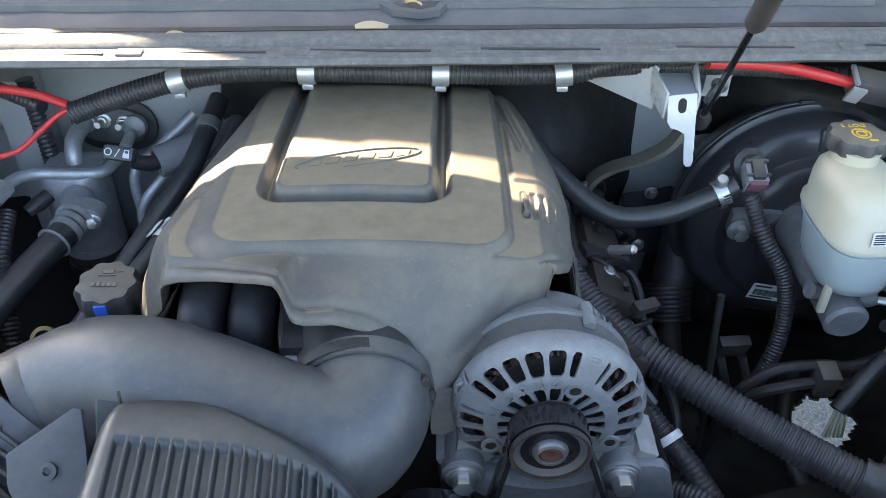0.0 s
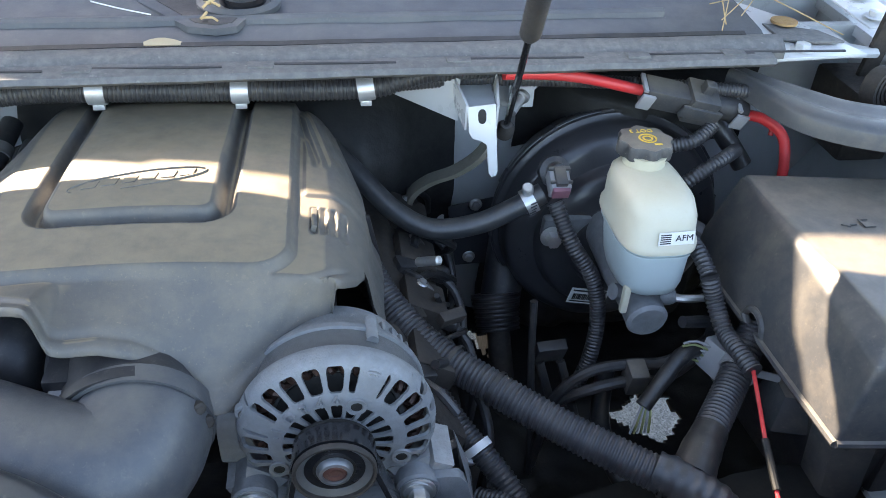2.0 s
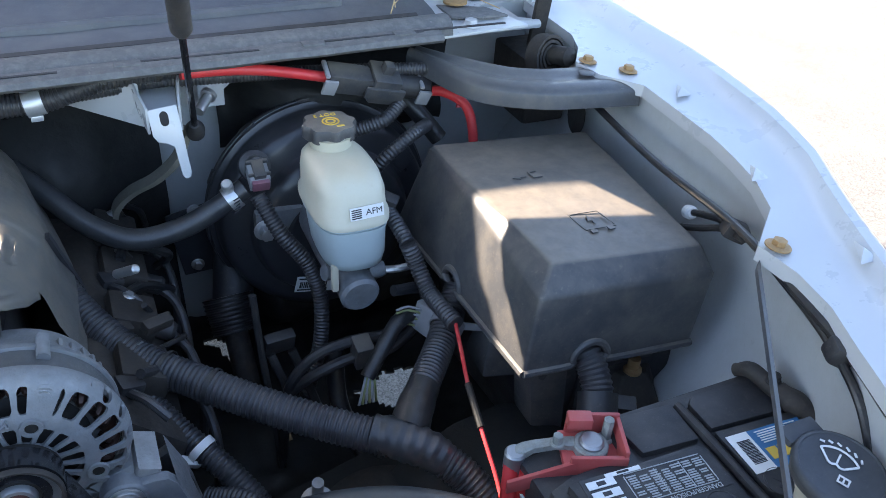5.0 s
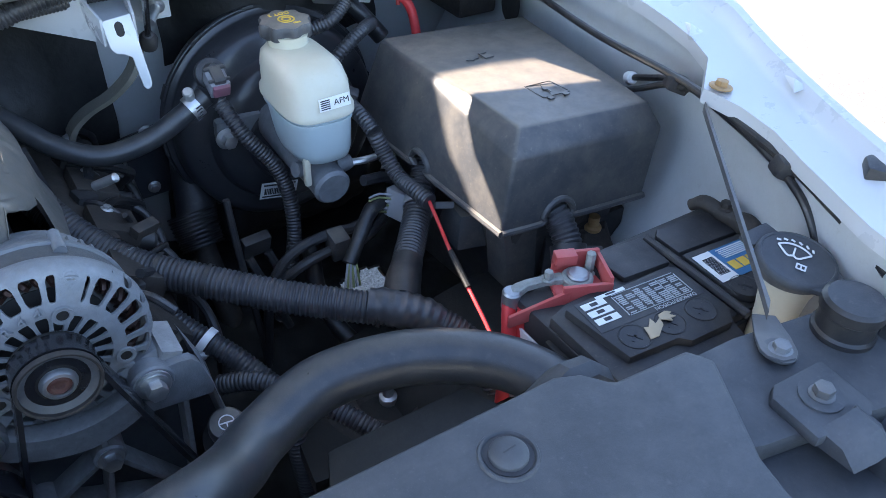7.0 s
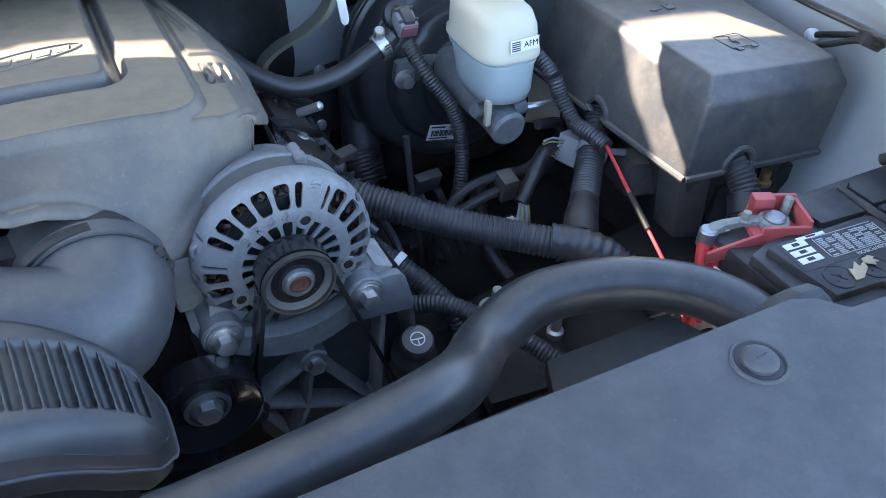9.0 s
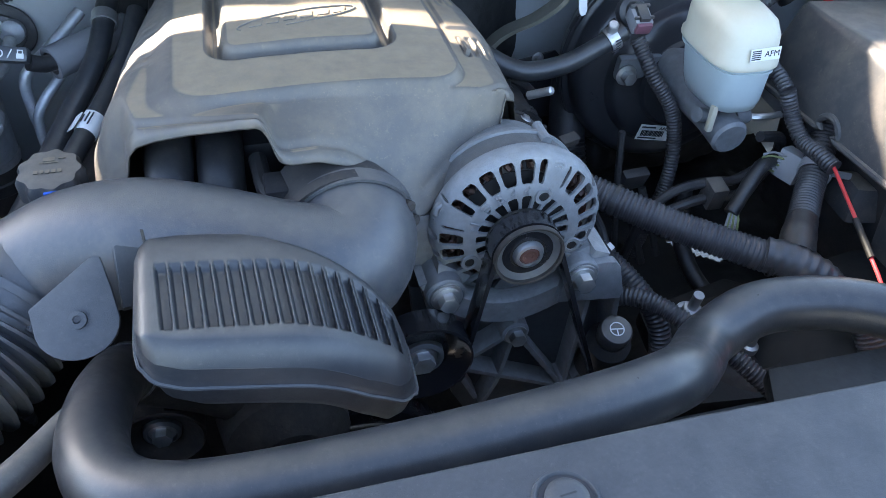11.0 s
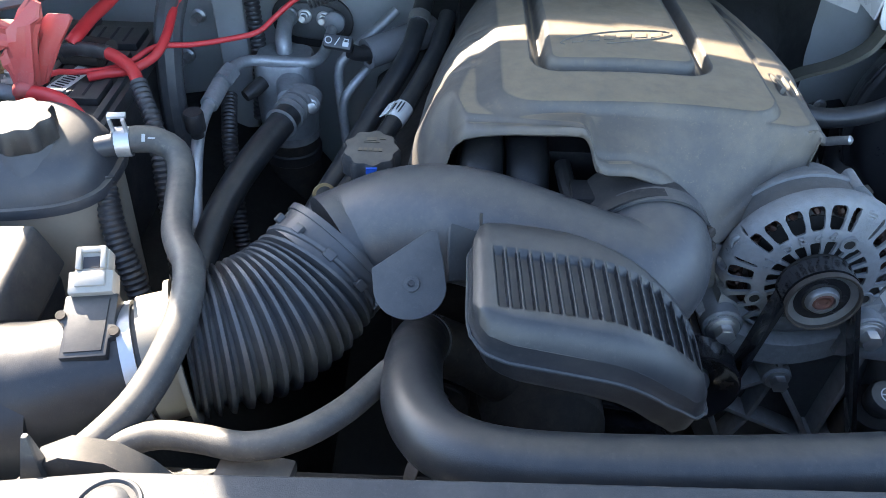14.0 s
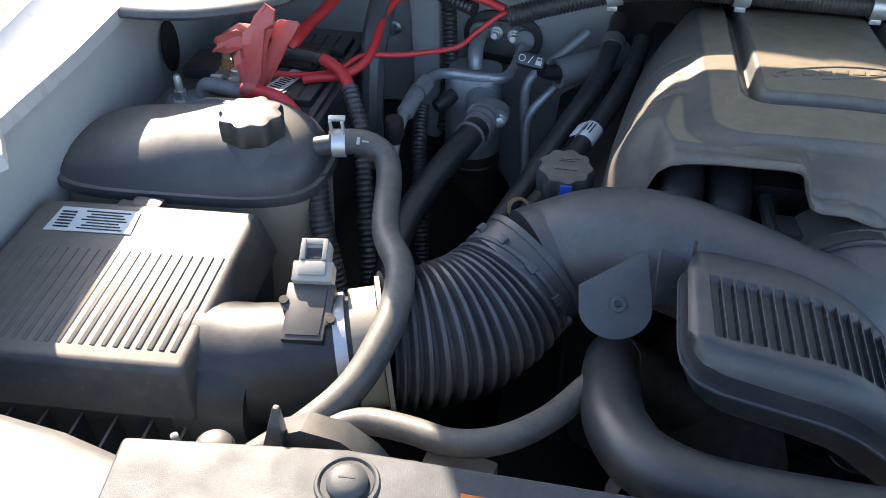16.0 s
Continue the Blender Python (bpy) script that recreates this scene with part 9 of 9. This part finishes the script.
part("block", block(pose(0.342, 0.66, 0.862, 20, 0, 5), 0.036, 0.014, 0.03, 0.003), M_BLACK, sq)
part("leg", tube([(0.330, 0.655, 0.85), (0.345, 0.635, 0.80), (0.36, 0.62, 0.75)], 0.0055, 8), M_BLACK, sq)
part("leg", tube([(0.355, 0.655, 0.85), (0.37, 0.635, 0.80), (0.38, 0.62, 0.76)], 0.0055, 8), M_BLACK, sq)
part("leg", tube([(0.318, 0.67, 0.93), (0.32, 0.655, 0.85), (0.325, 0.63, 0.74), (0.33, 0.62, 0.6)], 0.0045, 8), M_BLACK, sq)
rbk = thing("relay_bracket", (0.35, 0.26, 0.9), "grimy grey relay bracket below the radiator hose", "bracket")
part("frame", join(block(pose(0.345, 0.262, 0.915, 25, 0, 30), 0.05, 0.008, 0.03, 0.002), block(pose(0.325, 0.25, 0.90, 25, 0, 30), 0.008, 0.05, 0.03, 0.002), block(pose(0.36, 0.24, 0.90, 25, 0, 30), 0.05, 0.05, 0.008, 0.002)), M_BRKT, rbk)
part("relay", block(pose(0.35, 0.245, 0.918, 25, 0, 30), 0.03, 0.022, 0.016, 0.003), M_GRIME, rbk)
conduit("wiring_conduit", [(0.33, 0.27, 0.93), (0.35, 0.285, 0.88), (0.36, 0.29, 0.80), (0.36, 0.29, 0.7)], 0.014, "ribbed conduit dropping under the radiator hose", 0.006)
conduit("wiring_conduit", [(-0.487, 0.885, 1.08), (-0.483, 0.880, 1.03), (-0.480, 0.872, 0.96), (-0.486, 0.86, 0.88)], 0.0105, "ribbed black conduit running down the firewall", 0.006)
conduit("wiring_conduit", [(-0.50, 0.78, 0.96), (-0.49, 0.72, 0.93), (-0.475, 0.66, 0.86), (-0.465, 0.62, 0.78)], 0.010, "ribbed black conduit under the refrigerant pipe", 0.0055)
conduit("wiring_conduit", [(-0.42, 0.60, 0.85), (-0.41, 0.56, 0.80), (-0.40, 0.54, 0.7)], 0.013, "ribbed black conduit below the heater hose", 0.006)
fp = thing("firewall_post", (-0.50, 0.9, 0.9), "white pressed channel on the firewall", "bracket")
part("channel", solid([(-0.545, 0.90, 1.07), (-0.50, 0.90, 1.07), (-0.50, 0.95, 1.08), (-0.55, 0.95, 1.08), (-0.53, 0.88, 0.85), (-0.495, 0.88, 0.85), (-0.49, 0.95, 0.85), (-0.54, 0.95, 0.85)],
                      [(0, 1, 2, 3), (7, 6, 5, 4), (0, 4, 5, 1), (1, 5, 6, 2), (2, 6, 7, 3), (3, 7, 4, 0)], 0.008), M_BAY, fp)
for p in ((-0.575, 0.945, 0.99), (-0.60, 0.945, 0.93)):
    part("stud", lathe([(0.010, 0), (0.010, 0.006), (0.006, 0.008), (0.006, 0.03)], facing(p, (0, -1, 0.1)), 14), M_STEEL, fp)
rv2 = thing("right_hinge_bracket", (-0.70, 0.66, 1.13), "dark painted hinge brace over the second battery", "brace")
part("arm", put(tube([(-0.80, 0.632, 1.128), (-0.76, 0.628, 1.132), (-0.71, 0.634, 1.134), (-0.655, 0.662, 1.136), (-0.62, 0.71, 1.136), (-0.60, 0.78, 1.136)], [0.034, 0.034, 0.032, 0.028, 0.022, 0.016], 16), Matrix.Translation((0, 0, 1.134)) @ Matrix.Diagonal((1, 1, 0.3, 1)) @ Matrix.Translation((0, 0, -1.134))), M_DUCT, rv2)
